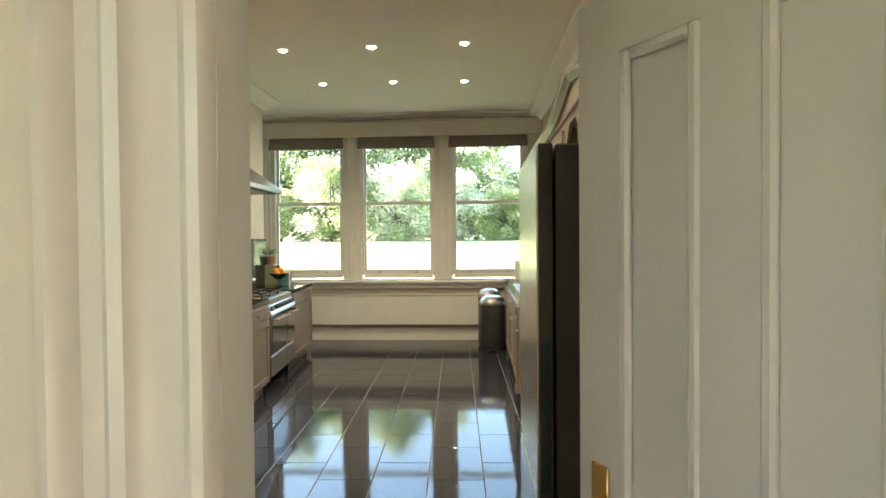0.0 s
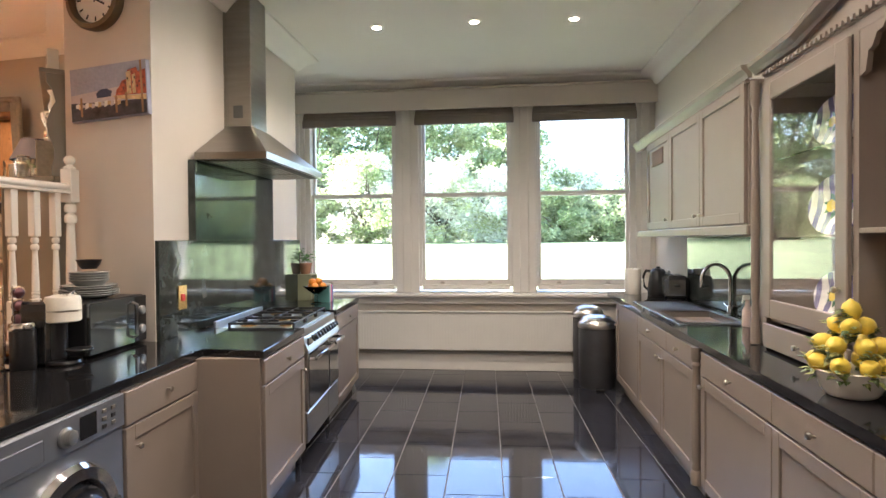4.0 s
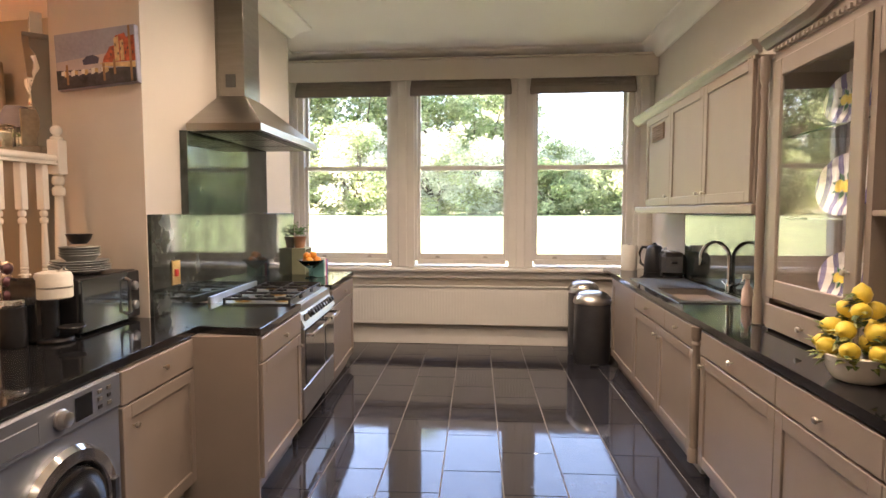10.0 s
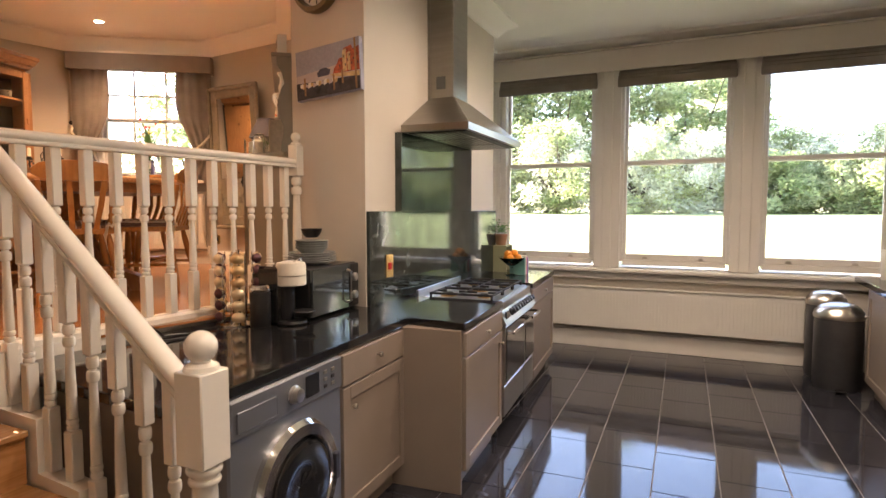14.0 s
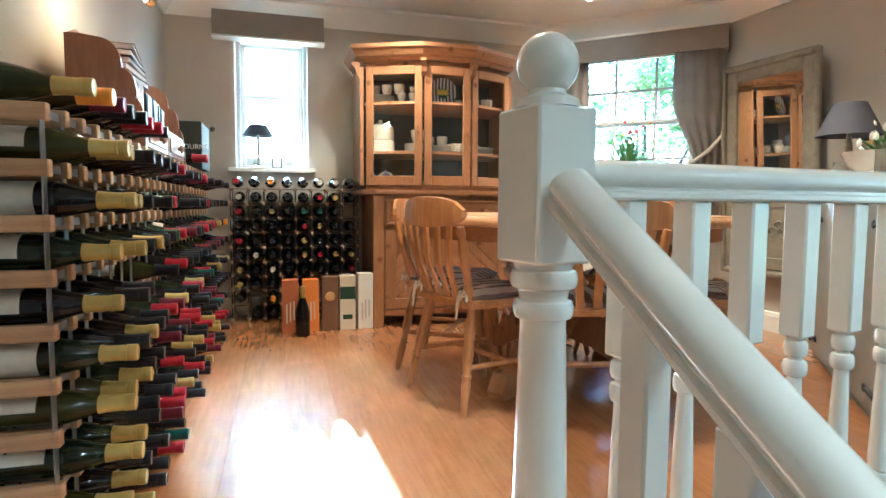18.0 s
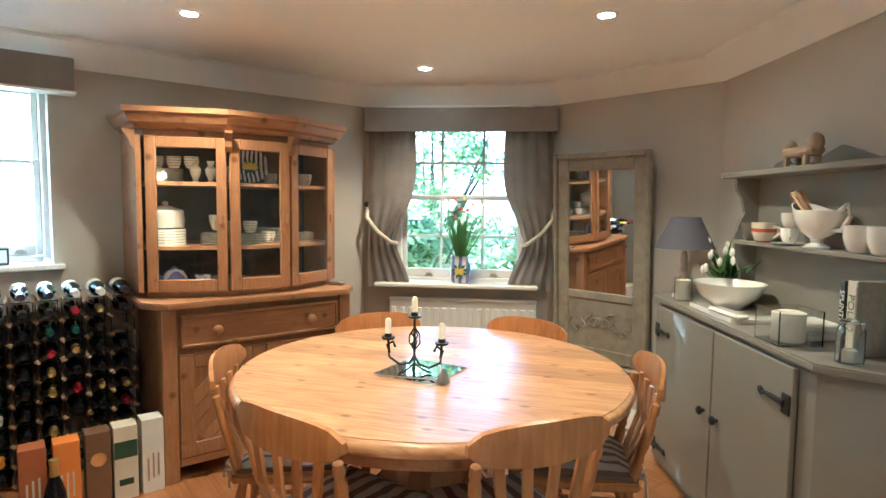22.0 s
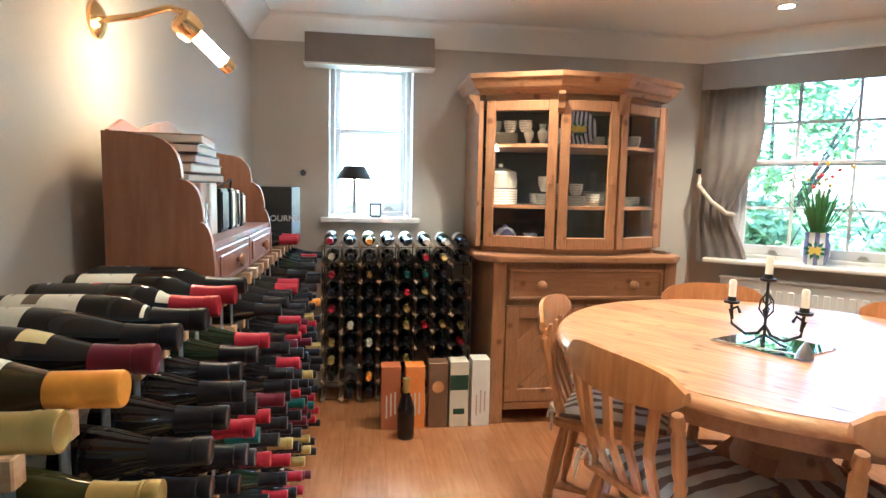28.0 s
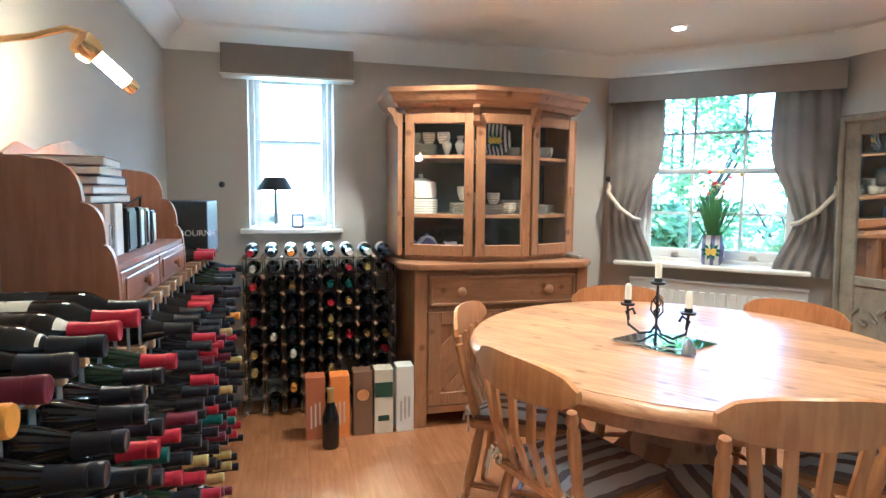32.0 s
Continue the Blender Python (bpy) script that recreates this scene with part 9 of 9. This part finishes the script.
bm = sweep(shape(), [(x, y, 0.001) for x, y in ((0.12, 0), (0.12, 2.82), (1.03, 3.77), (2.177, 3.864))], [(0, 0), (0.018, 0), (0.018, 0.10), (0.012, 0.125), (0, 0.13)])
tagged(part("baseboard_dining", bm, WHITE, m=D), "white painted skirting round the dining room", "skirting", kind="structure")

# ---- floor pieces ----
tile = None
TL = pose(-1.085, 7.93, 0, 0, 0, 2.0)
TX, TY, GAP = 0.3455, 0.545, 0.003
floor_ob = bpy.data.objects["floor"]
rows = []
for i in range(-9, 8):
    for k in range(-15, 3):
        x, y = i * TX, k * TY + (TY / 2 if i % 2 else 0)
        c = TL @ Vector((x + TX / 2, y + TY / 2, 0))
        if -3.3 < c.x < 1.2 and 0.1 < c.y < 8.7 and not (c.x < -2.35 and c.y < 3.2) and not (c.x < -1.0 and c.y < 1.85):
            rows.append((x, y))
f = shape()
box(f, GAP, TX - GAP, GAP, TY - GAP, -0.012, 0.0, 0.0015)
first_tile = None
for x, y in rows:
    if first_tile is None:
        ob = part("tile", f, TILE, floor_ob, m=TL @ pose(x, y, 0))
        first_tile = ob.data
    else:
        part("tile", first_tile, None, floor_ob, m=TL @ pose(x, y, 0))
rng = random.Random(2)
PWD = 0.19
lens_ = (0.62, 0.95, 1.28)
meshes = {}
for j in range(-1, 20):
    x = -0.1 - rng.uniform(0, 0.6)
    while x < 4.1:
        ln = rng.choice(lens_)
        y0 = j * PWD
        x1 = min(x + ln, 3.965 + max(0, 0.83 - y0) * 0.16)
        if y0 > 1.0:
            x1 = min(x1, 3.74 if y0 < 2.7 else 3.45 - (y0 - 2.7))
        elif y0 > 0.83:
            x1 = min(x1, 3.75)
        if x1 - x > 0.08:
            key = round(x1 - x, 3)
            if key not in meshes:
                f = shape()
                box(f, 0.0002, key - 0.0002, 0.0002, PWD - 0.0002, -0.0118, 0.0, 0.0004)
                ob = part("plank", f, OAK, floor_dining, m=D @ pose(x, y0, 0))
                meshes[key] = ob.data
            else:
                part("plank", meshes[key], None, floor_dining, m=D @ pose(x, y0, 0))
        x += ln
